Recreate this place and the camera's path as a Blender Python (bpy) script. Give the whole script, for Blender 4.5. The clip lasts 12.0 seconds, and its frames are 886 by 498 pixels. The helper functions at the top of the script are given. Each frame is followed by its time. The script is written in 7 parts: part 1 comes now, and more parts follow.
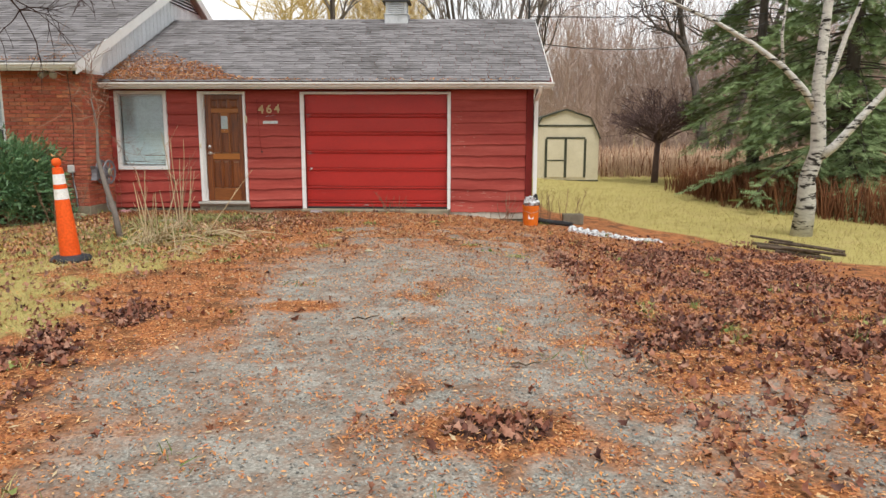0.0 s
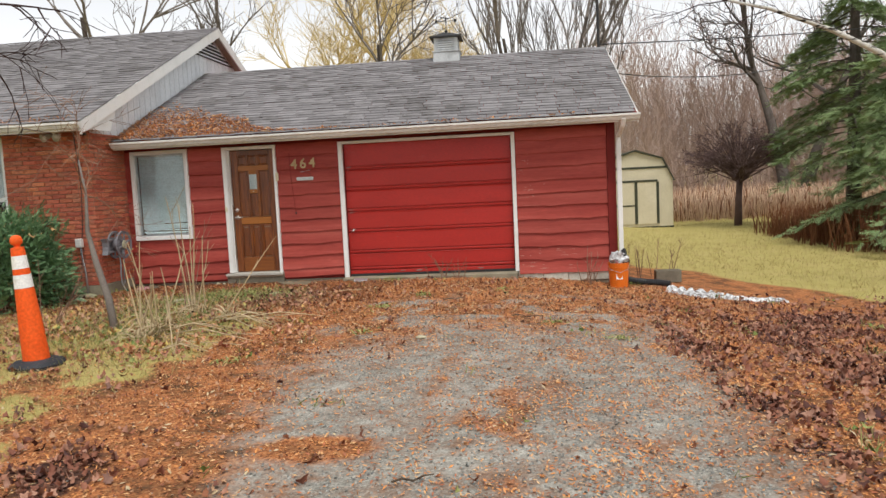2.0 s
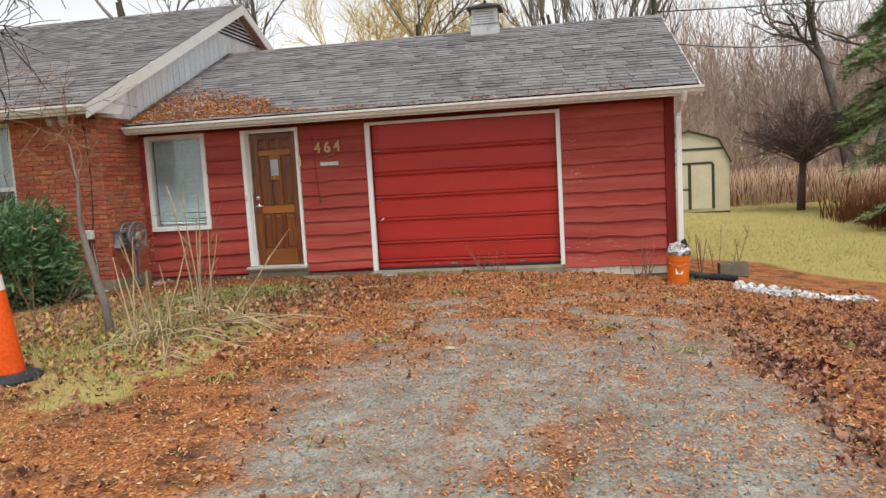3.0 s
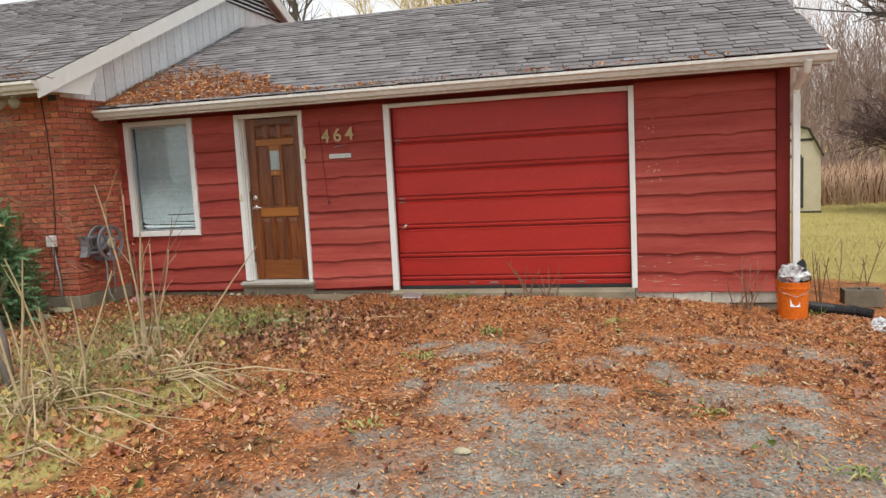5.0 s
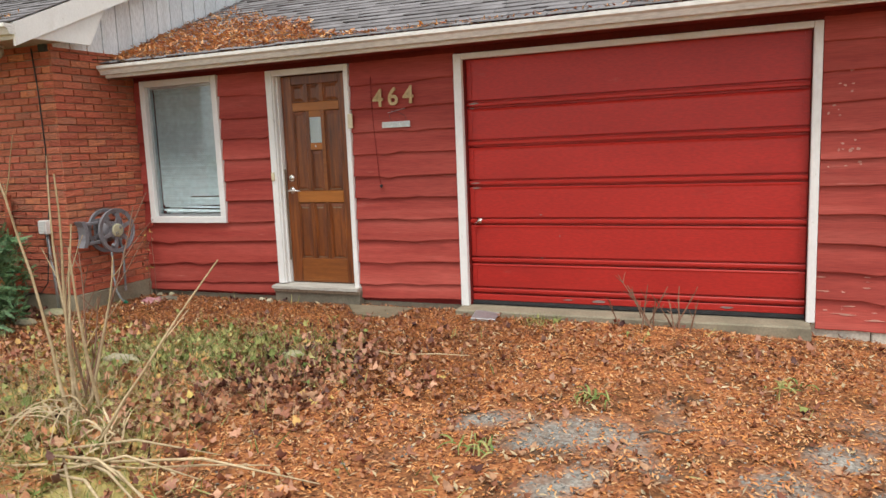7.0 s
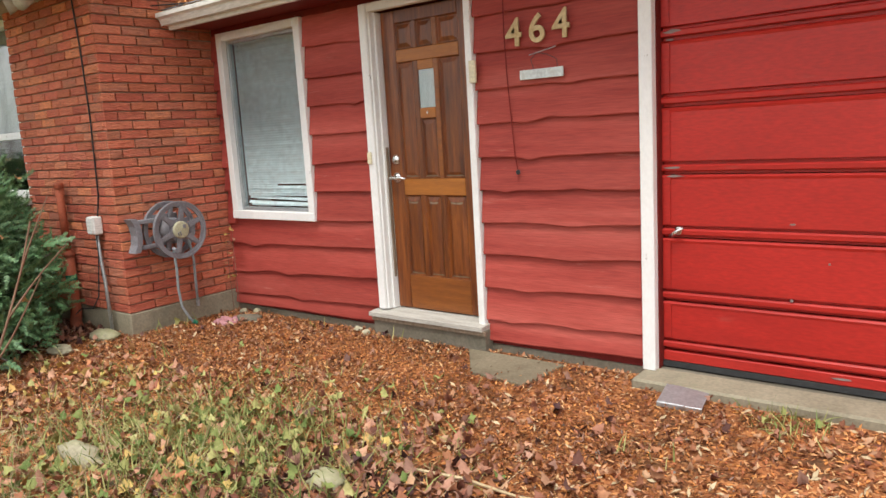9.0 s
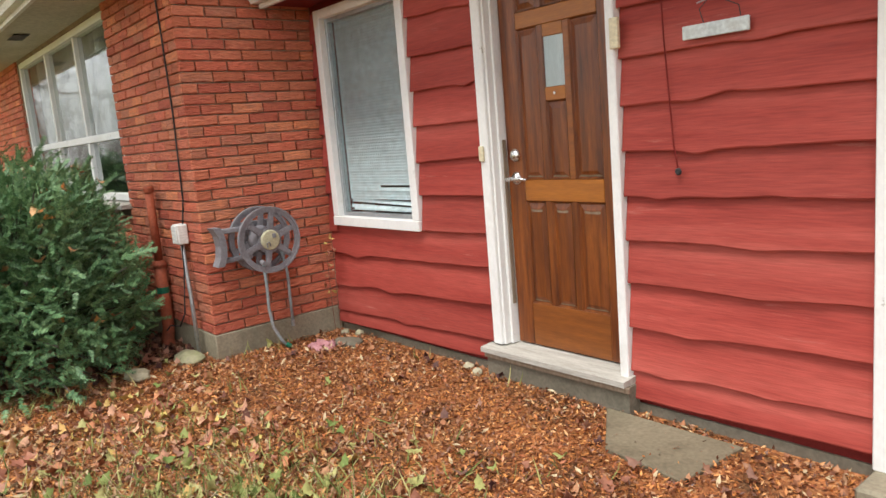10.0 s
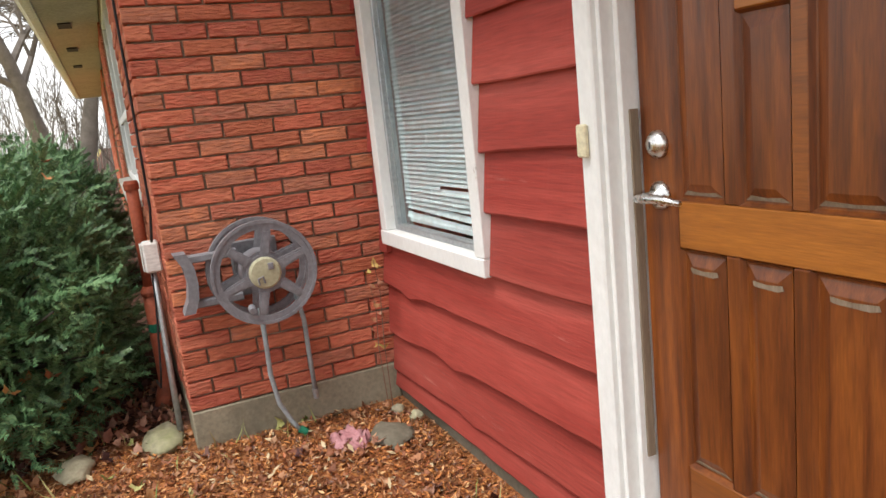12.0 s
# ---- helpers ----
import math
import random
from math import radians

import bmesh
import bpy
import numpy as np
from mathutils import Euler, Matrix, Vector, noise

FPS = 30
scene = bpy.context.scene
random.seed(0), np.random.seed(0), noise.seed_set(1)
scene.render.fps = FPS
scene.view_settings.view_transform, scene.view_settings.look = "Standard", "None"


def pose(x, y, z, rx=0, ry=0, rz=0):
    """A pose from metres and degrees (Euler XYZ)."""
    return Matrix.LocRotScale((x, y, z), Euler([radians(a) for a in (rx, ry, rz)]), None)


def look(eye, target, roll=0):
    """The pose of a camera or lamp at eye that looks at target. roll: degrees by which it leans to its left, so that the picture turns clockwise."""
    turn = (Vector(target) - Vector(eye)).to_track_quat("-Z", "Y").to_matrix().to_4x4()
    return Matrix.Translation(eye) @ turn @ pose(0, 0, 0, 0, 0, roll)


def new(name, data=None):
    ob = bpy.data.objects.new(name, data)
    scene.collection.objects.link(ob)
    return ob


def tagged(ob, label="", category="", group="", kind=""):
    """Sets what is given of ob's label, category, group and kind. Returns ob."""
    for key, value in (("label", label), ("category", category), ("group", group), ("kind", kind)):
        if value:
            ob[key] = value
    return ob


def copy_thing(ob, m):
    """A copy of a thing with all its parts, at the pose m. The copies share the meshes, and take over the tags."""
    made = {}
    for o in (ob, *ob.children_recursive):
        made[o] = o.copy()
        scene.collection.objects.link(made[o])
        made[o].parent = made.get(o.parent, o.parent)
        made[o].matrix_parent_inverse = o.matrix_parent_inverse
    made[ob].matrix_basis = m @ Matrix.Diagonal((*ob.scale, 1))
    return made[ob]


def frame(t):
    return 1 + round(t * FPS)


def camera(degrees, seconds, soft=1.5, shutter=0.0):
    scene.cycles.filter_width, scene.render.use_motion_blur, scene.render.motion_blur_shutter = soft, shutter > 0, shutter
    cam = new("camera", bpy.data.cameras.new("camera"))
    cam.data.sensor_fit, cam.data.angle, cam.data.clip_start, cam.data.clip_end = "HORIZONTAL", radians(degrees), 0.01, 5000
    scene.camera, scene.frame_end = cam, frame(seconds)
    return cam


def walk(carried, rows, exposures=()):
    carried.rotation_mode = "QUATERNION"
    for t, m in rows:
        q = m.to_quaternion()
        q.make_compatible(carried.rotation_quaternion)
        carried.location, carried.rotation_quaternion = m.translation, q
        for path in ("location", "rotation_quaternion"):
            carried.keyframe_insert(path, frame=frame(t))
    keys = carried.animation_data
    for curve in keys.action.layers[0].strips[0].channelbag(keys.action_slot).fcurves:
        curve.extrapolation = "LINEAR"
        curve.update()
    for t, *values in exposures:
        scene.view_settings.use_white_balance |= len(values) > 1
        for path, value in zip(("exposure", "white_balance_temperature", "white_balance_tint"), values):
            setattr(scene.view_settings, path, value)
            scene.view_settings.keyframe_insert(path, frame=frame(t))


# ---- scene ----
cam = camera(63.0, 12.0)
PATH = [
    (0, (-1.394, 0.67, 1.396), (-1.457, 2.643, 1.075), 0.1),
    (0.5, (-1.457, 1.269, 1.399), (-1.534, 3.25, 1.133), -0.4),
    (1, (-1.59, 1.832, 1.395), (-1.684, 3.819, 1.184), -1.4),
    (1.5, (-1.558, 2.333, 1.357), (-1.719, 4.322, 1.215), -2.4),
    (2, (-1.616, 2.899, 1.343), (-1.837, 4.879, 1.168), -2.8),
    (2.5, (-1.628, 3.417, 1.345), (-1.909, 5.388, 1.148), -2.9),
    (3, (-1.633, 3.965, 1.333), (-1.976, 5.924, 1.123), -3.3),
    (3.2, (-1.666, 4.212, 1.336), (-1.987, 6.175, 1.124), -3.3),
    (4.8, (-1.753, 5.985, 1.358), (-2.194, 7.922, 1.123), -3.2),
    (5, (-1.771, 6.197, 1.356), (-2.27, 8.121, 1.133), -3.0),
    (5.5, (-1.887, 6.776, 1.348), (-2.457, 8.681, 1.133), -2.6),
    (6, (-1.952, 7.289, 1.34), (-2.617, 9.163, 1.125), -3.0),
    (6.5, (-2.041, 7.866, 1.343), (-2.811, 9.697, 1.105), -2.9),
    (6.7, (-2.102, 8.071, 1.337), (-2.859, 9.904, 1.078), -2.4),
    (8.3, (-2.599, 9.923, 1.295), (-3.645, 11.593, 0.953), -2.2),
    (8.5, (-2.71, 10.163, 1.302), (-3.836, 11.782, 0.969), -2.6),
    (9, (-2.982, 10.661, 1.273), (-4.207, 12.209, 0.953), -3.4),
    (9.5, (-3.226, 11.169, 1.255), (-4.613, 12.577, 0.948), -4.5),
    (10, (-3.554, 11.599, 1.252), (-5.084, 12.848, 0.936), -4.8),
    (10.5, (-3.842, 12.034, 1.23), (-5.473, 13.135, 0.873), -4.6),
    (11, (-4.193, 12.459, 1.243), (-5.918, 13.402, 0.877), -4.9),
    (11.5, (-4.588, 12.835, 1.26), (-6.339, 13.73, 0.895), -5.4),
    (12, (-4.924, 13.185, 1.233), (-6.72, 13.98, 0.859), -6.1),
]
walk(cam, [(t, look(eye, target, roll)) for t, eye, target, roll in PATH],
     [(0, 0.72), (3, 0.60), (5, 0.64), (6.5, 0.80), (8.5, 1.08), (9.5, 1.18), (12, 1.18)])

# ---- world, sun, exposure ----
world = bpy.data.worlds.new("overcast")
scene.world = world
world.use_nodes = True
wn, wl = world.node_tree.nodes, world.node_tree.links
sky = wn.new("ShaderNodeTexSky")
sky.sky_type = "NISHITA"
sky.sun_disc = False
sky.sun_elevation, sky.sun_rotation = radians(65), radians(158)
sky.air_density, sky.dust_density, sky.ozone_density = 1.0, 0.6, 1.0
grey = wn.new("ShaderNodeHueSaturation")
grey.inputs["Saturation"].default_value = 0.10
wl.new(sky.outputs[0], grey.inputs["Color"])
wl.new(grey.outputs[0], wn["Background"].inputs["Color"])
wn["Background"].inputs["Strength"].default_value = 0.125
sun = new("sun", bpy.data.lights.new("sun", "SUN"))
sun.data.energy, sun.data.angle, sun.data.color = 1.7, radians(26), (1.0, 0.97, 0.92)
sun.matrix_world = look((0, 0, 0), (-0.15, 0.38, -0.91))

# ---- tools ----
ORG = {}


class Geo:
    """Vertices and faces gathered for one mesh."""

    def __init__(self):
        self.v, self.f = [], []

    def add(self, verts, faces):
        n = len(self.v)
        self.v.extend(verts)
        self.f.extend(tuple(i + n for i in f) for f in faces)
        return self

    def box(self, x0, x1, y0, y1, z0, z1, c=0.0):
        if c <= 0:
            return self.add([(x0, y0, z0), (x1, y0, z0), (x1, y1, z0), (x0, y1, z0), (x0, y0, z1), (x1, y0, z1), (x1, y1, z1), (x0, y1, z1)],
                            [(3, 2, 1, 0), (4, 5, 6, 7), (0, 1, 5, 4), (1, 2, 6, 5), (2, 3, 7, 6), (3, 0, 4, 7)])
        lo, hi = (x0, y0, z0), (x1, y1, z1)
        v, at = [], {}
        for s in ((a, b, d) for a in (0, 1) for b in (0, 1) for d in (0, 1)):
            for k in range(3):
                p = [(hi if s[i] else lo)[i] + (0 if i == k else (-c if s[i] else c)) for i in range(3)]
                at[s, k] = len(v)
                v.append(tuple(p))
        f = []
        for k in range(3):
            i, j = (k + 1) % 3, (k + 2) % 3
            for side in (0, 1):
                q = []
                for a, b in ((0, 0), (1, 0), (1, 1), (0, 1)):
                    s = [0, 0, 0]
                    s[k], s[i], s[j] = side, a, b
                    q.append(at[tuple(s), k])
                f.append(tuple(q if side else q[::-1]))
            for a in (0, 1):
                for b in (0, 1):
                    s0, s1 = [0, 0, 0], [0, 0, 0]
                    s0[i] = s1[i] = a
                    s0[j] = s1[j] = b
                    s1[k] = 1
                    q = (at[tuple(s0), i], at[tuple(s1), i], at[tuple(s1), j], at[tuple(s0), j])
                    f.append(q if a == b else q[::-1])
        for s in ((a, b, d) for a in (0, 1) for b in (0, 1) for d in (0, 1)):
            q = (at[s, 0], at[s, 1], at[s, 2])
            f.append(q if sum(s) % 2 else q[::-1])
        return self.add(v, f)

    def prism(self, poly, axis, a, b):
        """A polygon in the two other axes, drawn out from a to b along the axis."""
        n = len(poly)
        put = {"x": lambda p, t: (t, p[0], p[1]), "y": lambda p, t: (p[0], t, p[1]), "z": lambda p, t: (p[0], p[1], t)}[axis]
        v = [put(p, a) for p in poly] + [put(p, b) for p in poly]
        f = [tuple(range(n - 1, -1, -1)), tuple(range(n, 2 * n))] + [(i, (i + 1) % n, n + (i + 1) % n, n + i) for i in range(n)]
        return self.add(v, f)

    def tube(self, pts, radii, sides=8, cap=True):
        pts = [Vector(p) for p in pts]
        if not hasattr(radii, "__len__"):
            radii = [radii] * len(pts)
        v, f = [], []
        up = Vector((0, 0, 1))
        last = None
        for i, p in enumerate(pts):
            d = (pts[min(i + 1, len(pts) - 1)] - pts[max(i - 1, 0)])
            d = d.normalized() if d.length > 1e-9 else up
            if last is None:
                last = d.orthogonal().normalized()
            a = (last - d * last.dot(d))
            a = a.normalized() if a.length > 1e-6 else d.orthogonal().normalized()
            last = a
            b = d.cross(a)
            for k in range(sides):
                t = 2 * math.pi * k / sides
                v.append(tuple(p + (a * math.cos(t) + b * math.sin(t)) * radii[i]))
        for i in range(len(pts) - 1):
            for k in range(sides):
                f.append((i * sides + k, i * sides + (k + 1) % sides, (i + 1) * sides + (k + 1) % sides, (i + 1) * sides + k))
        if cap:
            f.append(tuple(range(sides - 1, -1, -1)))
            f.append(tuple(range((len(pts) - 1) * sides, len(pts) * sides)))
        return self.add(v, f)

    def lathe(self, prof, centre=(0, 0, 0), sides=24, axis="z"):
        """prof: (radius, height) pairs."""
        v, f = [], []
        for r, h in prof:
            for k in range(sides):
                t = 2 * math.pi * k / sides
                p = (r * math.cos(t), r * math.sin(t), h)
                p = {"z": p, "x": (p[2], p[0], p[1]), "y": (p[0], p[2], p[1])}[axis]
                v.append((p[0] + centre[0], p[1] + centre[1], p[2] + centre[2]))
        for i in range(len(prof) - 1):
            for k in range(sides):
                f.append((i * sides + k, i * sides + (k + 1) % sides, (i + 1) * sides + (k + 1) % sides, (i + 1) * sides + k))
        f.append(tuple(range(sides - 1, -1, -1)))
        f.append(tuple(range((len(prof) - 1) * sides, len(prof) * sides)))
        return self.add(v, f)

    def blob(self, c, r, seed=0, rough=0.25, seg=12, rings=8):
        v, f = [], []
        for i in range(rings + 1):
            a = math.pi * i / rings
            for k in range(seg):
                t = 2 * math.pi * k / seg
                d = Vector((math.sin(a) * math.cos(t), math.sin(a) * math.sin(t), -math.cos(a)))
                s = 1 + rough * noise.noise(d * 1.7 + Vector((seed * 3.1, seed, 0)))
                v.append((c[0] + d.x * r[0] * s, c[1] + d.y * r[1] * s, c[2] + d.z * r[2] * s))
        for i in range(rings):
            for k in range(seg):
                f.append((i * seg + k, i * seg + (k + 1) % seg, (i + 1) * seg + (k + 1) % seg, (i + 1) * seg + k))
        return self.add(v, f)

    def turned(self, m):
        self.v = [tuple(m @ Vector(p)) for p in self.v]
        return self

    def mesh(self, name, material, shift=(0, 0, 0), smooth=False):
        me = bpy.data.meshes.new(name)
        v = self.v if tuple(shift) == (0, 0, 0) else [(p[0] - shift[0], p[1] - shift[1], p[2] - shift[2]) for p in self.v]
        me.from_pydata(v, [], self.f)
        me.materials.append(material)
        if smooth:
            me.polygons.foreach_set("use_smooth", [True] * len(me.polygons))
        me.update()
        return me


def thing(name, base, label, category, group="", kind=""):
    ob = new(name)
    ob.location = base
    ob.empty_display_size = 0.1
    ORG[ob.name] = tuple(base)
    return tagged(ob, label, category, group, kind)


def part(name, geo, material, parent, label="", smooth=False, kind=""):
    """One mesh object under a thing or a part; the geometry is given in world places."""
    org = ORG[parent.name]
    ob = new(name, geo.mesh(name, material, org, smooth))
    ob.parent = parent
    ORG[ob.name] = org
    return tagged(ob, label, kind=kind)


def solid(name, geo, material, label, category, kind="", smooth=False, base=(0, 0, 0), group=""):
    """A thing that is one mesh."""
    ob = new(name, geo.mesh(name, material, base, smooth))
    ob.location = base
    ORG[ob.name] = tuple(base)
    return tagged(ob, label, category, group, kind)


def piece(name, me, parent, at, rot=(0, 0, 0)):
    """One of many alike pieces on shared mesh data, at a place of the world."""
    org = ORG[parent.name]
    ob = new(name, me)
    ob.parent = parent
    ob.matrix_basis = pose(at[0] - org[0], at[1] - org[1], at[2] - org[2], *rot)
    return ob


def ss(t):
    t = min(1.0, max(0.0, t))
    return t * t * (3 - 2 * t)


def gz0(x, y):
    return -0.11 - 0.55 * ss((x + 3) / 7) * ss((y - 4) / 9)


def gz(x, y):
    """The height of the ground."""
    n = 0.022 * noise.noise(Vector((x * 0.9, y * 0.9, 0))) + 0.008 * noise.noise(Vector((x * 4, y * 4, 3)))
    if -9 < x < 0.3 and 13.3 < y < 14.6:
        n *= 0.4
    bank = 0.07 * math.exp(-((x + 5.4) ** 2 / 1.6 + (y - 11.6) ** 2 / 2.2)) + 0.03 * math.exp(-((x + 1.26) ** 2 + (y - 4.1) ** 2) / 0.12)
    rise = 0.0
    if y > 34:
        rise = (y - 34) * 0.012
    return gz0(x, y) + n + bank + rise


# ---- materials ----
def tree_of(name):
    m = bpy.data.materials.new(name)
    m.use_nodes = True
    return m, m.node_tree.nodes, m.node_tree.links


def mat(name, stops, scale=2.0, rough=0.75, bump=0.25, fine=70.0, metal=0.0, stretch=(1, 1, 1), vary=0.0, island=0.0, hue=0.0,
        wear=None, dirt=None, spec=0.16, detail=6.0, dist=0.004, wave=None, grain=0.16, local=False):
    """stops: colours of the large variation. wear, dirt: (colour, scale, from, to) laid over by noise."""
    m, n, l = tree_of(name)
    b = n["Principled BSDF"]
    b.inputs["Metallic"].default_value = metal
    b.inputs["Specular IOR Level"].default_value = spec
    if local:
        pos = n.new("ShaderNodeTexCoord").outputs["Object"]
    else:
        pos = n.new("ShaderNodeNewGeometry").outputs["Position"]
    mp = n.new("ShaderNodeMapping")
    mp.inputs["Scale"].default_value = stretch
    l.new(pos, mp.inputs["Vector"])
    vec = mp.outputs[0]
    info = None
    if vary or island or hue:
        info = n.new("ShaderNodeObjectInfo").outputs["Random"]
        if island:
            isl = n.new("ShaderNodeNewGeometry").outputs["Random Per Island"]
            add = n.new("ShaderNodeMath")
            add.operation = "ADD"
            l.new(info, add.inputs[0])
            l.new(isl, add.inputs[1])
            fr = n.new("ShaderNodeMath")
            fr.operation = "FRACT"
            l.new(add.outputs[0], fr.inputs[0])
            info = fr.outputs[0]
    if wave is None:
        big = n.new("ShaderNodeTexNoise")
        big.inputs["Scale"].default_value = scale
        big.inputs["Detail"].default_value = detail
        big.inputs["Roughness"].default_value = 0.62
        l.new(vec, big.inputs["Vector"])
        fac = big.outputs["Fac"]
    else:
        wv = n.new("ShaderNodeTexWave")
        wv.bands_direction = wave
        wv.inputs["Scale"].default_value = scale
        wv.inputs["Distortion"].default_value = 5
        wv.inputs["Detail"].default_value = 4
        wv.inputs["Detail Scale"].default_value = 1.3
        l.new(vec, wv.inputs["Vector"])
        fac = wv.outputs["Fac"]
    ramp = n.new("ShaderNodeValToRGB")
    el = ramp.color_ramp.elements
    k = len(stops)
    for i, c in enumerate(stops):
        p = 0.3 + 0.4 * i / max(1, k - 1) if not (island or hue) else i / max(1, k - 1)
        e = el[i] if i < 2 else el.new(1.0)
        e.position = min(1.0, p)
        e.color = (*c, 1)
    if hue or island:
        mixf = n.new("ShaderNodeMix")
        mixf.inputs["Factor"].default_value = max(hue, island)
        l.new(fac, mixf.inputs[2])
        l.new(info, mixf.inputs[3])
        l.new(mixf.outputs[0], ramp.inputs[0])
    else:
        l.new(fac, ramp.inputs[0])
    col = ramp.outputs[0]
    sm = n.new("ShaderNodeTexNoise")
    sm.inputs["Scale"].default_value = fine
    sm.inputs["Detail"].default_value = 5
    l.new(vec, sm.inputs["Vector"])
    val = n.new("ShaderNodeMapRange")
    val.inputs["From Min"].default_value, val.inputs["From Max"].default_value = 0.3, 0.7
    val.inputs["To Min"].default_value, val.inputs["To Max"].default_value = 1 - grain, 1 + grain
    l.new(sm.outputs["Fac"], val.inputs["Value"])
    hs = n.new("ShaderNodeHueSaturation")
    l.new(col, hs.inputs["Color"])
    if vary:
        vr = n.new("ShaderNodeMapRange")
        vr.inputs["To Min"].default_value, vr.inputs["To Max"].default_value = 1 - vary, 1 + vary
        l.new(info, vr.inputs["Value"])
        mu = n.new("ShaderNodeMath")
        mu.operation = "MULTIPLY"
        l.new(vr.outputs[0], mu.inputs[0])
        l.new(val.outputs[0], mu.inputs[1])
        l.new(mu.outputs[0], hs.inputs["Value"])
    else:
        l.new(val.outputs[0], hs.inputs["Value"])
    col = hs.outputs[0]
    for k, over in enumerate((wear, dirt)):
        if over:
            c, s, lo, hi = over
            nz = n.new("ShaderNodeTexNoise")
            nz.inputs["Scale"].default_value = s
            nz.inputs["Detail"].default_value = 8
            nz.inputs["Roughness"].default_value = 0.7
            l.new(vec, nz.inputs["Vector"])
            mr = n.new("ShaderNodeMapRange")
            mr.inputs["From Min"].default_value, mr.inputs["From Max"].default_value = lo, hi
            l.new(nz.outputs["Fac"], mr.inputs["Value"])
            mx = n.new("ShaderNodeMix")
            mx.data_type = "RGBA"
            l.new(mr.outputs[0], mx.inputs["Factor"])
            l.new(col, mx.inputs[6])
            mx.inputs[7].default_value = (*c, 1)
            col = mx.outputs[2]
    l.new(col, b.inputs["Base Color"])
    rr = n.new("ShaderNodeMapRange")
    rr.inputs["To Min"].default_value, rr.inputs["To Max"].default_value = max(0.02, rough - 0.12), min(1, rough + 0.12)
    l.new(sm.outputs["Fac"], rr.inputs["Value"])
    l.new(rr.outputs[0], b.inputs["Roughness"])
    if bump:
        bp = n.new("ShaderNodeBump")
        bp.inputs["Strength"].default_value = bump
        bp.inputs["Distance"].default_value = dist
        l.new(sm.outputs["Fac"], bp.inputs["Height"])
        l.new(bp.outputs[0], b.inputs["Normal"])
    return m


def glass_pane(name, tint=(0.9, 0.95, 0.95)):
    m, n, l = tree_of(name)
    b = n["Principled BSDF"]
    b.inputs["Base Color"].default_value = (*tint, 1)
    b.inputs["Roughness"].default_value = 0.03
    b.inputs["Transmission Weight"].default_value = 1.0
    b.inputs["IOR"].default_value = 1.45
    return m


BOARD = mat("red_stained_board", [(0.25, 0.035, 0.027), (0.34, 0.060, 0.046), (0.43, 0.096, 0.074)], 1.3, 0.62, 0.35, 26, stretch=(0.35, 1, 5), vary=0.12,
            wear=((0.54, 0.24, 0.19), 5.0, 0.63, 0.84), dirt=((0.20, 0.034, 0.026), 1.1, 0.62, 0.88), spec=0.2)
REDPANEL = mat("red_door_paint", [(0.36, 0.017, 0.012), (0.46, 0.026, 0.019)], 0.8, 0.40, 0.10, 40, spec=0.35, stretch=(0.6, 1, 2.5),
               wear=((0.42, 0.11, 0.09), 3.0, 0.62, 0.85), dirt=((0.27, 0.014, 0.011), 0.7, 0.55, 0.8))
DARKRED = mat("dark_red_trim_and_shade", [(0.13, 0.014, 0.012), (0.19, 0.022, 0.018)], 2, 0.65, 0.2, 40)
WHITE = mat("white_trim_paint", [(0.72, 0.72, 0.70), (0.80, 0.80, 0.78)], 3, 0.55, 0.08, 60, grain=0.04, stretch=(1.2, 1.2, 0.7), wear=((0.34, 0.30, 0.25), 16.0, 0.665, 0.70), dirt=((0.60, 0.58, 0.53), 2.2, 0.55, 0.85))
GUTTER = mat("white_gutter", [(0.60, 0.59, 0.56), (0.72, 0.71, 0.68)], 1.5, 0.5, 0.1, 30, dirt=((0.36, 0.32, 0.27), 2.5, 0.55, 0.85), stretch=(0.5, 1, 3))
SOFFIT = mat("soffit_paint", [(0.38, 0.34, 0.27), (0.48, 0.44, 0.36)], 1.5, 0.7, 0.15, 30, dirt=((0.35, 0.30, 0.24), 1.5, 0.6, 0.9))
CLAD = mat("white_gable_board", [(0.72, 0.76, 0.80), (0.80, 0.83, 0.86)], 1.2, 0.5, 0.15, 30, vary=0.05, dirt=((0.45, 0.47, 0.48), 1.5, 0.55, 0.9), stretch=(1, 3, 0.6))
BRICK = mat("red_brick", [(0.30, 0.13, 0.085), (0.52, 0.150, 0.085), (0.58, 0.180, 0.098), (0.44, 0.110, 0.072), (0.58, 0.195, 0.112), (0.51, 0.13, 0.078), (0.36, 0.14, 0.09), (0.60, 0.21, 0.10), (0.62, 0.29, 0.08)], 14, 0.85, 1.0, 22,
            stretch=(1, 1, 4.2), island=0.72, vary=0.2, dist=0.02, dirt=((0.24, 0.085, 0.055), 5, 0.56, 0.85))
MORTAR = mat("mortar", [(0.21, 0.150, 0.105), (0.34, 0.255, 0.19)], 6, 0.95, 0.5, 90)
CONC = mat("concrete", [(0.13, 0.115, 0.085), (0.22, 0.195, 0.15)], 2.0, 0.9, 0.4, 60, dirt=((0.075, 0.07, 0.048), 2.3, 0.5, 0.8), wear=((0.15, 0.16, 0.09), 4, 0.6, 0.85))
KERB = mat("pale_kerb_concrete", [(0.21, 0.185, 0.130), (0.32, 0.285, 0.205)], 2.4, 0.9, 0.5, 60, dirt=((0.13, 0.12, 0.09), 2.3, 0.52, 0.8), wear=((0.22, 0.23, 0.14), 4, 0.6, 0.85))
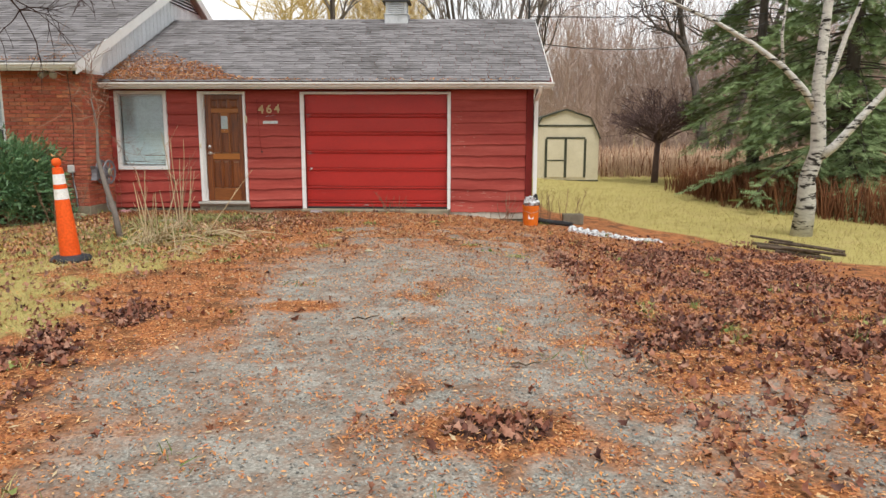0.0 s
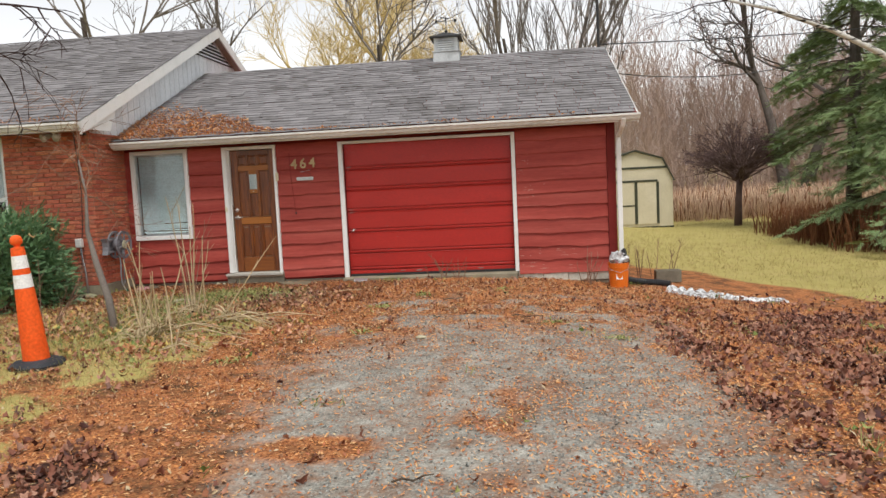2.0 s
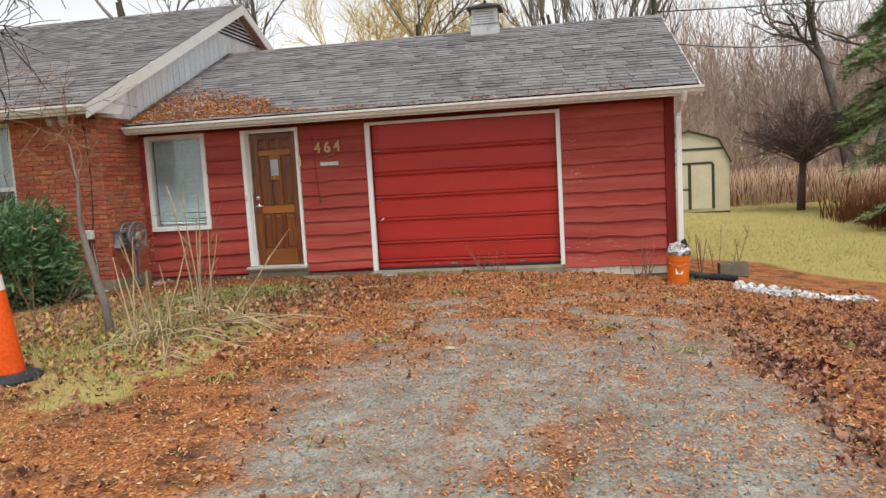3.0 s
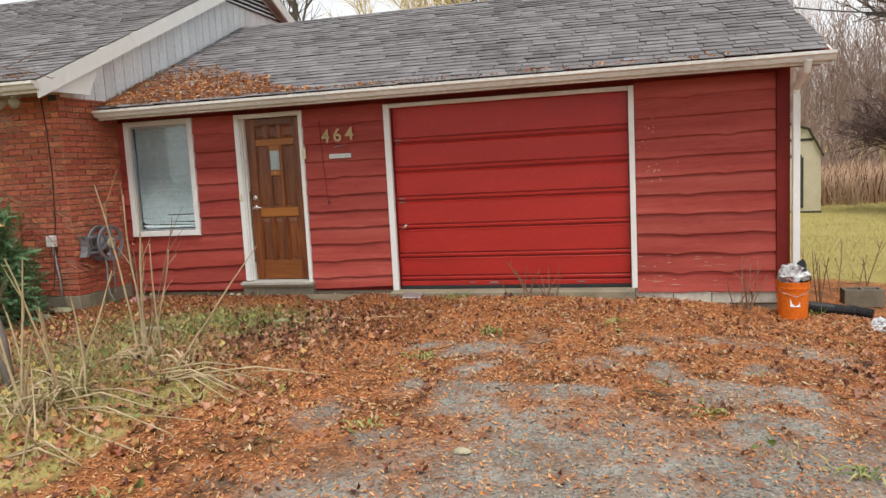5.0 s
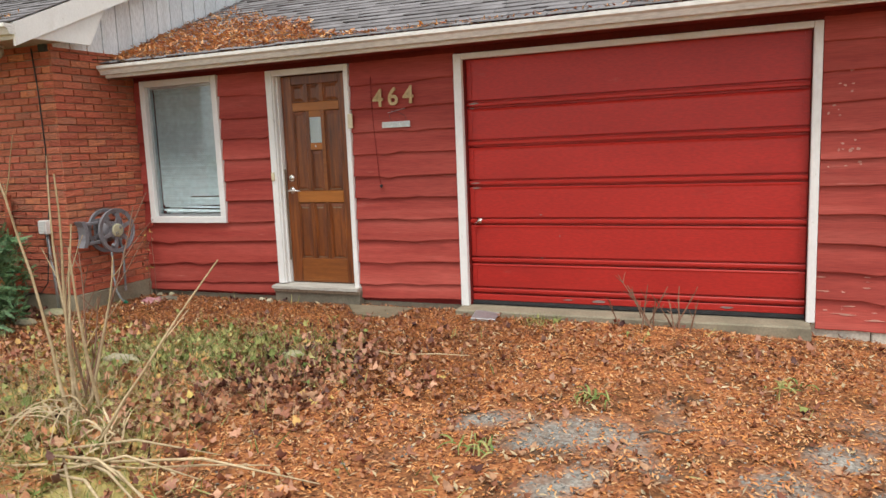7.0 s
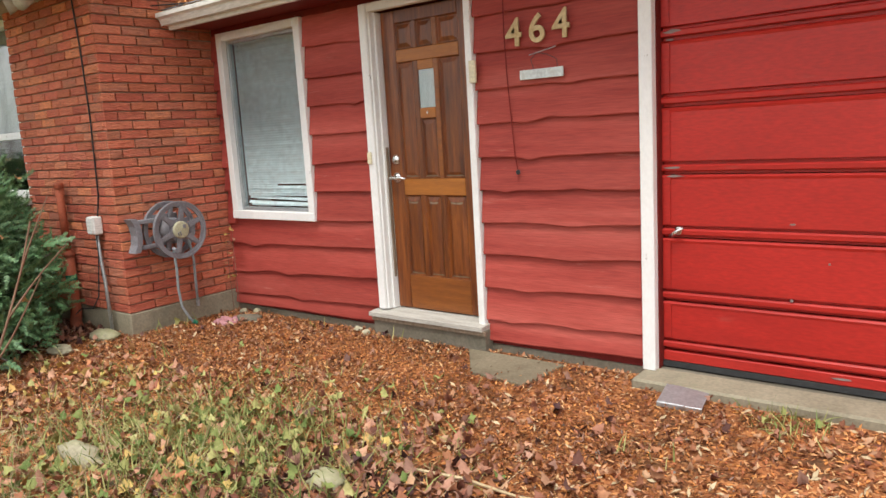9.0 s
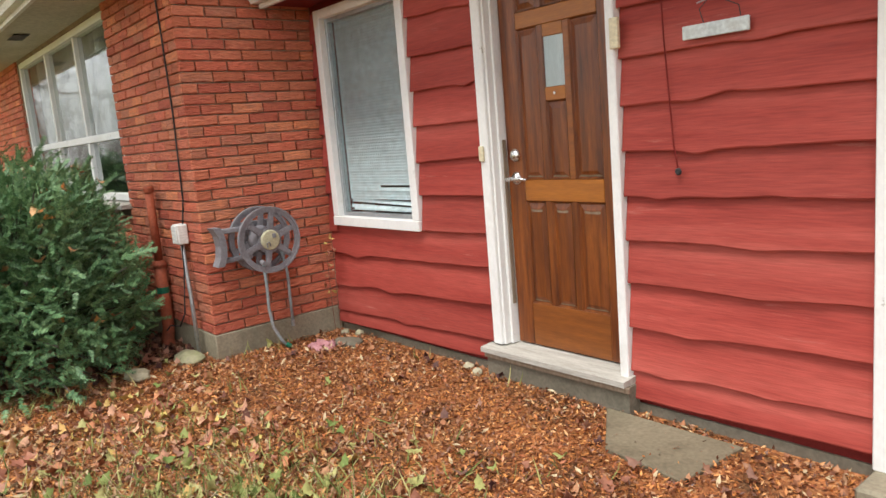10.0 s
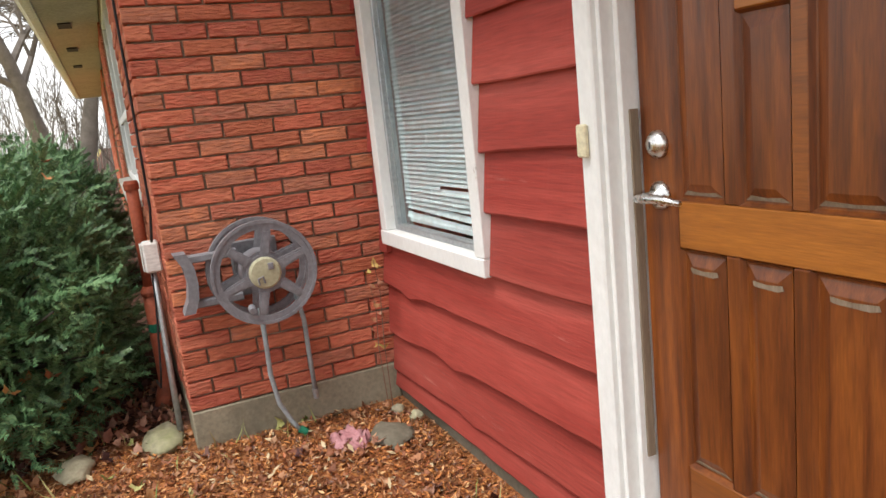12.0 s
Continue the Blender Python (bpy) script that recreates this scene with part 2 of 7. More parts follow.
SLABC = mat("brown_stained_concrete", [(0.15, 0.125, 0.082), (0.22, 0.188, 0.128)], 3.0, 0.9, 0.4, 60, dirt=((0.08, 0.066, 0.043), 3.3, 0.5, 0.8), wear=((0.15, 0.15, 0.09), 4, 0.6, 0.85))
BLOCKW = mat("whitewashed_block", [(0.40, 0.38, 0.32), (0.62, 0.60, 0.52)], 5, 0.9, 0.4, 60, vary=0.15, wear=((0.24, 0.22, 0.18), 6, 0.5, 0.72))
SHINGLE = mat("asphalt_shingle", [(0.078, 0.072, 0.074), (0.165, 0.155, 0.158), (0.25, 0.238, 0.242), (0.12, 0.112, 0.114), (0.19, 0.17, 0.168)], 3.0, 0.93, 0.5, 160, island=0.42, vary=0.12,
              dirt=((0.07, 0.062, 0.055), 1.2, 0.52, 0.8))
DOORWOOD = mat("varnished_wood", [(0.060, 0.015, 0.004), (0.150, 0.040, 0.008), (0.24, 0.070, 0.012)], 3.5, 0.36, 0.12, 30, stretch=(9, 9, 0.7), vary=0.12, spec=0.5, dirt=((0.09, 0.024, 0.007), 1.3, 0.52, 0.8))
DOORRAIL = mat("varnished_rail", [(0.27, 0.090, 0.012), (0.38, 0.132, 0.018)], 3.5, 0.42, 0.12, 30, stretch=(0.7, 9, 9), vary=0.05, spec=0.5)
DOORBASE = mat("varnished_base", [(0.16, 0.046, 0.009), (0.25, 0.078, 0.013)], 3.5, 0.40, 0.12, 30, stretch=(0.7, 9, 9), vary=0.05, spec=0.5)
GREYWOOD = mat("bare_grey_wood", [(0.17, 0.12, 0.08), (0.28, 0.22, 0.16)], 6, 0.85, 0.3, 50, stretch=(6, 6, 0.5))
SILL = mat("weathered_sill", [(0.33, 0.31, 0.27), (0.50, 0.48, 0.43)], 5, 0.7, 0.3, 50, stretch=(0.6, 6, 6), wear=((0.28, 0.25, 0.21), 7, 0.58, 0.75))
CHROME = mat("brushed_chrome", [(0.62, 0.61, 0.59), (0.70, 0.69, 0.67)], 20, 0.28, 0.0, 80, metal=1.0)
GALV = mat("galvanised", [(0.36, 0.38, 0.39), (0.46, 0.48, 0.49)], 12, 0.45, 0.05, 60, metal=0.7)
DARKMETAL = mat("dark_iron", [(0.035, 0.035, 0.037), (0.06, 0.06, 0.06)], 10, 0.6, 0.1, 60, metal=0.3)
GLASS = glass_pane("window_glass")
BLIND = mat("blind_slat", [(0.56, 0.65, 0.67), (0.65, 0.72, 0.73)], 2, 0.6, 0.0, 30, vary=0.06)
CURTAIN = mat("curtain", [(0.52, 0.56, 0.55), (0.66, 0.69, 0.67)], 2, 0.9, 0.1, 80, stretch=(5, 5, 0.5))
# Near-black: the lack of light in closed spaces is put into the colour.
UNLITDARK = mat("unlit_dark", [(0.05, 0.05, 0.05), (0.08, 0.08, 0.08)], 1, 0.9, 0.0)

# ---- the ground ----
def zone(x, y):
    """How much asphalt, orange litter, dark leaves and grass lies at a place, each 0 to 1."""
    n1 = noise.noise(Vector((x * 0.55, y * 0.55, 11)))
    n2 = noise.noise(Vector((x * 1.5, y * 1.3, 5)))
    n3 = noise.noise(Vector((x * 3.7, y * 3.0, 8)))
    left = -3.45 + 0.45 * n1 + 0.30 * n2 + 0.12 * n3 - 0.03 * (y - 6) + 0.35 * ss((4.6 - y) / 1.5)
    right = -0.30 + 0.5 * n1 + 0.35 * n2 + 0.12 * n3 + 0.09 * max(0, y - 8)
    drive = ss((x - left) / 1.1 + 0.5) * ss((right - x) / 1.1 + 0.5) * ss((12.9 - y + 0.5 * n1) / 1.0)
    holes = 0.85 * ss((n2 * 0.7 + n3 * 0.9 + 0.02) / 0.75)
    holes = max(holes, ss((y - 9.0 + 1.2 * n1 - 0.5 * (x + 2.2)) / 2.0) * 0.95 * ss((n2 + n3 + 0.58) / 0.7))
    mound = math.exp(-((x + 1.22) ** 2 / 0.16 + (y - 4.15) ** 2 / 0.09))
    patch = math.exp(-((x + 2.85) ** 2 / 0.10 + (y - 6.8) ** 2 / 0.03))
    side = ss((x + 0.25 + 0.4 * n3) / 0.4) * ss((2.8 - x) / 0.8) * ss((5.5 - y + 0.5 * n2) / 0.6) * ss((n2 + 0.8 * n3 + 0.42) / 0.5)
    drive = max(drive, 0.85 * side)
    asphalt = drive * (1 - 0.9 * holes) * (1 - ss(mound * 2)) * (1 - ss(patch * 2))
    lawn = ss((-4.5 - x + 0.8 * n1 + 0.4 * n2 + 0.08 * (y - 7)) / 0.5) * ss((12.4 - y + n1) / 1.2)
    lawn *= 0.30 + 0.70 * ss((n2 + n3 + 0.42) / 0.6)
    yard = max(ss(((x - 1.9) * 0.83 + (y - 16.2) * 0.555 + 0.5 * n1) / 0.8 + 0.5), ss((y - 16.2 + n1) / 0.8) * ss((x - 0.2) / 0.5))
    far = max(ss((y - 22) / 4), ss((-x - 11) / 3) * ss((13 - y) / 2), ss((-1 - y) / 2) * ss((abs(x + 2) - 4) / 1.5), ss((x - 8) / 2))
    grass = max(lawn, yard, far)
    dark = (1 - 0.75 * side) * ss((x + 0.55 - 0.5 * n1) / 0.5) * ss((4.2 - x + n1) / 1.0) * ss((y - 3.0) / 1.0) * ss((12.4 - y + 1.3 * x * 0.5 + n1) / 1.5)
    dark *= 0.15 + 0.85 * ss((n2 * 0.8 + n3 * 0.7 + 0.12) / 0.45)
    dark = max(dark, 0.9 * math.exp(-((x + 4.9) ** 2 / 0.25 + (y - 12.2) ** 2 / 0.5)), ss((mound - 0.45) * 3))
    dark = max(dark, ss((-3.75 - x) / 0.3) * ss((x + 4.9) / 0.4) * ss((n2 + n3 + 0.1) / 0.3) * ss((7.5 - y) / 1.5))
    dark = max(dark, ss((-8.15 - x) / 0.5) * ss((y - 11.9) / 0.5) * 0.95)
    orange = max(0.0, 1 - asphalt - grass * 0.92) * (1 - 0.45 * dark)
    return asphalt, orange, dark * (1 - 0.5 * grass), grass


def ground_mesh():
    def axis(lo, hi, step, a, b):
        mid = list(np.arange(lo, hi + 1e-6, step))
        out, d = [], step
        x = lo
        while x > a:
            d *= 1.35
            x -= d
            out.append(x)
        up, d = [], step
        x = hi
        while x < b:
            d *= 1.35
            x += d
            up.append(x)
        return out[::-1] + mid + up

    xs = axis(-11.0, 5.0, 0.085, -700, 700)
    ys = axis(0.5, 15.0, 0.085, -700, 900)
    nx, ny = len(xs), len(ys)
    verts = [(x, y, gz(x, y)) for y in ys for x in xs]
    faces = [(j * nx + i, j * nx + i + 1, (j + 1) * nx + i + 1, (j + 1) * nx + i) for j in range(ny - 1) for i in range(nx - 1)]
    me = bpy.data.meshes.new("ground")
    me.from_pydata(verts, [], faces)
    layer = me.color_attributes.new("zone", "FLOAT_COLOR", "POINT")
    vals = np.array([zone(v[0], v[1]) for v in verts], dtype=np.float32)
    layer.data.foreach_set("color", vals.ravel())
    me.polygons.foreach_set("use_smooth", [True] * len(faces))
    me.update()
    return me


def ground_material():
    m, n, l = tree_of("ground_cover")
    b = n["Principled BSDF"]
    pos = n.new("ShaderNodeNewGeometry").outputs["Position"]
    at = n.new("ShaderNodeAttribute")
    at.attribute_name = "zone"
    sep = n.new("ShaderNodeSeparateColor")
    l.new(at.outputs["Color"], sep.inputs[0])

    def tex(scale, det=8, rough=0.65):
        t = n.new("ShaderNodeTexNoise")
        t.inputs["Scale"].default_value, t.inputs["Detail"].default_value, t.inputs["Roughness"].default_value = scale, det, rough
        l.new(pos, t.inputs["Vector"])
        return t.outputs["Fac"]

    def ramp(fac, stops):
        r = n.new("ShaderNodeValToRGB")
        for i, (p, c) in enumerate(stops):
            e = r.color_ramp.elements[i] if i < 2 else r.color_ramp.elements.new(1.0)
            e.position, e.color = p, (*c, 1)
        l.new(fac, r.inputs[0])
        return r.outputs[0]

    def mix(f, a, c):
        x = n.new("ShaderNodeMix")
        x.data_type = "RGBA"
        l.new(f, x.inputs["Factor"])
        l.new(a, x.inputs[6])
        l.new(c, x.inputs[7])
        return x.outputs[2]

    def sharpen(v, by, amount=0.9, soft=0.20):
        a = n.new("ShaderNodeMath")
        a.operation = "MULTIPLY_ADD"
        l.new(by, a.inputs[0])
        a.inputs[1].default_value = amount
        l.new(v, a.inputs[2])
        r = n.new("ShaderNodeMapRange")
        r.inputs["From Min"].default_value, r.inputs["From Max"].default_value = 0.5 * amount + 0.5 - soft, 0.5 * amount + 0.5 + soft
        l.new(a.outputs[0], r.inputs["Value"])
        return r.outputs[0]

    vor = n.new("ShaderNodeTexVoronoi")
    vor.inputs["Scale"].default_value = 85
    l.new(pos, vor.inputs["Vector"])
    stones = ramp(vor.outputs["Color"], [(0.0, (0.075, 0.070, 0.060)), (0.5, (0.27, 0.257, 0.222)), (1.0, (0.60, 0.57, 0.50))])
    patchy = ramp(tex(1.7), [(0.36, (0.18, 0.172, 0.146)), (0.64, (0.42, 0.40, 0.35))])
    asphalt = mix(tex(9), stones, patchy)
    stain = ramp(tex(5.5, 10, 0.75), [(0.44, (0, 0, 0)), (0.64, (0.8, 0.8, 0.8))])
    asphalt = mix(stain, asphalt, ramp(tex(26), [(0.3, (0.10, 0.052, 0.032)), (0.7, (0.34, 0.17, 0.09))]))
    soil = ramp(tex(14), [(0.3, (0.045, 0.028, 0.018)), (0.55, (0.11, 0.058, 0.03)), (0.75, (0.20, 0.10, 0.045))])
    vo2 = n.new("ShaderNodeTexVoronoi")
    vo2.inputs["Scale"].default_value = 75
    l.new(pos, vo2.inputs["Vector"])
    litter = ramp(vo2.outputs["Color"], [(0.1, (0.10, 0.038, 0.020)), (0.4, (0.34, 0.125, 0.050)), (0.75, (0.50, 0.205, 0.078)), (1.0, (0.55, 0.33, 0.16))])
    base = mix(ramp(tex(4.5), [(0.34, (0, 0, 0)), (0.56, (1, 1, 1))]), soil, litter)
    darkc = ramp(tex(22), [(0.3, (0.035, 0.020, 0.016)), (0.55, (0.09, 0.045, 0.032)), (0.8, (0.18, 0.09, 0.06))])
    grassc = ramp(tex(2.2), [(0.3, (0.26, 0.21, 0.07)), (0.5, (0.40, 0.34, 0.13)), (0.72, (0.46, 0.34, 0.17))])
    grassf = ramp(tex(45), [(0.25, (0.17, 0.15, 0.045)), (0.6, (0.50, 0.43, 0.14))])
    grass = mix(tex(30), grassc, grassf)
    edge = tex(7, 10, 0.75)
    col = mix(sharpen(sep.outputs[2], edge), base, darkc)
    col = mix(sharpen(sep.outputs[0], edge, 1.0, 0.34), col, asphalt)
    gr = n.new("ShaderNodeMath")
    gr.operation = "MULTIPLY"
    gr.inputs[1].default_value = 1.0
    l.new(at.outputs["Alpha"], gr.inputs[0])
    col = mix(sharpen(gr.outputs[0], edge), col, grass)
    l.new(col, b.inputs["Base Color"])
    b.inputs["Roughness"].default_value = 0.9
    b.inputs["Specular IOR Level"].default_value = 0.1
    bp = n.new("ShaderNodeBump")
    bp.inputs["Strength"].default_value, bp.inputs["Distance"].default_value = 0.7, 0.012
    l.new(tex(60, 6, 0.7), bp.inputs["Height"])
    l.new(bp.outputs[0], b.inputs["Normal"])
    return m


gme = ground_mesh()
gme.materials.append(ground_material())
tagged(new("ground", gme), "worn grey asphalt drive strewn with fallen leaves between yellowed lawns", "ground", kind="structure")

# ---- the garage wing: wall with its openings ----
FY = 14.30            # face of the wall behind the boards
WX0, WX1 = -8.10, -0.17
SOF = 2.17
wall = thing("wall_front", (-4.1, FY, -0.1), "red waney-edge board wall of a low garage wing", "wall", kind="structure")
WIN = (-7.95, -7.05, 0.71, 2.12)
DOOR = (-6.352, -5.567, 0.06, 2.08)
GAR = (-4.42, -1.75, -0.03, 2.07)
g = Geo()
spans = [(WX0, WIN[0]), (WIN[1], DOOR[0]), (DOOR[1], GAR[0]), (GAR[1], WX1)]
for a, b in spans:
    g.box(a, b, FY, FY + 0.14, -0.06, 2.30)
g.box(WIN[0], WIN[1], FY, FY + 0.14, -0.06, WIN[2])
for o in (WIN, DOOR, GAR):
    g.box(o[0], o[1], FY, FY + 0.14, o[3], 2.30)
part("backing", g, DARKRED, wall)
g = Geo().box(WX1 - 0.14, WX1, FY + 0.14, 21.2, -0.06, 2.30).box(WX0 - 4, WX1, 21.2, 21.34, -0.06, 2.30)
g.prism([(FY, 2.30), (21.3, 2.30), (17.6, 3.78)], "x", WX1 - 0.14, WX1)
solid("wall_side", g, DARKRED, "plain red end wall of the garage wing", "wall", kind="structure")
g = Geo().box(WX0, WX1 - 0.02, FY + 0.01, 21.2, -0.45, -0.062)
solid("floor", g, CONC, "concrete slab floor of the garage wing", "floor", kind="structure")
g = Geo().box(WX0, WX1 - 0.15, FY + 0.15, 21.19, 2.305, 2.33)
solid("ceiling", g, UNLITDARK, "plain ceiling of the garage wing", "ceiling", kind="structure")
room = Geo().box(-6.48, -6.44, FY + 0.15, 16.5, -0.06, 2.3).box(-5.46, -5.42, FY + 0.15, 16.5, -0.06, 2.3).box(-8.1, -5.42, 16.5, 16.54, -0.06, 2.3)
solid("wall_inner", room, UNLITDARK, "inner partitions behind the door and window, near-black to look unlit", "wall", kind="structure")


def board(x0, x1, zl, zr, dips, top, seed):
    """A board with a wavy lower edge from height zl to zr, leaning out over the one below. dips: (place, width, height)."""
    r = random.Random(seed)
    n = max(6, int((x1 - x0) / 0.022))
    ph = r.uniform(0, 9)
    v, f = [], []
    for i in range(n + 1):
        x = x0 + (x1 - x0) * i / n
        z0 = zl + (zr - zl) * i / n + sum(a * math.exp(-abs((x - c) / w) ** 1.6) for c, w, a in dips)
        z0 += 0.003 * math.sin(x * 6 + ph) + 0.003 * noise.noise(Vector((x * 11, seed, 0)))
        lip = FY - 0.036 + 0.004 * noise.noise(Vector((x * 6, seed, 5)))
        v += [(x, lip + 0.003, z0), (x, lip, z0 + 0.006), (x, FY - 0.004, top), (x, FY + 0.004, top), (x, FY - 0.002, z0 + 0.012)]
    for i in range(n):
        for k in range(5):
            a, b = i * 5 + k, i * 5 + (k + 1) % 5
            f.append((a, b, b + 5, a + 5))
    f += [(4, 3, 2, 1, 0), tuple(n * 5 + k for k in range(5))]
    return Geo().add(v, f)


def boards(x0, x1, rows, top, seed):
    """rows: lower edges from the top down, each (left height, right height, dips)."""
    for i, (zl, zr, dips) in enumerate(rows):
        up = (max(rows[i - 1][0], rows[i - 1][1]) + 0.035) if i else top
        part("board", board(x0, x1, zl, zr, dips, up, seed + i), BOARD, wall)


boards(-1.685, -0.295, [(1.968, 1.980, [(-1.19, 0.07, -0.018)]), (1.758, 1.780, []), (1.540, 1.570, [(-0.75, 0.06, -0.026), (-1.1, 0.2, 0.012)]), (1.344, 1.354, [(-1.41, 0.12, -0.012), (-0.73, 0.2, 0.008)]),
                        (1.142, 1.166, [(-0.78, 0.06, -0.016)]), (0.953, 0.948, [(-1.16, 0.06, -0.022), (-0.67, 0.2, 0.011)]), (0.745, 0.745, [(-1.18, 0.10, -0.016), (-0.59, 0.07, -0.022)]), (0.530, 0.514, [(-1.21, 0.08, -0.017), (-0.52, 0.15, 0.016)]),
                        (0.325, 0.318, [(-1.29, 0.10, -0.022), (-0.68, 0.16, -0.026)]), (0.116, 0.114, [(-1.24, 0.08, -0.028), (-0.76, 0.06, -0.026)]), (-0.103, -0.107, [(-1.26, 0.1, -0.012)])], 2.20, 10)
boards(-5.518, -4.495, [(1.921, 1.938, [(-4.95, 0.12, -0.012)]), (1.712, 1.712, [(-5.02, 0.07, -0.015)]), (1.505, 1.504, [(-4.89, 0.09, -0.014)]), (1.303, 1.313, [(-5.19, 0.08, -0.012), (-5.01, 0.06, 0.012)]), (1.102, 1.106, [(-5.16, 0.07, -0.018)]),
                        (0.903, 0.908, [(-5.34, 0.06, -0.015), (-4.85, 0.15, 0.010)]), (0.705, 0.723, [(-4.92, 0.12, -0.014)]), (0.509, 0.527, [(-4.92, 0.14, -0.013)]), (0.304, 0.327, [(-5.21, 0.10, -0.012)]), (0.099, 0.128, [(-5.32, 0.07, -0.016), (-4.88, 0.10, -0.012)]), (-0.035, -0.010, [])], 2.20, 40)
boards(-7.005, -6.42, [(1.929, 1.897, [(-6.64, 0.08, 0.010)]), (1.703, 1.700, []), (1.508, 1.506, [(-6.54, 0.05, -0.019)]), (1.304, 1.305, []), (1.087, 1.108, []), (0.894, 0.893, []), (0.676, 0.688, [])], 2.20, 71)
boards(-8.095, -6.42, [(0.470, 0.496, [(-7.77, 0.10, -0.026), (-7.35, 0.3, -0.010)]), (0.222, 0.286, [(-7.60, 0.16, 0.018), (-7.38, 0.10, -0.018)]), (0.037, 0.078, [(-7.42, 0.10, 0.012), (-7.26, 0.07, -0.012)]), (-0.045, -0.030, [])], 0.69, 90)
boards(-8.095, -7.995, [(1.93, 1.93, []), (1.703, 1.703, []), (1.51, 1.51, []), (1.304, 1.304, []), (1.085, 1.085, []), (0.894, 0.894, []), (0.62, 0.62, [])], 2.20, 120)
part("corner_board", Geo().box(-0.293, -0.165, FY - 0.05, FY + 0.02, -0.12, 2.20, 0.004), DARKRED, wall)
# The frieze is dark red because the eave's shade is put into its colour.
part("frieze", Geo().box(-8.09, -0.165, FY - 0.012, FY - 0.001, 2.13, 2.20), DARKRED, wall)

# pale flecks and scrapes where the paint has gone, beside the garage door
FLECK = mat("bare_pink_wood", [(0.40, 0.17, 0.13), (0.52, 0.30, 0.24)], 9, 0.85, 0.2, 60, stretch=(0.5, 1, 4))
rf_ = random.Random(19)
sides = [1.97, 1.765, 1.553, 1.348, 1.153, 0.952, 0.745, 0.523, 0.322, 0.115, -0.105]
fl = Geo()
for k in range(64):
    if k < 34:
        x, z, w, h = rf_.gauss(-1.50, 0.09), rf_.uniform(1.08, 1.80), rf_.uniform(0.004, 0.016), rf_.uniform(0.004, 0.014)
    else:
        x, z, w, h = rf_.uniform(-1.68, -1.30) + 0.5 * (rf_.random() < 0.25), rf_.choice((rf_.uniform(0.14, 0.30), rf_.uniform(-0.08, 0.09))), rf_.uniform(0.01, 0.07), rf_.uniform(0.0015, 0.006)
    i = next((q for q, e in enumerate(sides) if z > e + 0.05), None)
    if i is None or not -1.67 < x < -0.4:
        continue
    top = sides[i - 1] + 0.035 if i else 2.2
    pts = []
    for q in range(7):
        a = 6.283 * q / 7
        zz = z + h * math.sin(a) * rf_.uniform(0.5, 1.2)
        pts.append((x + w * math.cos(a) * rf_.uniform(0.5, 1.2), FY - 0.036 + 0.032 * (zz - sides[i]) / (top - sides[i]) - 0.0055, zz))
    fl.add(pts + [(p[0], p[1] + 0.007, p[2]) for p in pts], [tuple(range(7))] + [(q, (q + 1) % 7, 7 + (q + 1) % 7, 7 + q) for q in range(7)])
part("paint_flecks", fl, FLECK, wall, "pale flecks of bare wood on the red boards", kind="stuff")

# foundation under the wall
found = thing("foundation", (-4, FY, -0.4), "stained concrete and whitewashed block footing under the wall", "foundation", kind="structure")
part("kerb", Geo().box(-4.49, -1.72, 14.08, FY + 0.01, -0.50, -0.055, 0.012), KERB, found)
part("footing", Geo().box(-8.10, -4.495, FY - 0.008, FY + 0.01, -0.5, -0.062), CONC, found)
bx = -1.715
for i, w in enumerate((0.40, 0.39, 0.40, 0.355)):
    part("block", Geo().box(bx, bx + w - 0.008, FY - 0.012 - 0.006 * (i % 2), FY + 0.008, -0.232, -0.065 if i else -0.07, 0.006), BLOCKW, found)
    part("block", Geo().box(bx + 0.02, bx + w + 0.01 if i < 3 else bx + w - 0.008, FY - 0.006, FY + 0.008, -0.5, -0.24, 0.006), CONC, found)
    bx += w
for x0, x1 in ((-4.3, -3.6), (-3.6, -2.75), (-2.75, -2.1)):
    part("block", Geo().box(x0, x1 - 0.012, 14.045, 14.078, -0.5, -0.155, 0.008), BLOCKW if x0 > -2.8 else KERB, found)

# ---- roof of the garage wing ----
EY, EZ, RY, RZ = 13.90, 2.275, 17.60, 3.865
XL, XR = -8.08, 0.12
roof = thing("roof", (-4, 15.7, 3.0), "weathered grey asphalt-shingle roof with drifts of orange leaves", "roof", kind="structure")
g = Geo().prism([(EY, EZ - 0.09), (RY, RZ - 0.09), (21.5, EZ - 0.16), (21.5, EZ - 0.02), (RY, RZ - 0.005), (EY, EZ - 0.008)], "x", XL, XR)
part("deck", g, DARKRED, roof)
# Soffit darker than the boards: its shade is painted in.
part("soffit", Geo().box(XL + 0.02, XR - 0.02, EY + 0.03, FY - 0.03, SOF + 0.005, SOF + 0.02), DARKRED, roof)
part("fascia", Geo().box(XL + 0.02, XR, EY - 0.005, EY + 0.024, SOF - 0.02, EZ - 0.012, 0.003), GUTTER, roof)
g = Geo().prism([(EY - 0.02, EZ - 0.015), (RY, RZ - 0.01), (21.5, EZ - 0.025), (21.5, EZ - 0.15), (RY, RZ - 0.15), (EY - 0.02, EZ - 0.15)], "x", XR + 0.001, XR + 0.022)
part("rake_board", g, GUTTER, roof)


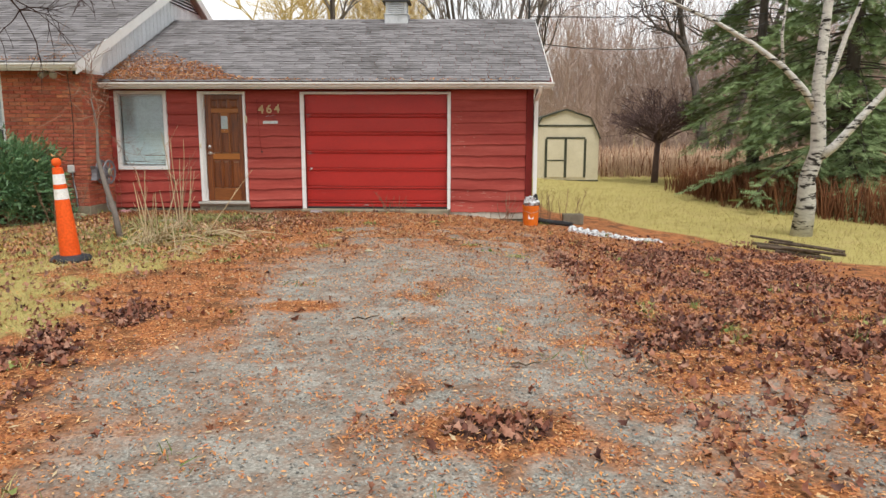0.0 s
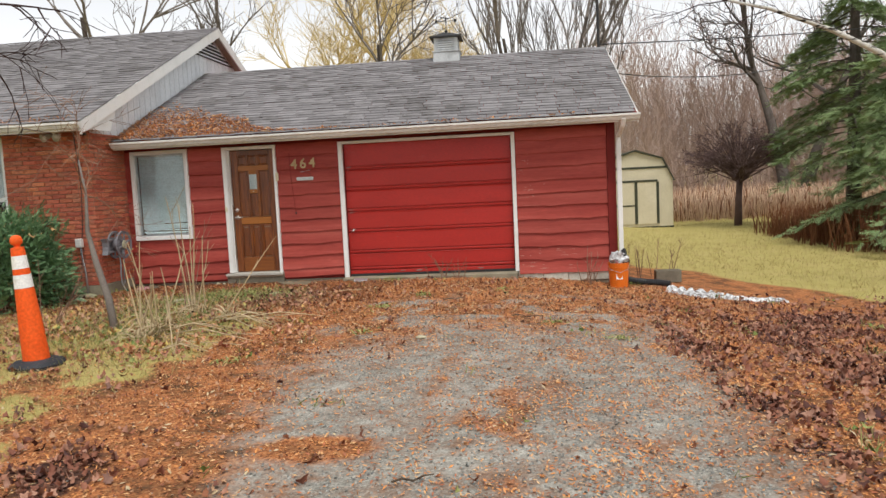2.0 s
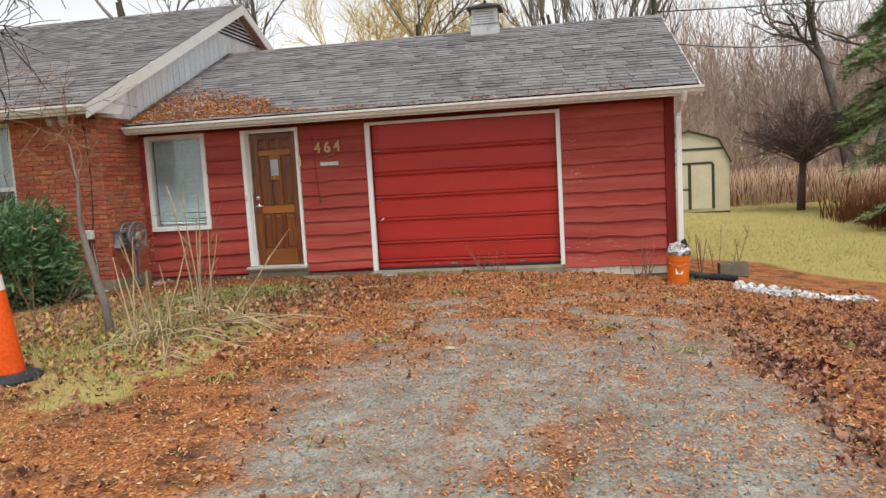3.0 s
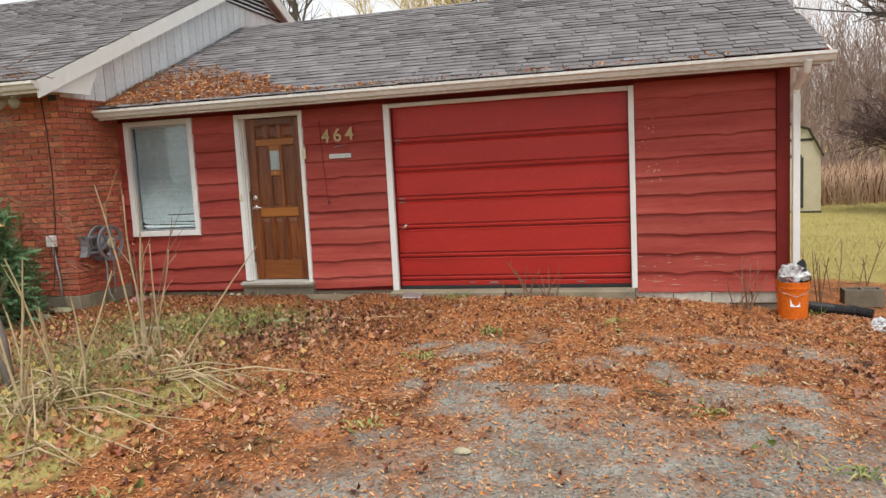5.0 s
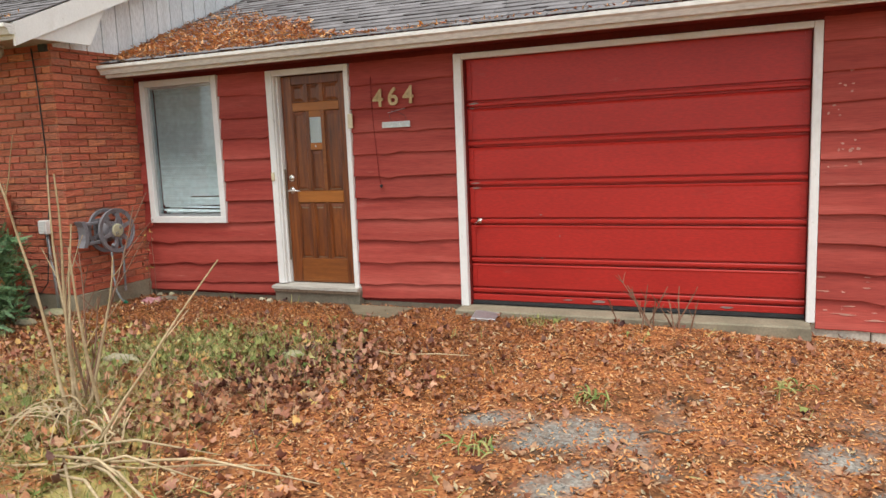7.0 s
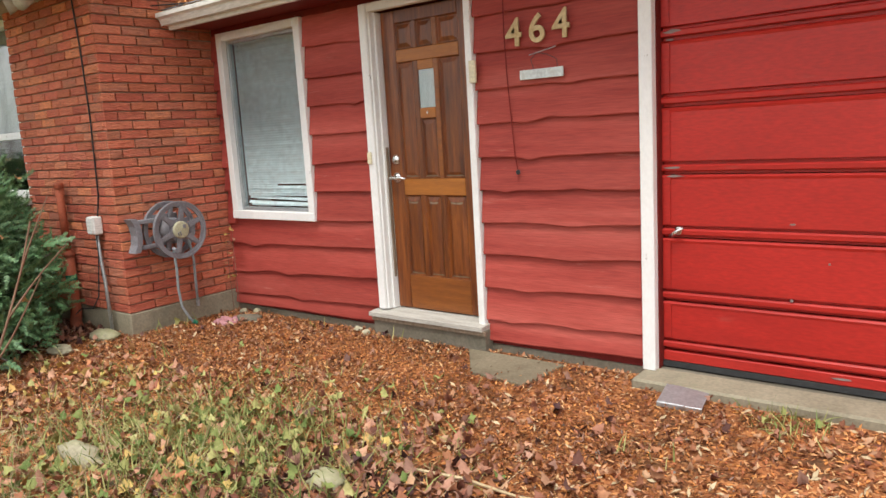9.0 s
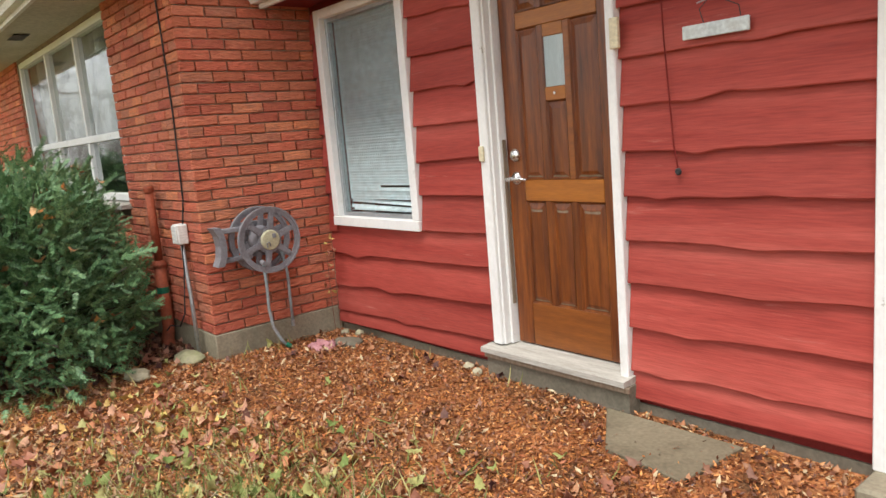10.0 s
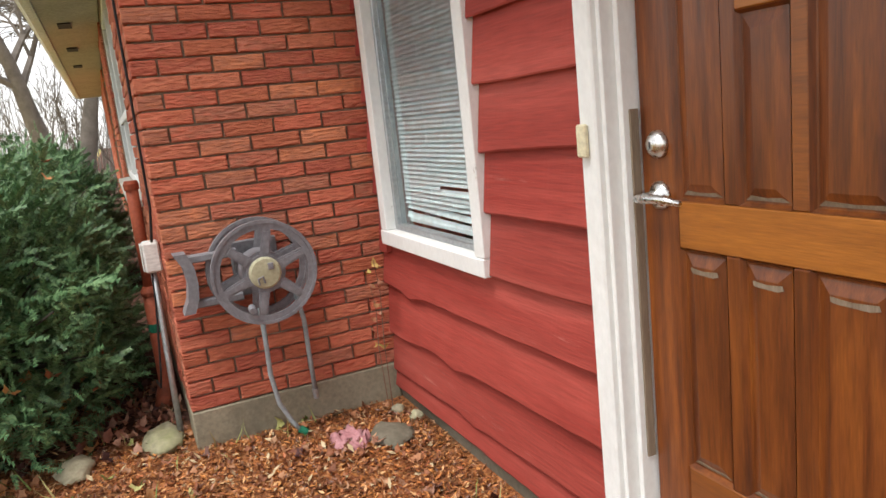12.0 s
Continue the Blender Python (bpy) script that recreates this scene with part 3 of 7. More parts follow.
def gutter(name, x0, x1, yb, zt, label):
    prof = [(yb, zt), (yb, zt - 0.085), (yb - 0.055, zt - 0.085), (yb - 0.075, zt - 0.045), (yb - 0.10, zt - 0.03), (yb - 0.10, zt), (yb - 0.09, zt), (yb - 0.09, zt - 0.02), (yb - 0.06, zt - 0.05), (yb - 0.05, zt - 0.075), (yb - 0.008, zt - 0.075), (yb - 0.008, zt)]
    t = thing(name, ((x0 + x1) / 2, yb, zt - 0.1), label, "gutter", kind="structure")
    part("trough", Geo().prism(prof, "x", x0, x1), GUTTER, t)
    for x in (x0, x1 - 0.003):
        part("end_cap", Geo().prism([prof[i] for i in (0, 1, 2, 3, 4, 5)], "x", x - 0.004 if x == x0 else x + 0.004, x + (-0.001 if x == x0 else 0.007)), GUTTER, t)
    return t


gut = gutter("gutter", XL + 0.03, XR + 0.03, EY - 0.008, EZ - 0.012, "white metal eave gutter with streaks of dirt")
spout = thing("downspout", (-0.13, FY - 0.05, 0.1), "white square metal downspout at the garage corner", "downspout")
g = Geo()
g.box(-0.155, -0.085, FY - 0.125, FY - 0.065, 0.06, 1.90, 0.006)
part("pipe", g, WHITE, spout)
part("elbow", Geo().tube([(-0.12, FY - 0.072, 1.89), (-0.118, FY - 0.10, 1.97), (-0.09, EY - 0.0, 2.10), (-0.085, EY - 0.06, 2.20)], 0.036, 8), WHITE, spout)
part("strap", Geo().box(-0.16, -0.08, FY - 0.104, FY - 0.03, 1.70, 1.725), WHITE, spout)
part("shoe", Geo().tube([(-0.12, FY - 0.072, 0.07), (-0.12, FY - 0.09, -0.02), (-0.11, FY - 0.14, -0.10)], 0.037, 8), WHITE, spout)


def shingle_mesh(w, seed):
    r = random.Random(seed)
    e = 0.004
    lift = r.uniform(0.006, 0.016)
    v = [(e, 0, 0.004 + lift), (w - e, 0, 0.004 + lift * 0.6), (w - e, 0.17, 0.001), (e, 0.17, 0.001),
         (e, 0.002, 0.010 + lift), (w - e, 0.002 + r.uniform(-.004, .004), 0.010 + lift * 0.6), (w - e, 0.17, 0.005), (e, 0.17, 0.005)]
    return Geo().add(v, [(3, 2, 1, 0), (4, 5, 6, 7), (0, 1, 5, 4), (1, 2, 6, 5), (2, 3, 7, 6), (3, 0, 4, 7)])


def shingles(parent, x0, x1, y0, z0, y1, z1, single, seed, cut=None):
    """Courses of tabs up a slope that rises with y; the first rows as pieces, the rest joined."""
    ang = math.atan2(z1 - z0, y1 - y0)
    run = math.hypot(y1 - y0, z1 - z0)
    rows = int(run / 0.137)
    r = random.Random(seed)
    kinds = [shingle_mesh(0.305, seed + i).mesh("shingle", SHINGLE) for i in range(6)]
    rest = Geo()
    count = 0
    for j in range(rows + 1):
        d = j * 0.137
        x = x0 - r.uniform(0, 0.3)
        while x < x1:
            a, b = max(x, x0), min(x + 0.305, x1)
            if b - a > 0.04:
                yy, zz = y0 + d * math.cos(ang), z0 + d * math.sin(ang)
                dz = r.uniform(-0.001, 0.003)
                if cut is None or cut(a, yy):
                    full = b - a > 0.30
                    if full and count < single:
                        piece("shingle", kinds[r.randrange(6)], parent, (a, yy, zz + dz), (math.degrees(ang) + r.uniform(-0.4, 0.2), 0, r.uniform(-0.4, 0.4)))
                        count += 1
                    else:
                        t = shingle_mesh(b - a, r.randrange(9999))
                        rest.add([tuple(pose(a, yy, zz + dz, math.degrees(ang), 0, 0) @ Vector(p)) for p in t.v], t.f)
            x += 0.305
    part("shingles", rest, SHINGLE, parent, kind="stuff")


g = Geo()
x = XL
while x < XR - 0.1:
    w = min(0.30, XR - x)
    g.add([(x, RY - 0.13, RZ - 0.04), (x + w + 0.02, RY - 0.13, RZ - 0.036), (x + w + 0.02, RY, RZ + 0.022), (x, RY, RZ + 0.016), (x, RY + 0.13, RZ - 0.04), (x + w + 0.02, RY + 0.13, RZ - 0.036)],
          [(0, 1, 2, 3), (3, 2, 5, 4)])
    x += w
part("ridge_cap", g, SHINGLE, roof, kind="stuff")

# ---- the brick house ----
HX, HY = -8.10, 13.33
house = thing("wall_brick", (-10, HY, -0.2), "orange-red textured brick wall of the main house", "wall", kind="structure")
BW = (-12.95, -9.52, 0.92, 2.40)      # the large front window
TOPZ = 2.44
FZ = 0.065
g = Geo()
g.box(BW[1], HX - 0.019, HY + 0.019, HY + 0.20, FZ, TOPZ)
g.box(HX - 0.20, HX - 0.019, HY + 0.20, 21.9, FZ, TOPZ + 0.0)
g.box(BW[0], BW[1], HY + 0.019, HY + 0.20, FZ, BW[2] - 0.05)
g.box(BW[0], BW[1], HY + 0.019, HY + 0.20, BW[3], TOPZ)
g.box(-14.9, BW[0], HY + 0.019, HY + 0.20, FZ, TOPZ)
g.box(-14.9, -14.7, HY + 0.20, 14.6, FZ, TOPZ)
g.box(-18.0, -14.7, 14.6, 14.8, FZ, TOPZ)
g.box(-18.0, -17.8, HY + 0.2, 14.6, FZ, TOPZ)
g.box(-24.0, -17.8, HY + 0.019, HY + 0.2, FZ, TOPZ)
g.box(-24.0, -23.8, HY + 0.2, 21.9, FZ, TOPZ)
g.box(-24.0, HX - 0.019, 21.9, 22.1, FZ, TOPZ)
part("mortar_bed", g, MORTAR, house)
g = Geo().box(-24.0, HX - 0.018, HY + 0.005, 22.0, -0.55, FZ - 0.001).box(HX - 0.3, HX + 0.006, HY - 0.004, FY - 0.01, -0.55, FZ, 0.006)
part("foundation_band", g, KERB, house)
CH, BL, BH = 0.0677, 0.204, 0.0585


def brick_geo(length, seed):
    """A brick lying along x with its face towards -y, the face a little uneven."""
    r = random.Random(seed)
    c = 0.004
    u = [r.uniform(-0.0025, 0.0025) for _ in range(4)]
    v = [(0, 0.03, 0), (length, 0.03, 0), (length, 0.03, BH), (0, 0.03, BH),
         (0, c, 0), (length, c, 0), (length, c, BH), (0, c, BH),
         (c, u[0], c), (length - c, u[1], c), (length - c, u[2], BH - c), (c, u[3], BH - c)]
    f = [(4, 5, 9, 8), (5, 6, 10, 9), (6, 7, 11, 10), (7, 4, 8, 11), (8, 9, 10, 11), (0, 1, 5, 4), (1, 2, 6, 5), (2, 3, 7, 6), (3, 0, 4, 7)]
    return Geo().add(v, f)


def brick_run(parent, along, x0, x1, face, z0, z1, first, seed, single):
    """along 'x': face towards -y at y=face; along 'y': face towards +x at x=face, running up y."""
    r = random.Random(seed)
    shared = {}
    rest = Geo()
    count = 0
    rows = int((z1 - z0) / CH + 0.01)
    for j in range(rows):
        a = x0
        k = 0
        while a < x1 - 0.02:
            w = BL
            if k == 0 and (j + first) % 2:
                w = 0.0965
            w = min(w, x1 - a)
            if x1 - (a + w) < 0.03:
                w = x1 - a
            key = (round(w, 3), r.randrange(4))
            z = z0 + 0.005 + j * CH + r.uniform(-0.0015, 0.0015)
            push = r.uniform(-0.002, 0.003)
            if key not in shared:
                shared[key] = brick_geo(key[0], hash(key) % 1000)
            if along == "x":
                m = pose(a, face + push, z, 0, 0, r.uniform(-0.3, 0.3))
            else:
                m = pose(face - push, a, z, 0, 0, 90 + r.uniform(-0.3, 0.3))
            if count < single:
                sk = (key, "m")
                if sk not in shared:
                    shared[sk] = shared[key].mesh("brick", BRICK)
                ob = new("brick", shared[sk])
                ob.parent = parent
                ob.matrix_basis = Matrix.Translation([-q for q in ORG[parent.name]]) @ m
                count += 1
            else:
                t = shared[key]
                rest.add([tuple(m @ Vector(p)) for p in t.v], t.f)
            a += w + 0.0105
            k += 1
    if rest.v:
        part("bricks", rest, BRICK, parent, kind="stuff")


# ---- main roof and gable ----
GX, OX = -8.10, -7.88          # gable face and the edge of the roof beyond it
HEY, HEZ, HRY, HRZ = 12.84, 2.52, 18.05, 4.90
SL = (HRZ - HEZ) / (HRY - HEY)
mroof = thing("roof_main", (-15, 17, 3), "grey shingle roof of the main house with a white boarded gable", "roof", kind="structure")
BEY = 2 * HRY - HEY
g = Geo().prism([(HEY, HEZ - 0.10), (HRY, HRZ - 0.10), (BEY, HEZ - 0.10), (BEY, HEZ), (HRY, HRZ - 0.006), (HEY, HEZ - 0.006)], "x", -24.6, OX - 0.03)
part("deck", g, SOFFIT, mroof)


def rake(y0, y1, z0, z1):
    """A white board along the sloping edge of the roof."""
    return Geo().prism([(y0, z0 - 0.19), (y1, z1 - 0.19), (y1, z1 + 0.004), (y0, z0 + 0.004)], "x", OX - 0.028, OX)


part("rake_board", rake(HEY - 0.02, HRY, HEZ, HRZ), WHITE, mroof)
part("rake_board", rake(BEY, HRY + 0.001, HEZ, HRZ), WHITE, mroof)
g = Geo().prism([(HEY - 0.01, HEZ - 0.10), (13.9, HEZ - 0.10 + SL * (13.9 - HEY)), (13.62, 2.425), (HEY - 0.01, 2.415)], "x", OX - 0.05, OX - 0.03)
part("gable_return", g, WHITE, mroof)
y = 13.36
while y < 20.6:
    w = 0.195
    t0 = HEZ - 0.1 + SL * (min(y, 2 * HRY - y) - HEY)
    t1 = HEZ - 0.1 + SL * (min(y + w, 2 * HRY - y - w) - HEY)
    g = Geo().prism([(y, 2.40), (y + w - 0.012, 2.40), (y + w - 0.012, min(t1, t0 + 0.2)), (y, min(t0, t1 + 0.2))], "x", GX - 0.03, GX + 0.004)
    part("gable_board", g, CLAD, mroof)
    y += w
g = Geo().prism([(13.3, 2.36), (20.8, 2.36), (20.8, HEZ - 0.12 + SL * (2 * HRY - 20.8 - HEY)), (HRY, HRZ - 0.12), (13.3, HEZ - 0.12 + SL * (13.3 - HEY))], "x", GX - 0.12, GX - 0.032)
part("gable_sheathing", g, UNLITDARK, mroof)
vent = part("louvre", Geo().prism([(16.9, 4.25), (19.2, 4.25), (HRY, HRZ - 0.22)], "x", GX + 0.006, GX + 0.012), DARKMETAL, mroof, "dark triangular louvre with white slats")
z = 4.26
while z < HRZ - 0.28:
    half = (HRZ - 0.24 - z) / SL
    part("slat", Geo().add([(GX + 0.012, HRY - half, z + 0.05), (GX + 0.012, HRY + half, z + 0.05), (GX + 0.055, HRY + half, z + 0.012), (GX + 0.055, HRY - half, z + 0.012),
                            (GX + 0.012, HRY - half, z + 0.043), (GX + 0.012, HRY + half, z + 0.043), (GX + 0.055, HRY + half, z), (GX + 0.055, HRY - half, z)],
                           [(0, 3, 2, 1), (4, 5, 6, 7), (3, 7, 6, 2), (0, 4, 7, 3), (1, 2, 6, 5)]), CLAD, vent)
    z += 0.072
g = Geo().prism([(HEY + 0.02, HEZ - 0.08), (HEY + 0.04, HEZ - 0.11), (13.34, 2.44), (13.34, 2.425), (HEY + 0.02, 2.405)], "x", -24.5, OX - 0.052)
part("soffit", g, SOFFIT, mroof)
for x in (-9.3, -11.2, -13.1, -15.0, -17.0):
    part("soffit_vent", Geo().box(x, x + 0.32, 12.98, 13.10, 2.398, 2.404), DARKMETAL, mroof)
part("fascia", Geo().box(-24.6, OX - 0.03, HEY - 0.012, HEY + 0.016, HEZ - 0.13, HEZ - 0.008), GUTTER, mroof)
gutter("gutter_main", -24.6, OX + 0.0, HEY - 0.014, HEZ - 0.012, "white metal eave gutter of the main house")

# ---- front door ----
door = thing("door_1", (-5.95, 14.34, 0.08), "varnished brown wooden panel door with a small glass light and chrome lever", "door", kind="structure")
DY = 14.345
part("slab", Geo().box(-6.312, -5.572, DY + 0.014, DY + 0.045, 0.085, 2.065), DOORWOOD, door)
for x0, x1 in ((-6.312, -6.20), (-5.685, -5.572)):
    part("stile", Geo().box(x0, x1, DY, DY + 0.0138, 0.085, 2.065, 0.003), DOORWOOD, door)
for z0, z1, m in ((0.085, 0.315, DOORBASE), (0.865, 0.975, DOORRAIL), (1.735, 1.815, DOORRAIL), (1.985, 2.065, DOORWOOD)):
    part("rail", Geo().box(-6.198, -5.687, DY + 0.0005, DY + 0.0138, z0, z1, 0.003), m, door)
cols = ((-6.20, -6.060), (-6.022, -5.892), (-5.854, -5.685))
for z0, z1 in ((0.316, 0.864), (0.976, 1.734), (1.816, 1.984)):
    for x0, x1 in ((-6.060, -6.022), (-5.892, -5.854)):
        part("mullion", Geo().box(x0, x1, DY + 0.001, DY + 0.0138, z0, z1, 0.003), DOORBASE if z0 > 0.9 and x0 > -6 else DOORWOOD, door)
    for i, (x0, x1) in enumerate(cols):
        zz0, zz1 = z0, z1
        if i == 1 and 0.9 < z0 < 1.5:
            zz1 = 1.365
            part("rail", Geo().box(-6.021, -5.893, DY + 0.001, DY + 0.0138, 1.366, 1.432, 0.003), DOORRAIL, door)
            part("rail", Geo().box(-6.021, -5.893, DY + 0.001, DY + 0.0138, 1.675, 1.7345, 0.003), DOORRAIL, door)
            light = part("glass", Geo().box(-6.020, -5.894, DY + 0.009, DY + 0.0135, 1.433, 1.674), GLASS, door, "small frosted glass light")
            part("curtain", Geo().box(-6.020, -5.894, DY + 0.0136, DY + 0.0139, 1.433, 1.674), CURTAIN, door)
        g = Geo()
        steps = ((0.0, 0.002), (0.007, 0.0132), (0.012, 0.0134), (0.036, 0.005), (0.039, 0.0042))
        for d, y in steps:
            g.v += [(x0 + d, DY + y, zz0 + d), (x1 - d, DY + y, zz0 + d), (x1 - d, DY + y, zz1 - d), (x0 + d, DY + y, zz1 - d)]
        for q in range(len(steps) - 1):
            g.f += [(q * 4 + a, q * 4 + (a + 1) % 4, q * 4 + 4 + (a + 1) % 4, q * 4 + 4 + a) for a in range(4)]
        g.f.append(tuple(len(steps) * 4 - 4 + a for a in range(4)))
        panel = part("panel", g, DOORWOOD, door)
        if z0 < 1.8:
            bare = Geo().prism([(x0 + 0.012, zz0 + 0.0125), (x1 - 0.012, zz0 + 0.0125), (x1 - 0.030, zz0 + 0.022), ((x0 + x1) / 2, zz0 + 0.019), (x0 + 0.027, zz0 + 0.023)], "y", 0, 0.0012)
            bare.v = [(p[0], DY + 0.0119 - (p[2] - zz0 - 0.0125) * 0.35 + p[1], p[2]) for p in bare.v]
            part("bare_edge", bare, GREYWOOD, panel, "bare greyed wood where the varnish has gone")
        if z0 < 0.9:
            w = x1 - x0
            worn = Geo().prism([(x0 + 0.24 * w, zz1 - 0.052), (x0 + 0.30 * w, zz1 - 0.055), (x0 + 0.70 * w, zz1 - 0.057), (x1 - 0.18 * w, zz1 - 0.052), (x1 - 0.20 * w, zz1 - 0.042), (x0 + 0.5 * w, zz1 - 0.046), (x0 + 0.23 * w, zz1 - 0.042)], "y", DY + 0.0036, DY + 0.0041)
            part("bare_patch", worn, GREYWOOD, panel, "bare greyed wood where the varnish has gone")
bolt = part("deadbolt", Geo().lathe([(0.033, 0), (0.033, -0.006), (0.028, -0.014), (0.020, -0.022), (0.008, -0.026)], (-6.252, DY, 1.105), 20, "y"), CHROME, door, "round chrome deadbolt", True)
part("keyway", Geo().box(-6.254, -6.250, DY - 0.0275, DY - 0.024, 1.097, 1.113), DARKMETAL, bolt)
lever = part("door_handle", Geo().lathe([(0.034, 0), (0.034, -0.006), (0.026, -0.014), (0.013, -0.02), (0.012, -0.048), (0.008, -0.052)], (-6.252, DY, 0.985), 20, "y"), CHROME, door, "chrome lever handle", True)
part("lever", Geo().tube([(-6.285, DY - 0.045, 0.980), (-6.252, DY - 0.050, 0.984), (-6.198, DY - 0.050, 0.985), (-6.145, DY - 0.042, 0.978)], [0.010, 0.012, 0.010, 0.007], 10), CHROME, lever, smooth=True)
part("peephole", Geo().lathe([(0.008, 0), (0.008, -0.004), (0.004, -0.005)], (-5.957, DY + 0.0005, 1.40), 12, "y"), CHROME, door)
frame_d = thing("door_frame", (-5.95, FY, 0.0), "flaking white painted door casing with a weathered sill", "door frame", kind="structure")
part("casing", Geo().box(-6.418, -6.352, 14.245, FY + 0.002, 0.078, 2.125, 0.005), WHITE, frame_d)
part("casing", Geo().box(-5.568, -5.521, 14.245, FY + 0.002, 0.03, 2.125, 0.005), WHITE, frame_d)
part("head", Geo().box(-6.351, -5.569, 14.25, FY + 0.002, 2.07, 2.125, 0.004), WHITE, frame_d)
part("jamb", Geo().box(-6.3515, -6.337, 14.262, 14.40, 0.078, 2.069, 0.003).box(-6.3365, -6.320, 14.30, 14.40, 0.078, 2.069, 0.003), WHITE, frame_d)
part("jamb", Geo().box(-5.5685, -5.5665, 14.27, 14.40, 0.078, 2.069), WHITE, frame_d)
part("splintered_strip", Geo().box(-6.3195, -6.3135, 14.318, 14.343, 0.30, 1.19, 0.001), GREYWOOD, frame_d, "bare grey wood strip beside the lock")
part("sill", Geo().prism([(14.185, 0.035), (14.185, 0.062), (14.40, 0.080), (14.40, 0.035)], "x", -6.465, -5.505), SILL, frame_d)
part("riser", Geo().box(-6.45, -5.50, 14.215, FY + 0.0, -0.20, 0.033, 0.004), CONC, frame_d)
part("kick_strip", Geo().box(-6.45, -5.49, 14.196, 14.214, 0.005, 0.033, 0.003), GREYWOOD, frame_d, "dark drip strip under the sill")

# ---- garage door ----
gdoor = thing("garage_door", (-3.08, 14.36, -0.03), "red painted ribbed sectional garage door, closed", "garage door", kind="structure")
edges = [2.085, 1.660, 1.328, 0.984, 0.650, 0.308, 0.036]
GY = 14.355
for i in range(6):
    zt, zb = edges[i] - 0.002, edges[i + 1] + 0.002
    prof = [(GY + 0.006, zt), (GY - 0.004, zt - 0.010), (GY, zt - 0.024), (GY - 0.002, zb + 0.068), (GY + 0.004, zb + 0.064), (GY + 0.026, zb + 0.063), (GY + 0.026, zb + 0.051), (GY + 0.002, zb + 0.049), (GY - 0.006, zb + 0.041), (GY - 0.005, zb + 0.020), (GY + 0.002, zb + 0.015), (GY + 0.028, zb + 0.014), (GY + 0.028, zb), (GY + 0.040, zb), (GY + 0.040, zt)]
    part("section", Geo().prism(prof, "x", -4.415, -1.755), REDPANEL, gdoor)
    for x in (-4.405, -1.80):
        part("end_stile", Geo().box(x, x + 0.035, GY - 0.009, GY - 0.0045, zb + 0.072, zt - 0.012), REDPANEL, gdoor)
part("bottom_rail", Geo().box(-4.415, -1.755, GY - 0.006, GY + 0.035, -0.02, 0.034, 0.004), REDPANEL, gdoor)
part("rubber_seal", Geo().box(-4.415, -1.755, GY - 0.01, GY + 0.03, -0.052, -0.021), DARKMETAL, gdoor)
lock = part("lock_plate", Geo().lathe([(0.022, 0), (0.022, -0.004), (0.014, -0.008), (0.010, -0.03)], (-4.33, GY, 0.69), 14, "y"), CHROME, gdoor)
part("handle", Geo().tube([(-4.365, GY - 0.035, 0.665), (-4.33, GY - 0.04, 0.69), (-4.295, GY - 0.035, 0.712)], [0.008, 0.011, 0.008], 8), CHROME, lock, smooth=True)
CHIP = mat("bare_grey_metal", [(0.20, 0.16, 0.15), (0.32, 0.25, 0.23)], 12, 0.6, 0.2, 60, metal=0.2)
rc = random.Random(23)
for x, z, w, h in ((-4.36, 1.70, 0.05, 0.010), (-4.37, 1.662, 0.03, 0.006), (-4.36, 1.02, 0.05, 0.007), (-4.35, 0.975, 0.045, 0.008), (-3.78, 0.74, 0.016, 0.006), (-3.78, 0.37, 0.010, 0.009), (-3.55, 0.012, 0.05, 0.008), (-3.30, 0.010, 0.06, 0.012), (-3.62, 0.56, 0.006, 0.006), (-2.3, 0.008, 0.05, 0.009)):
    pts = []
    for q in range(8):
        a, u = 6.283 * q / 8, rc.uniform(0.55, 1.15)
        pts.append((x + w * math.cos(a) * u, z + h * math.sin(a) * u))
    part("chip", Geo().prism(pts, "y", GY - 0.0085, GY + 0.004), CHIP, gdoor, "scuff of bare grey metal")
frame_g = thing("garage_frame", (-3.08, FY, 0), "white painted trim round the garage door", "door frame", kind="structure")
part("casing", Geo().box(-4.492, -4.421, 14.245, FY + 0.002, -0.058, 2.118, 0.005), WHITE, frame_g)
part("casing", Geo().box(-1.75, -1.69, 14.245, FY + 0.002, -0.058, 2.118, 0.005), WHITE, frame_g)
part("head", Geo().box(-4.42, -1.751, 14.25, FY + 0.002, 2.072, 2.118, 0.004), WHITE, frame_g)
part("stop", Geo().box(-4.4205, -4.4165, FY + 0.003, 14.44, -0.05, 2.07), DARKRED, frame_g)

# ---- window of the garage wing ----
win = thing("window_1", (-7.5, FY, 0.68), "white framed window with a drawn white slatted blind, lower slats bent", "window", kind="structure")
for x0, x1 in ((-7.992, -7.925), (-7.075, -7.008)):
    part("window_frame", Geo().box(x0, x1, 14.250, FY + 0.01, 0.738, 2.135, 0.004), WHITE, win)
part("window_sill", Geo().box(-7.992, -7.008, 14.245, FY + 0.01, 0.672, 0.737, 0.004), WHITE, win)
part("head", Geo().box(-7.924, -7.076, 14.252, FY + 0.01, 2.075, 2.135, 0.004), WHITE, win)
for x0, x1, z0, z1 in ((-7.924, -7.90, 0.738, 2.074), (-7.10, -7.076, 0.738, 2.074), (-7.899, -7.101, 0.738, 0.762), (-7.899, -7.101, 2.05, 2.074)):
    part("sash", Geo().box(x0, x1, 14.295, 14.345, z0, z1, 0.003), GALV, win)
pane = part("pane", Geo().box(-7.899, -7.101, 14.318, 14.322, 0.763, 2.049), GLASS, win)
pane.visible_shadow = False
blind = thing("window_blind", (-7.5, 14.38, 0.78), "white slatted window blind with bent lower slats behind the glass", "blind")
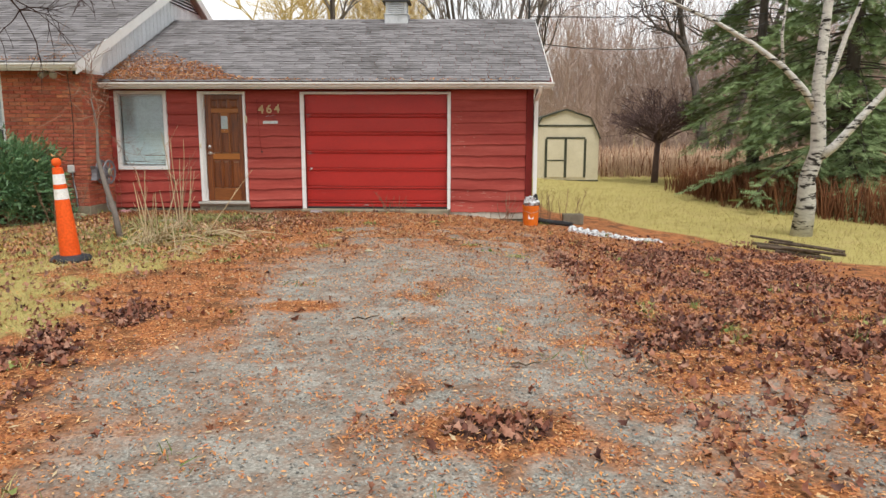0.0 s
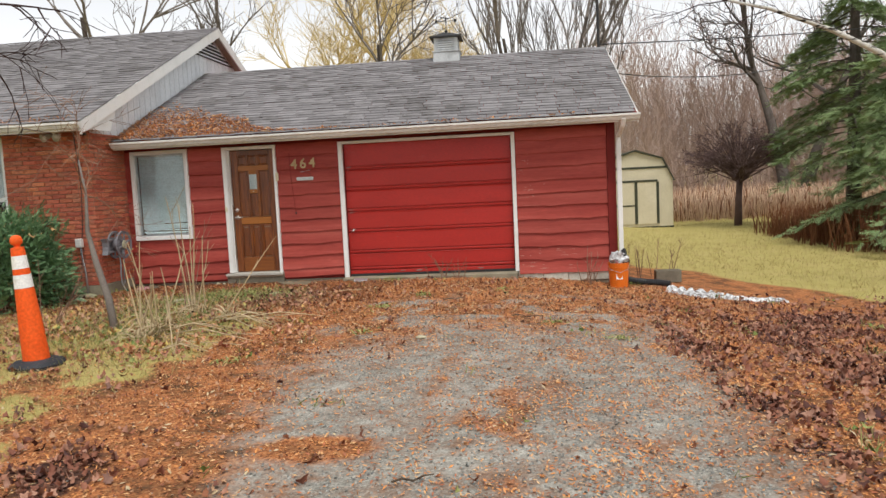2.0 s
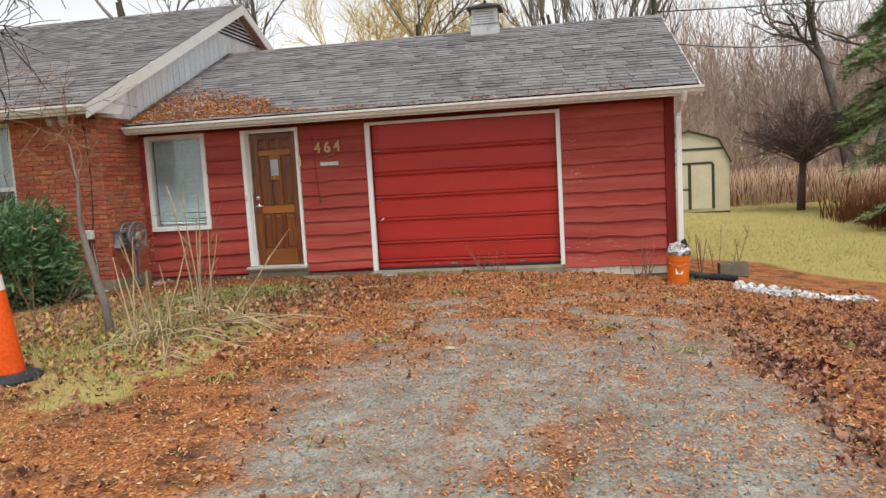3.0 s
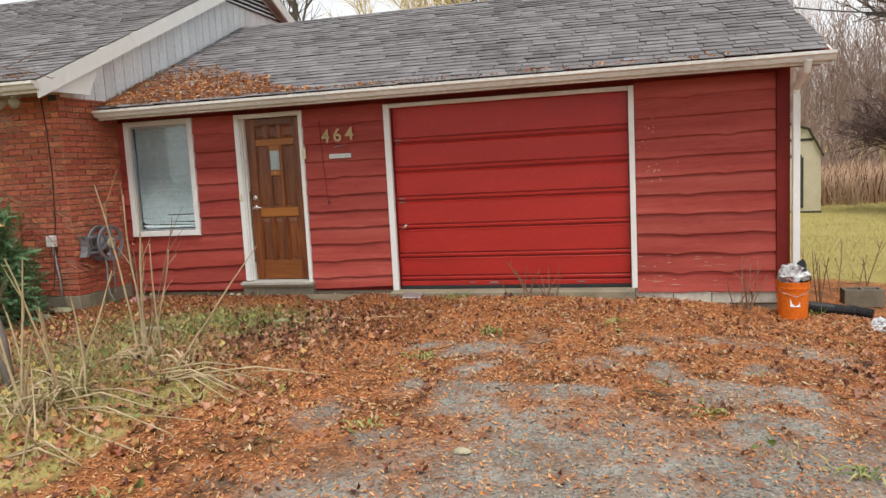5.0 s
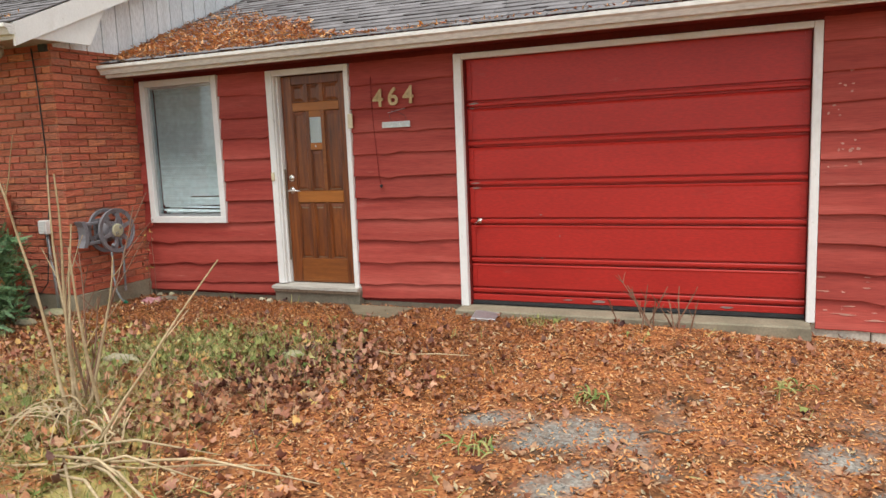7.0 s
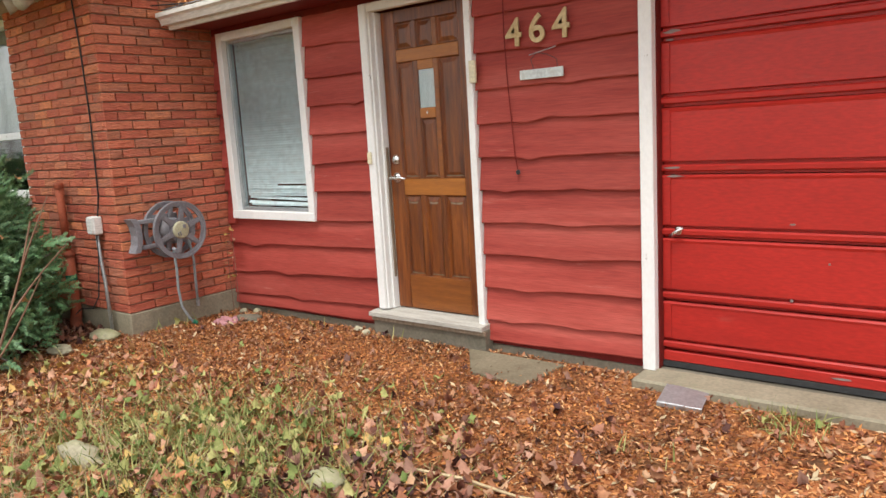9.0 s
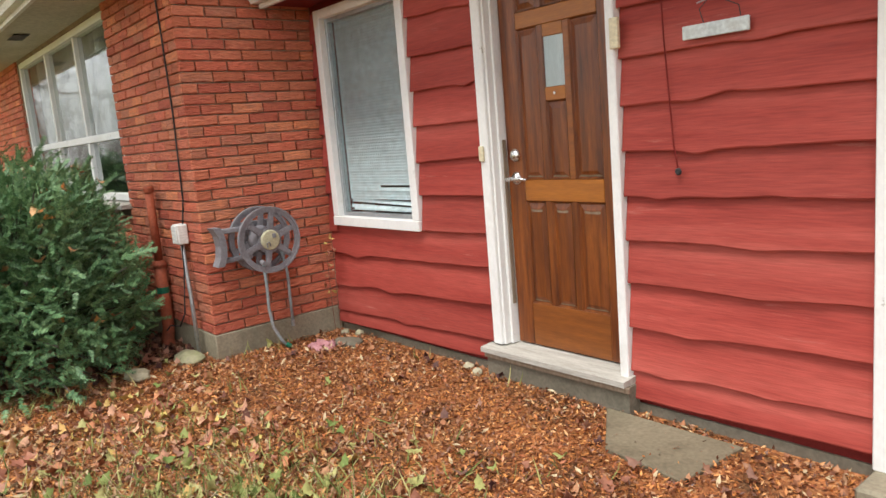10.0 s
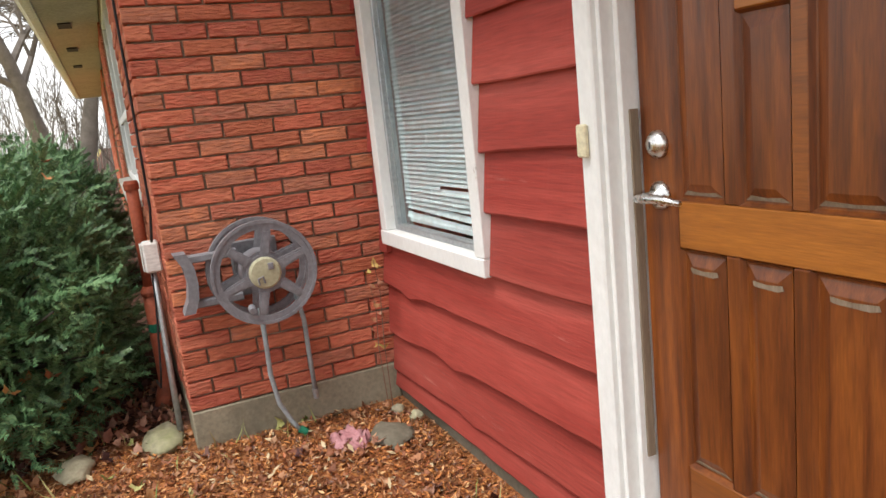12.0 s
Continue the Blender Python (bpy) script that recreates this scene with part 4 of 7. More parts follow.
slat = Geo().add([(-0.395, -0.006, -0.011), (0.395, -0.006, -0.011), (0.395, 0.001, -0.001), (-0.395, 0.001, -0.001), (0.395, 0.004, 0.011), (-0.395, 0.004, 0.011)], [(0, 1, 2, 3), (3, 2, 4, 5)])
slat.add([(p[0], p[1] + 0.0006, p[2] - 0.0012) for p in slat.v[:6]], [(3, 2, 1, 0), (5, 4, 2, 3)])
sme = slat.mesh("slat", BLIND)
rb = random.Random(5)
short = Geo().add([(p[0] if p[0] < 0 else -0.02, p[1], p[2]) for p in slat.v], slat.f).mesh("slat", BLIND)
for i in range(66):
    z = 2.035 - i * 0.0189
    low = i > 62
    tilt = rb.uniform(-2, 2) + (rb.uniform(-2, 14) if low else 0)
    if i == 64:
        continue
    if i == 58:
        piece("slat", short, blind, (-7.5, 14.353, z), (tilt, rb.uniform(-0.6, 0.6), 0))
        continue
    if 54 < i < 63:
        tilt += rb.uniform(-10, 12)
    piece("slat", sme, blind, (-7.5 + (rb.uniform(-0.01, 0.02) if low else 0), 14.353, z - (0.01 if low else 0)), (tilt, rb.uniform(-1.4, 1.6) if low else rb.uniform(-0.12, 0.12), 0))
part("bottom_bar", Geo().box(-7.86, -7.16, 14.346, 14.362, 0.772, 0.790, 0.003), BLIND, blind)
part("head_rail", Geo().box(-7.895, -7.105, 14.346, 14.38, 2.045, 2.075, 0.003), BLIND, blind)
part("side_curtain", Geo().add([(-7.89 + 0.0, 14.43, 0.74), (-7.80, 14.45, 0.74), (-7.72, 14.43, 0.74), (-7.72, 14.43, 2.06), (-7.80, 14.45, 2.06), (-7.89, 14.43, 2.06)], [(0, 1, 4, 5), (1, 2, 3, 4)]), CURTAIN, blind)

# ---- large window of the main house ----
win2 = thing("window_2", (-11.2, HY, 0.9), "wide white framed house window with pale curtains", "window", kind="structure")
x0, x1, z0, z1 = BW
for a, b in ((x0, x0 + 0.06), (x1 - 0.06, x1)):
    part("window_frame", Geo().box(a + 0.002, b - 0.002, HY + 0.03, HY + 0.12, z0 + 0.002, z1 - 0.002, 0.004), WHITE, win2)
part("window_frame", Geo().box(x0 + 0.06, x1 - 0.06, HY + 0.03, HY + 0.12, z1 - 0.06, z1 - 0.002, 0.004), WHITE, win2)
part("window_frame", Geo().box(x0 + 0.06, x1 - 0.06, HY + 0.03, HY + 0.12, z0 + 0.002, z0 + 0.06, 0.004), WHITE, win2)
part("transom", Geo().box(x0 + 0.062, x1 - 0.062, HY + 0.035, HY + 0.115, 1.42, 1.48, 0.004), WHITE, win2)
for x in (-10.58, -11.70):
    part("mullion", Geo().box(x - 0.028, x + 0.028, HY + 0.034, HY + 0.114, z0 + 0.062, 1.418, 0.004), WHITE, win2)
    part("mullion", Geo().box(x - 0.022, x + 0.022, HY + 0.034, HY + 0.114, 1.482, z1 - 0.062, 0.004), WHITE, win2)
for a, b in ((x0 + 0.06, -11.73), (-11.67, -10.61), (-10.55, x1 - 0.06)):
    for c, d in ((z0 + 0.062, 1.418), (1.482, z1 - 0.062)):
        p = part("pane", Geo().box(a + 0.004, b - 0.004, HY + 0.07, HY + 0.074, c, d), GLASS, win2)
        p.visible_shadow = False
part("window_sill", Geo().prism([(HY - 0.075, z0 - 0.05), (HY - 0.075, z0 - 0.02), (HY + 0.12, z0 + 0.002), (HY + 0.12, z0 - 0.05)], "x", x0 - 0.03, x1 + 0.04), SILL, win2)
cur = Geo()
n = 150
v, f = [], []
for i in range(n + 1):
    x = x0 + 0.05 + (x1 - x0 - 0.1) * i / n
    y = HY + 0.20 + 0.022 * math.sin(i * 0.9) + 0.012 * math.sin(i * 0.37)
    v += [(x, y, 1.46), (x, y, z1 - 0.02), (x, y + 0.004, z1 - 0.02), (x, y + 0.004, 1.46)]
for i in range(n):
    for k in range(4):
        a, b = i * 4 + k, i * 4 + (k + 1) % 4
        f.append((a, b, b + 4, a + 4))
cur.add(v, f)
solid("curtain", cur, CURTAIN, "pale pleated curtain hung behind the wide window", "curtain", smooth=True)
solid("wall_room", Geo().box(x0 - 0.3, x1 + 0.3, 15.2, 15.25, 0.0, 2.45).box(x0 - 0.3, x0 - 0.25, HY + 0.21, 15.2, 0.0, 2.45).box(x1 + 0.25, x1 + 0.3, HY + 0.21, 15.2, 0.0, 2.45).box(x0 - 0.25, x1 + 0.25, HY + 0.21, 15.2, 0.0, 0.05).box(x0 - 0.25, x1 + 0.25, HY + 0.21, 15.2, 2.42, 2.45), UNLITDARK, "room behind the wide window, near-black to look unlit", "wall", kind="structure")

# ---- things fixed to the walls ----
BRASS = mat("aged_brass", [(0.36, 0.25, 0.12), (0.52, 0.40, 0.23)], 9, 0.5, 0.1, 60, metal=0.35)
CREAM = mat("cream_plastic", [(0.62, 0.56, 0.38), (0.70, 0.64, 0.46)], 8, 0.5, 0.05)
PALE = mat("pale_plate", [(0.50, 0.56, 0.55), (0.62, 0.66, 0.64)], 9, 0.5, 0.1, 60, dirt=((0.34, 0.34, 0.30), 9, 0.5, 0.8))
PLASTIC = mat("grey_plastic", [(0.17, 0.165, 0.18), (0.25, 0.245, 0.26)], 5, 0.4, 0.08, 60, wear=((0.22, 0.22, 0.23), 9, 0.62, 0.8))
HUBC = mat("hub_plastic", [(0.36, 0.34, 0.22), (0.44, 0.42, 0.29)], 8, 0.5, 0.05)
HOSE = mat("grey_hose", [(0.24, 0.28, 0.29), (0.33, 0.36, 0.37)], 9, 0.55, 0.1, 60)
GREEN = mat("green_fitting", [(0.015, 0.13, 0.075), (0.03, 0.19, 0.11)], 9, 0.4, 0.05)
RUST = mat("red_painted_pipe", [(0.26, 0.062, 0.030), (0.36, 0.095, 0.05)], 6, 0.6, 0.2, 60, dirt=((0.16, 0.05, 0.03), 5, 0.5, 0.75))
CONE = mat("orange_cone", [(0.72, 0.085, 0.012), (0.82, 0.12, 0.02)], 3, 0.5, 0.1, 40, dirt=((0.40, 0.07, 0.03), 4, 0.58, 0.85))
REFL = mat("white_band", [(0.72, 0.72, 0.70), (0.82, 0.82, 0.80)], 6, 0.4, 0.05, 60, dirt=((0.45, 0.42, 0.36), 6, 0.56, 0.8))
RUBBER = mat("black_rubber", [(0.028, 0.029, 0.033), (0.055, 0.057, 0.064)], 6, 0.75, 0.3, 60, dirt=((0.13, 0.11, 0.09), 5, 0.52, 0.8))
BUCKET = mat("orange_bucket", [(0.62, 0.13, 0.012), (0.72, 0.17, 0.02)], 4, 0.45, 0.05, 50)
STONE = mat("pale_stone", [(0.28, 0.25, 0.17), (0.44, 0.40, 0.28)], 7, 0.9, 0.6, 50, vary=0.15, dirt=((0.24, 0.26, 0.11), 3, 0.5, 0.75))
CLOTH = mat("white_cloth", [(0.55, 0.57, 0.59), (0.74, 0.75, 0.75)], 7, 0.85, 0.4, 40, dirt=((0.16, 0.14, 0.13), 12, 0.44, 0.6))
PINK = mat("pink_rag", [(0.32, 0.13, 0.14), (0.45, 0.24, 0.25)], 9, 0.9, 0.3, 90)
BLACKPL = mat("black_plastic", [(0.02, 0.02, 0.022), (0.035, 0.035, 0.036)], 6, 0.4, 0.1)
SHEDW = mat("cream_shed_board", [(0.56, 0.50, 0.36), (0.66, 0.60, 0.45)], 1.5, 0.7, 0.1, 30, vary=0.04)
SHEDT = mat("dark_shed_trim", [(0.045, 0.050, 0.035), (0.07, 0.072, 0.05)], 4, 0.7, 0.1)
LOG = mat("rotting_log", [(0.06, 0.042, 0.03), (0.16, 0.12, 0.085)], 9, 0.95, 0.6, 50, vary=0.2, dirt=((0.10, 0.11, 0.06), 4, 0.55, 0.8))
CUPW = mat("cupola_paint", [(0.42, 0.44, 0.46), (0.58, 0.60, 0.61)], 6, 0.65, 0.2, 50, dirt=((0.26, 0.26, 0.26), 4, 0.5, 0.8))

nums = thing("house_number", (-5.07, FY - 0.03, 1.80), "brass house number 464 on the red boards", "house number")
for i, ch in enumerate("464"):
    cu = bpy.data.curves.new("digit", "FONT")
    cu.body, cu.size, cu.extrude, cu.bevel_depth, cu.offset = ch, 0.215, 0.004, 0.0015, 0.002
    tmp = bpy.data.objects.new("digit_shape", cu)
    me = bpy.data.meshes.new_from_object(tmp)
    bpy.data.objects.remove(tmp)
    me.materials.append(BRASS)
    me.name = "digit"
    ob = new("digit", me)
    ob.parent = nums
    ob.matrix_basis = pose(-0.205 + i * 0.150, -0.026, -0.075 + 0.006 * i, 90, 0, 0)
sign = thing("wall_plaque", (-5.05, FY - 0.034, 1.55), "small pale blank plaque hung on a wire from a nail", "plaque")
part("plate", Geo().box(-5.19, -4.915, FY - 0.062, FY - 0.051, 1.532, 1.585, 0.003), PALE, sign)
part("hanger", Geo().tube([(-5.10, FY - 0.056, 1.588), (-5.12, FY - 0.05, 1.64), (-5.08, FY - 0.05, 1.675), (-5.02, FY - 0.05, 1.66), (-4.96, FY - 0.05, 1.63), (-4.95, FY - 0.056, 1.588)], 0.002, 5), DARKMETAL, sign)
part("nail", Geo().tube([(-5.13, FY - 0.05, 1.665), (-4.96, FY - 0.05, 1.695)], 0.003, 5), GALV, sign)
bell = thing("door_bell", (-5.515, 14.23, 1.55), "yellowed plastic door chime box on the casing", "door bell")
part("cover", Geo().box(-5.530, -5.485, 14.222, 14.244, 1.545, 1.675, 0.004), CREAM, bell)
st = thing("strike_cover", (-6.42, 14.23, 1.12), "yellowed plastic switch cover on the door casing", "cover")
part("cover", Geo().box(-6.412, -6.378, 14.228, 14.244, 1.085, 1.165, 0.004), CREAM, st)
wire = thing("bell_wire", (-5.26, FY - 0.03, 1.02), "dark thin wire hanging on the red boards with a small knob", "wire")
part("lead", Geo().tube([(-5.29, FY - 0.048, 1.99), (-5.29, FY - 0.05, 1.80), (-5.28, FY - 0.05, 1.55), (-5.262, FY - 0.05, 1.30), (-5.25, FY - 0.05, 1.12), (-5.235, FY - 0.045, 1.02)], 0.0035, 5), DARKRED, wire)
part("knob", Geo().lathe([(0.012, 0), (0.016, -0.006), (0.011, -0.014)], (-5.235, FY - 0.040, 1.015), 12, "y"), DARKMETAL, wire)

# hose reel on the brick return
HCX, HCY, HCZ = HX + 0.16, 13.69, 0.66
reel = thing("hose_reel", (HX + 0.01, HCY, 0.45), "dark grey plastic hose reel with a pale hub, mounted on brick", "hose reel")


def open_ring(x, r0, r1, t, n=44):
    v, f = [], []
    for k in range(n):
        a = 2 * math.pi * k / n
        for r, xx in ((r0, x), (r1, x), (r1, x + t), (r0, x + t)):
            v.append((xx, HCY + r * math.cos(a), HCZ + r * math.sin(a)))
    for k in range(n):
        for j in range(4):
            a, b = k * 4 + j, k * 4 + (j + 1) % 4
            c, d = ((k + 1) % n) * 4 + (j + 1) % 4, ((k + 1) % n) * 4 + j
            f.append((a, d, c, b))
    return Geo().add(v, f)


for nm, x in (("front_flange", HX + 0.205), ("back_flange", HX + 0.06)):
    fl = part(nm, open_ring(x, 0.180, 0.212, 0.012), PLASTIC, reel, smooth=False)
    part("rim", open_ring(x - 0.006, 0.204, 0.217, 0.024), PLASTIC, fl)
    part("hub_plate", open_ring(x, 0.0, 0.075, 0.011), PLASTIC, fl)
    for k in range(6):
        a = radians(60 * k + 20)
        ca, sa = math.cos(a), math.sin(a)
        g = Geo()
        v = []
        for r, w in ((0.070, 0.023), (0.185, 0.017)):
            for s in (-1, 1):
                for xx in (x + 0.001, x + 0.010):
                    v.append((xx, HCY + r * ca - s * w * sa, HCZ + r * sa + s * w * ca))
        g.add(v, [(0, 2, 3, 1), (4, 5, 7, 6), (1, 3, 7, 5), (0, 4, 6, 2), (2, 6, 7, 3), (0, 1, 5, 4)])
        part("spoke", g, PLASTIC, fl)
        v = []
        for r, w in ((0.080, 0.014), (0.17, 0.009)):
            for s in (-1, 1):
                for xx in (x + 0.011, x + 0.015):
                    v.append((xx, HCY + r * ca - s * w * sa, HCZ + r * sa + s * w * ca))
        part("rib", Geo().add(v, [(0, 2, 3, 1), (4, 5, 7, 6), (1, 3, 7, 5), (0, 4, 6, 2), (2, 6, 7, 3), (0, 1, 5, 4)]), PLASTIC, fl)
part("drum", open_ring(HX + 0.073, 0.075, 0.088, 0.131), PLASTIC, reel)
hub = part("hub", Geo().lathe([(0.066, 0), (0.066, 0.008), (0.058, 0.015), (0.02, 0.017), (0.002, 0.017)], (HX + 0.216, HCY, HCZ), 28, "x"), HUBC, reel, "pale olive hub disc")
part("notch", Geo().box(HX + 0.228, HX + 0.240, HCY + 0.012, HCY + 0.034, HCZ + 0.012, HCZ + 0.040, 0.002), PLASTIC, hub)
part("notch", Geo().tube([(HX + 0.234, HCY - 0.030, HCZ - 0.045), (HX + 0.236, HCY - 0.034, HCZ - 0.018), (HX + 0.236, HCY - 0.014, HCZ - 0.012), (HX + 0.234, HCY - 0.008, HCZ - 0.04)], 0.004, 6), PLASTIC, hub)
part("crank_knob", Geo().tube([(HX + 0.216, HCY - 0.075, HCZ - 0.135), (HX + 0.26, HCY - 0.078, HCZ - 0.14)], [0.016, 0.013], 12), PLASTIC, reel)
part("wall_plate", Geo().box(HX + 0.006, HX + 0.03, HCY - 0.10, HCY + 0.10, HCZ - 0.12, HCZ + 0.12, 0.006), PLASTIC, reel)
for dz in (0.085, -0.105):
    part("bracket", Geo().box(HX + 0.055, HX + 0.105, HCY - 0.285, HCY - 0.08, HCZ + dz - 0.016, HCZ + dz + 0.016, 0.005), PLASTIC, reel)
prof = [(HCY - 0.335, HCZ + 0.115), (HCY - 0.305, HCZ + 0.06), (HCY - 0.295, HCZ - 0.01), (HCY - 0.305, HCZ - 0.08), (HCY - 0.33, HCZ - 0.135), (HCY - 0.285, HCZ - 0.135), (HCY - 0.262, HCZ - 0.08), (HCY - 0.255, HCZ - 0.01), (HCY - 0.262, HCZ + 0.06), (HCY - 0.285, HCZ + 0.115)]
part("guide", Geo().prism(prof, "x", HX + 0.03, HX + 0.125), PLASTIC, reel, "curved grey plastic hose guide")
part("hose_tail", Geo().tube([(HX + 0.14, HCY - 0.03, HCZ - 0.16), (HX + 0.15, HCY - 0.03, 0.36), (HX + 0.14, HCY - 0.03, 0.20), (HX + 0.13, HCY - 0.01, 0.06), (HX + 0.14, HCY + 0.035, -0.04), (HX + 0.15, HCY + 0.06, -0.075)], 0.0105, 10), HOSE, reel, smooth=True)
part("coupling", Geo().tube([(HX + 0.15, HCY + 0.058, -0.07), (HX + 0.16, HCY + 0.085, -0.092)], [0.018, 0.016], 10), GREEN, reel, "green hose coupling")
part("hose_tail", Geo().tube([(HX + 0.10, HCY + 0.13, HCZ - 0.10), (HX + 0.10, HCY + 0.155, 0.40), (HX + 0.085, HCY + 0.16, 0.22), (HX + 0.075, HCY + 0.165, 0.06)], 0.0105, 10), HOSE, reel, smooth=True)
part("nozzle", Geo().tube([(HX + 0.075, HCY + 0.165, 0.065), (HX + 0.073, HCY + 0.166, 0.02)], [0.014, 0.012], 10), GALV, reel)

jb = thing("junction_box", (-8.36, HY - 0.05, 0.66), "weathered white outdoor electrical box with peeling paint", "junction box")
part("box", Geo().box(-8.425, -8.325, HY - 0.075, HY - 0.004, 0.665, 0.80, 0.008), GUTTER, jb)
part("lid", Geo().box(-8.418, -8.332, HY - 0.083, HY - 0.076, 0.672, 0.793, 0.003), GUTTER, jb)
part("conduit", Geo().tube([(-8.355, HY - 0.045, 0.664), (-8.345, HY - 0.045, 0.50), (-8.31, HY - 0.05, 0.30), (-8.29, HY - 0.055, -0.14)], 0.0135, 10), GALV, jb, "grey conduit into the ground", True)
part("cable", Geo().tube([(-8.335, HY - 0.03, 0.80), (-8.32, HY - 0.012, 0.95), (-8.29, HY - 0.010, 1.5), (-8.30, HY - 0.010, 2.0), (-8.33, HY - 0.012, 2.40)], 0.006, 6), BLACKPL, jb, "black cable up the brick")
part("cable", Geo().tube([(-8.345, HY - 0.05, 0.66), (-8.34, HY - 0.06, 0.5), (-8.36, HY - 0.09, 0.2), (-8.45, HY - 0.10, 0.10), (-8.62, HY - 0.11, 0.08), (-8.75, HY - 0.10, 0.02)], 0.005, 6), BLACKPL, jb)
dp = thing("drain_pipe", (-8.86, HY - 0.06, -0.15), "red-brown painted drain pipe with a green band", "pipe")
part("upper_pipe", Geo().tube([(-8.83, HY - 0.06, 1.03), (-8.83, HY - 0.06, 0.50)], 0.030, 14), RUST, dp, smooth=True)
part("cap", Geo().lathe([(0.036, 0), (0.038, 0.03), (0.03, 0.045)], (-8.83, HY - 0.06, 1.01), 14), RUST, dp)
part("collar", Geo().lathe([(0.046, 0), (0.05, 0.02), (0.036, 0.05)], (-8.83, HY - 0.06, 0.47), 14), RUST, dp)
part("lower_pipe", Geo().tube([(-8.83, HY - 0.06, 0.48), (-8.83, HY - 0.06, 0.02), (-8.82, HY - 0.08, -0.06), (-8.74, HY - 0.10, -0.10)], [0.042, 0.042, 0.046, 0.046], 14), RUST, dp, smooth=True)
part("band", Geo().lathe([(0.0435, 0), (0.0435, 0.045)], (-8.83, HY - 0.06, 0.28), 14), GREEN, dp, "green plastic band")
fl2 = thing("flood_light", (-8.45, 13.12, 2.30), "pair of round white flood lamps under the soffit", "lamp")
part("base", Geo().lathe([(0.05, 0), (0.05, -0.02), (0.03, -0.035)], (-8.47, 13.10, 2.412), 14), WHITE, fl2)
for dx in (-0.11, 0.06):
    part("lamp_head", Geo().tube([(-8.47 + dx * 0.4, 13.10, 2.38), (-8.47 + dx, 13.06, 2.35), (-8.47 + dx * 1.3, 12.99, 2.32)], [0.022, 0.042, 0.062], 14), SOFFIT, fl2, smooth=True)

# ---- cupola, mast and cables ----
cup = thing("cupola", (-2.98, RY, 3.8), "small white louvred roof cupola with a dark cap", "cupola")
CX = -2.98
part("base", Geo().box(CX - 0.26, CX + 0.26, RY - 0.26, RY + 0.26, 3.70, 3.96, 0.008), CUPW, cup)
part("belt", Geo().box(CX - 0.275, CX + 0.275, RY - 0.275, RY + 0.275, 3.961, 3.985, 0.004), CUPW, cup)
part("body", Geo().box(CX - 0.235, CX + 0.235, RY - 0.235, RY + 0.235, 3.986, 4.235, 0.006), CUPW, cup)
for k in range(5):
    z = 4.01 + k * 0.042
    part("louvre", Geo().prism([(RY - 0.236, z + 0.03), (RY - 0.258, z + 0.002), (RY - 0.252, z), (RY - 0.236, z + 0.018)], "x", CX - 0.17, CX + 0.17), CUPW, cup)
g = Geo().add([(CX - 0.31, RY - 0.31, 4.236), (CX + 0.31, RY - 0.31, 4.236), (CX + 0.31, RY + 0.31, 4.236), (CX - 0.31, RY + 0.31, 4.236), (CX - 0.31, RY - 0.31, 4.262), (CX + 0.31, RY - 0.31, 4.262), (CX + 0.31, RY + 0.31, 4.262), (CX - 0.31, RY + 0.31, 4.262),
               (CX - 0.05, RY - 0.05, 4.37), (CX + 0.05, RY - 0.05, 4.37), (CX + 0.05, RY + 0.05, 4.37), (CX - 0.05, RY + 0.05, 4.37)],
              [(3, 2, 1, 0), (0, 1, 5, 4), (1, 2, 6, 5), (2, 3, 7, 6), (3, 0, 4, 7), (4, 5, 9, 8), (5, 6, 10, 9), (6, 7, 11, 10), (7, 4, 8, 11), (8, 9, 10, 11)])
part("cap", g, DARKMETAL, cup, "dark metal cap")
vane = thing("weather_vane", (CX, RY, 4.37), "thin dark iron weather vane on the cupola", "weather vane")
part("rod", Geo().tube([(CX, RY, 4.36), (CX, RY, 4.68)], 0.007, 6), DARKMETAL, vane)
part("ball", Geo().lathe([(0.004, -0.03), (0.028, -0.012), (0.03, 0.006), (0.018, 0.024), (0.004, 0.03)], (CX, RY, 4.40), 12), DARKMETAL, vane)
part("arm", Geo().tube([(CX - 0.19, RY, 4.60), (CX + 0.19, RY, 4.60)], 0.006, 6), DARKMETAL, vane)
part("arm", Geo().tube([(CX, RY - 0.19, 4.60), (CX, RY + 0.19, 4.60)], 0.006, 6), DARKMETAL, vane)
for x in (-0.19, 0.19):
    part("letter", Geo().box(CX + x - 0.022, CX + x + 0.022, RY - 0.003, RY + 0.003, 4.575, 4.632), DARKMETAL, vane)
part("arrow", Geo().tube([(CX - 0.1, RY - 0.06, 4.66), (CX + 0.1, RY + 0.06, 4.66)], [0.014, 0.004], 5), DARKMETAL, vane)
mast = thing("mast", (0.0, RY + 0.1, 3.8), "thin dark metal service mast at the ridge end", "mast")
part("pole", Geo().tube([(0.0, RY + 0.05, 3.74), (0.0, RY + 0.05, 5.6)], 0.026, 8), DARKMETAL, mast)
part("flashing", Geo().box(-0.16, 0.10, RY - 0.16, RY - 0.03, 3.815, 3.84), GALV, mast)
cab = thing("service_cable", (0.0, RY, 3.7), "dark overhead service cables sagging from the roof", "cable")


def sag(a, b, d, n=18):
    return [(a[0] + (b[0] - a[0]) * i / n, a[1] + (b[1] - a[1]) * i / n, a[2] + (b[2] - a[2]) * i / n - d * 4 * (i / n) * (1 - i / n)) for i in range(n + 1)]


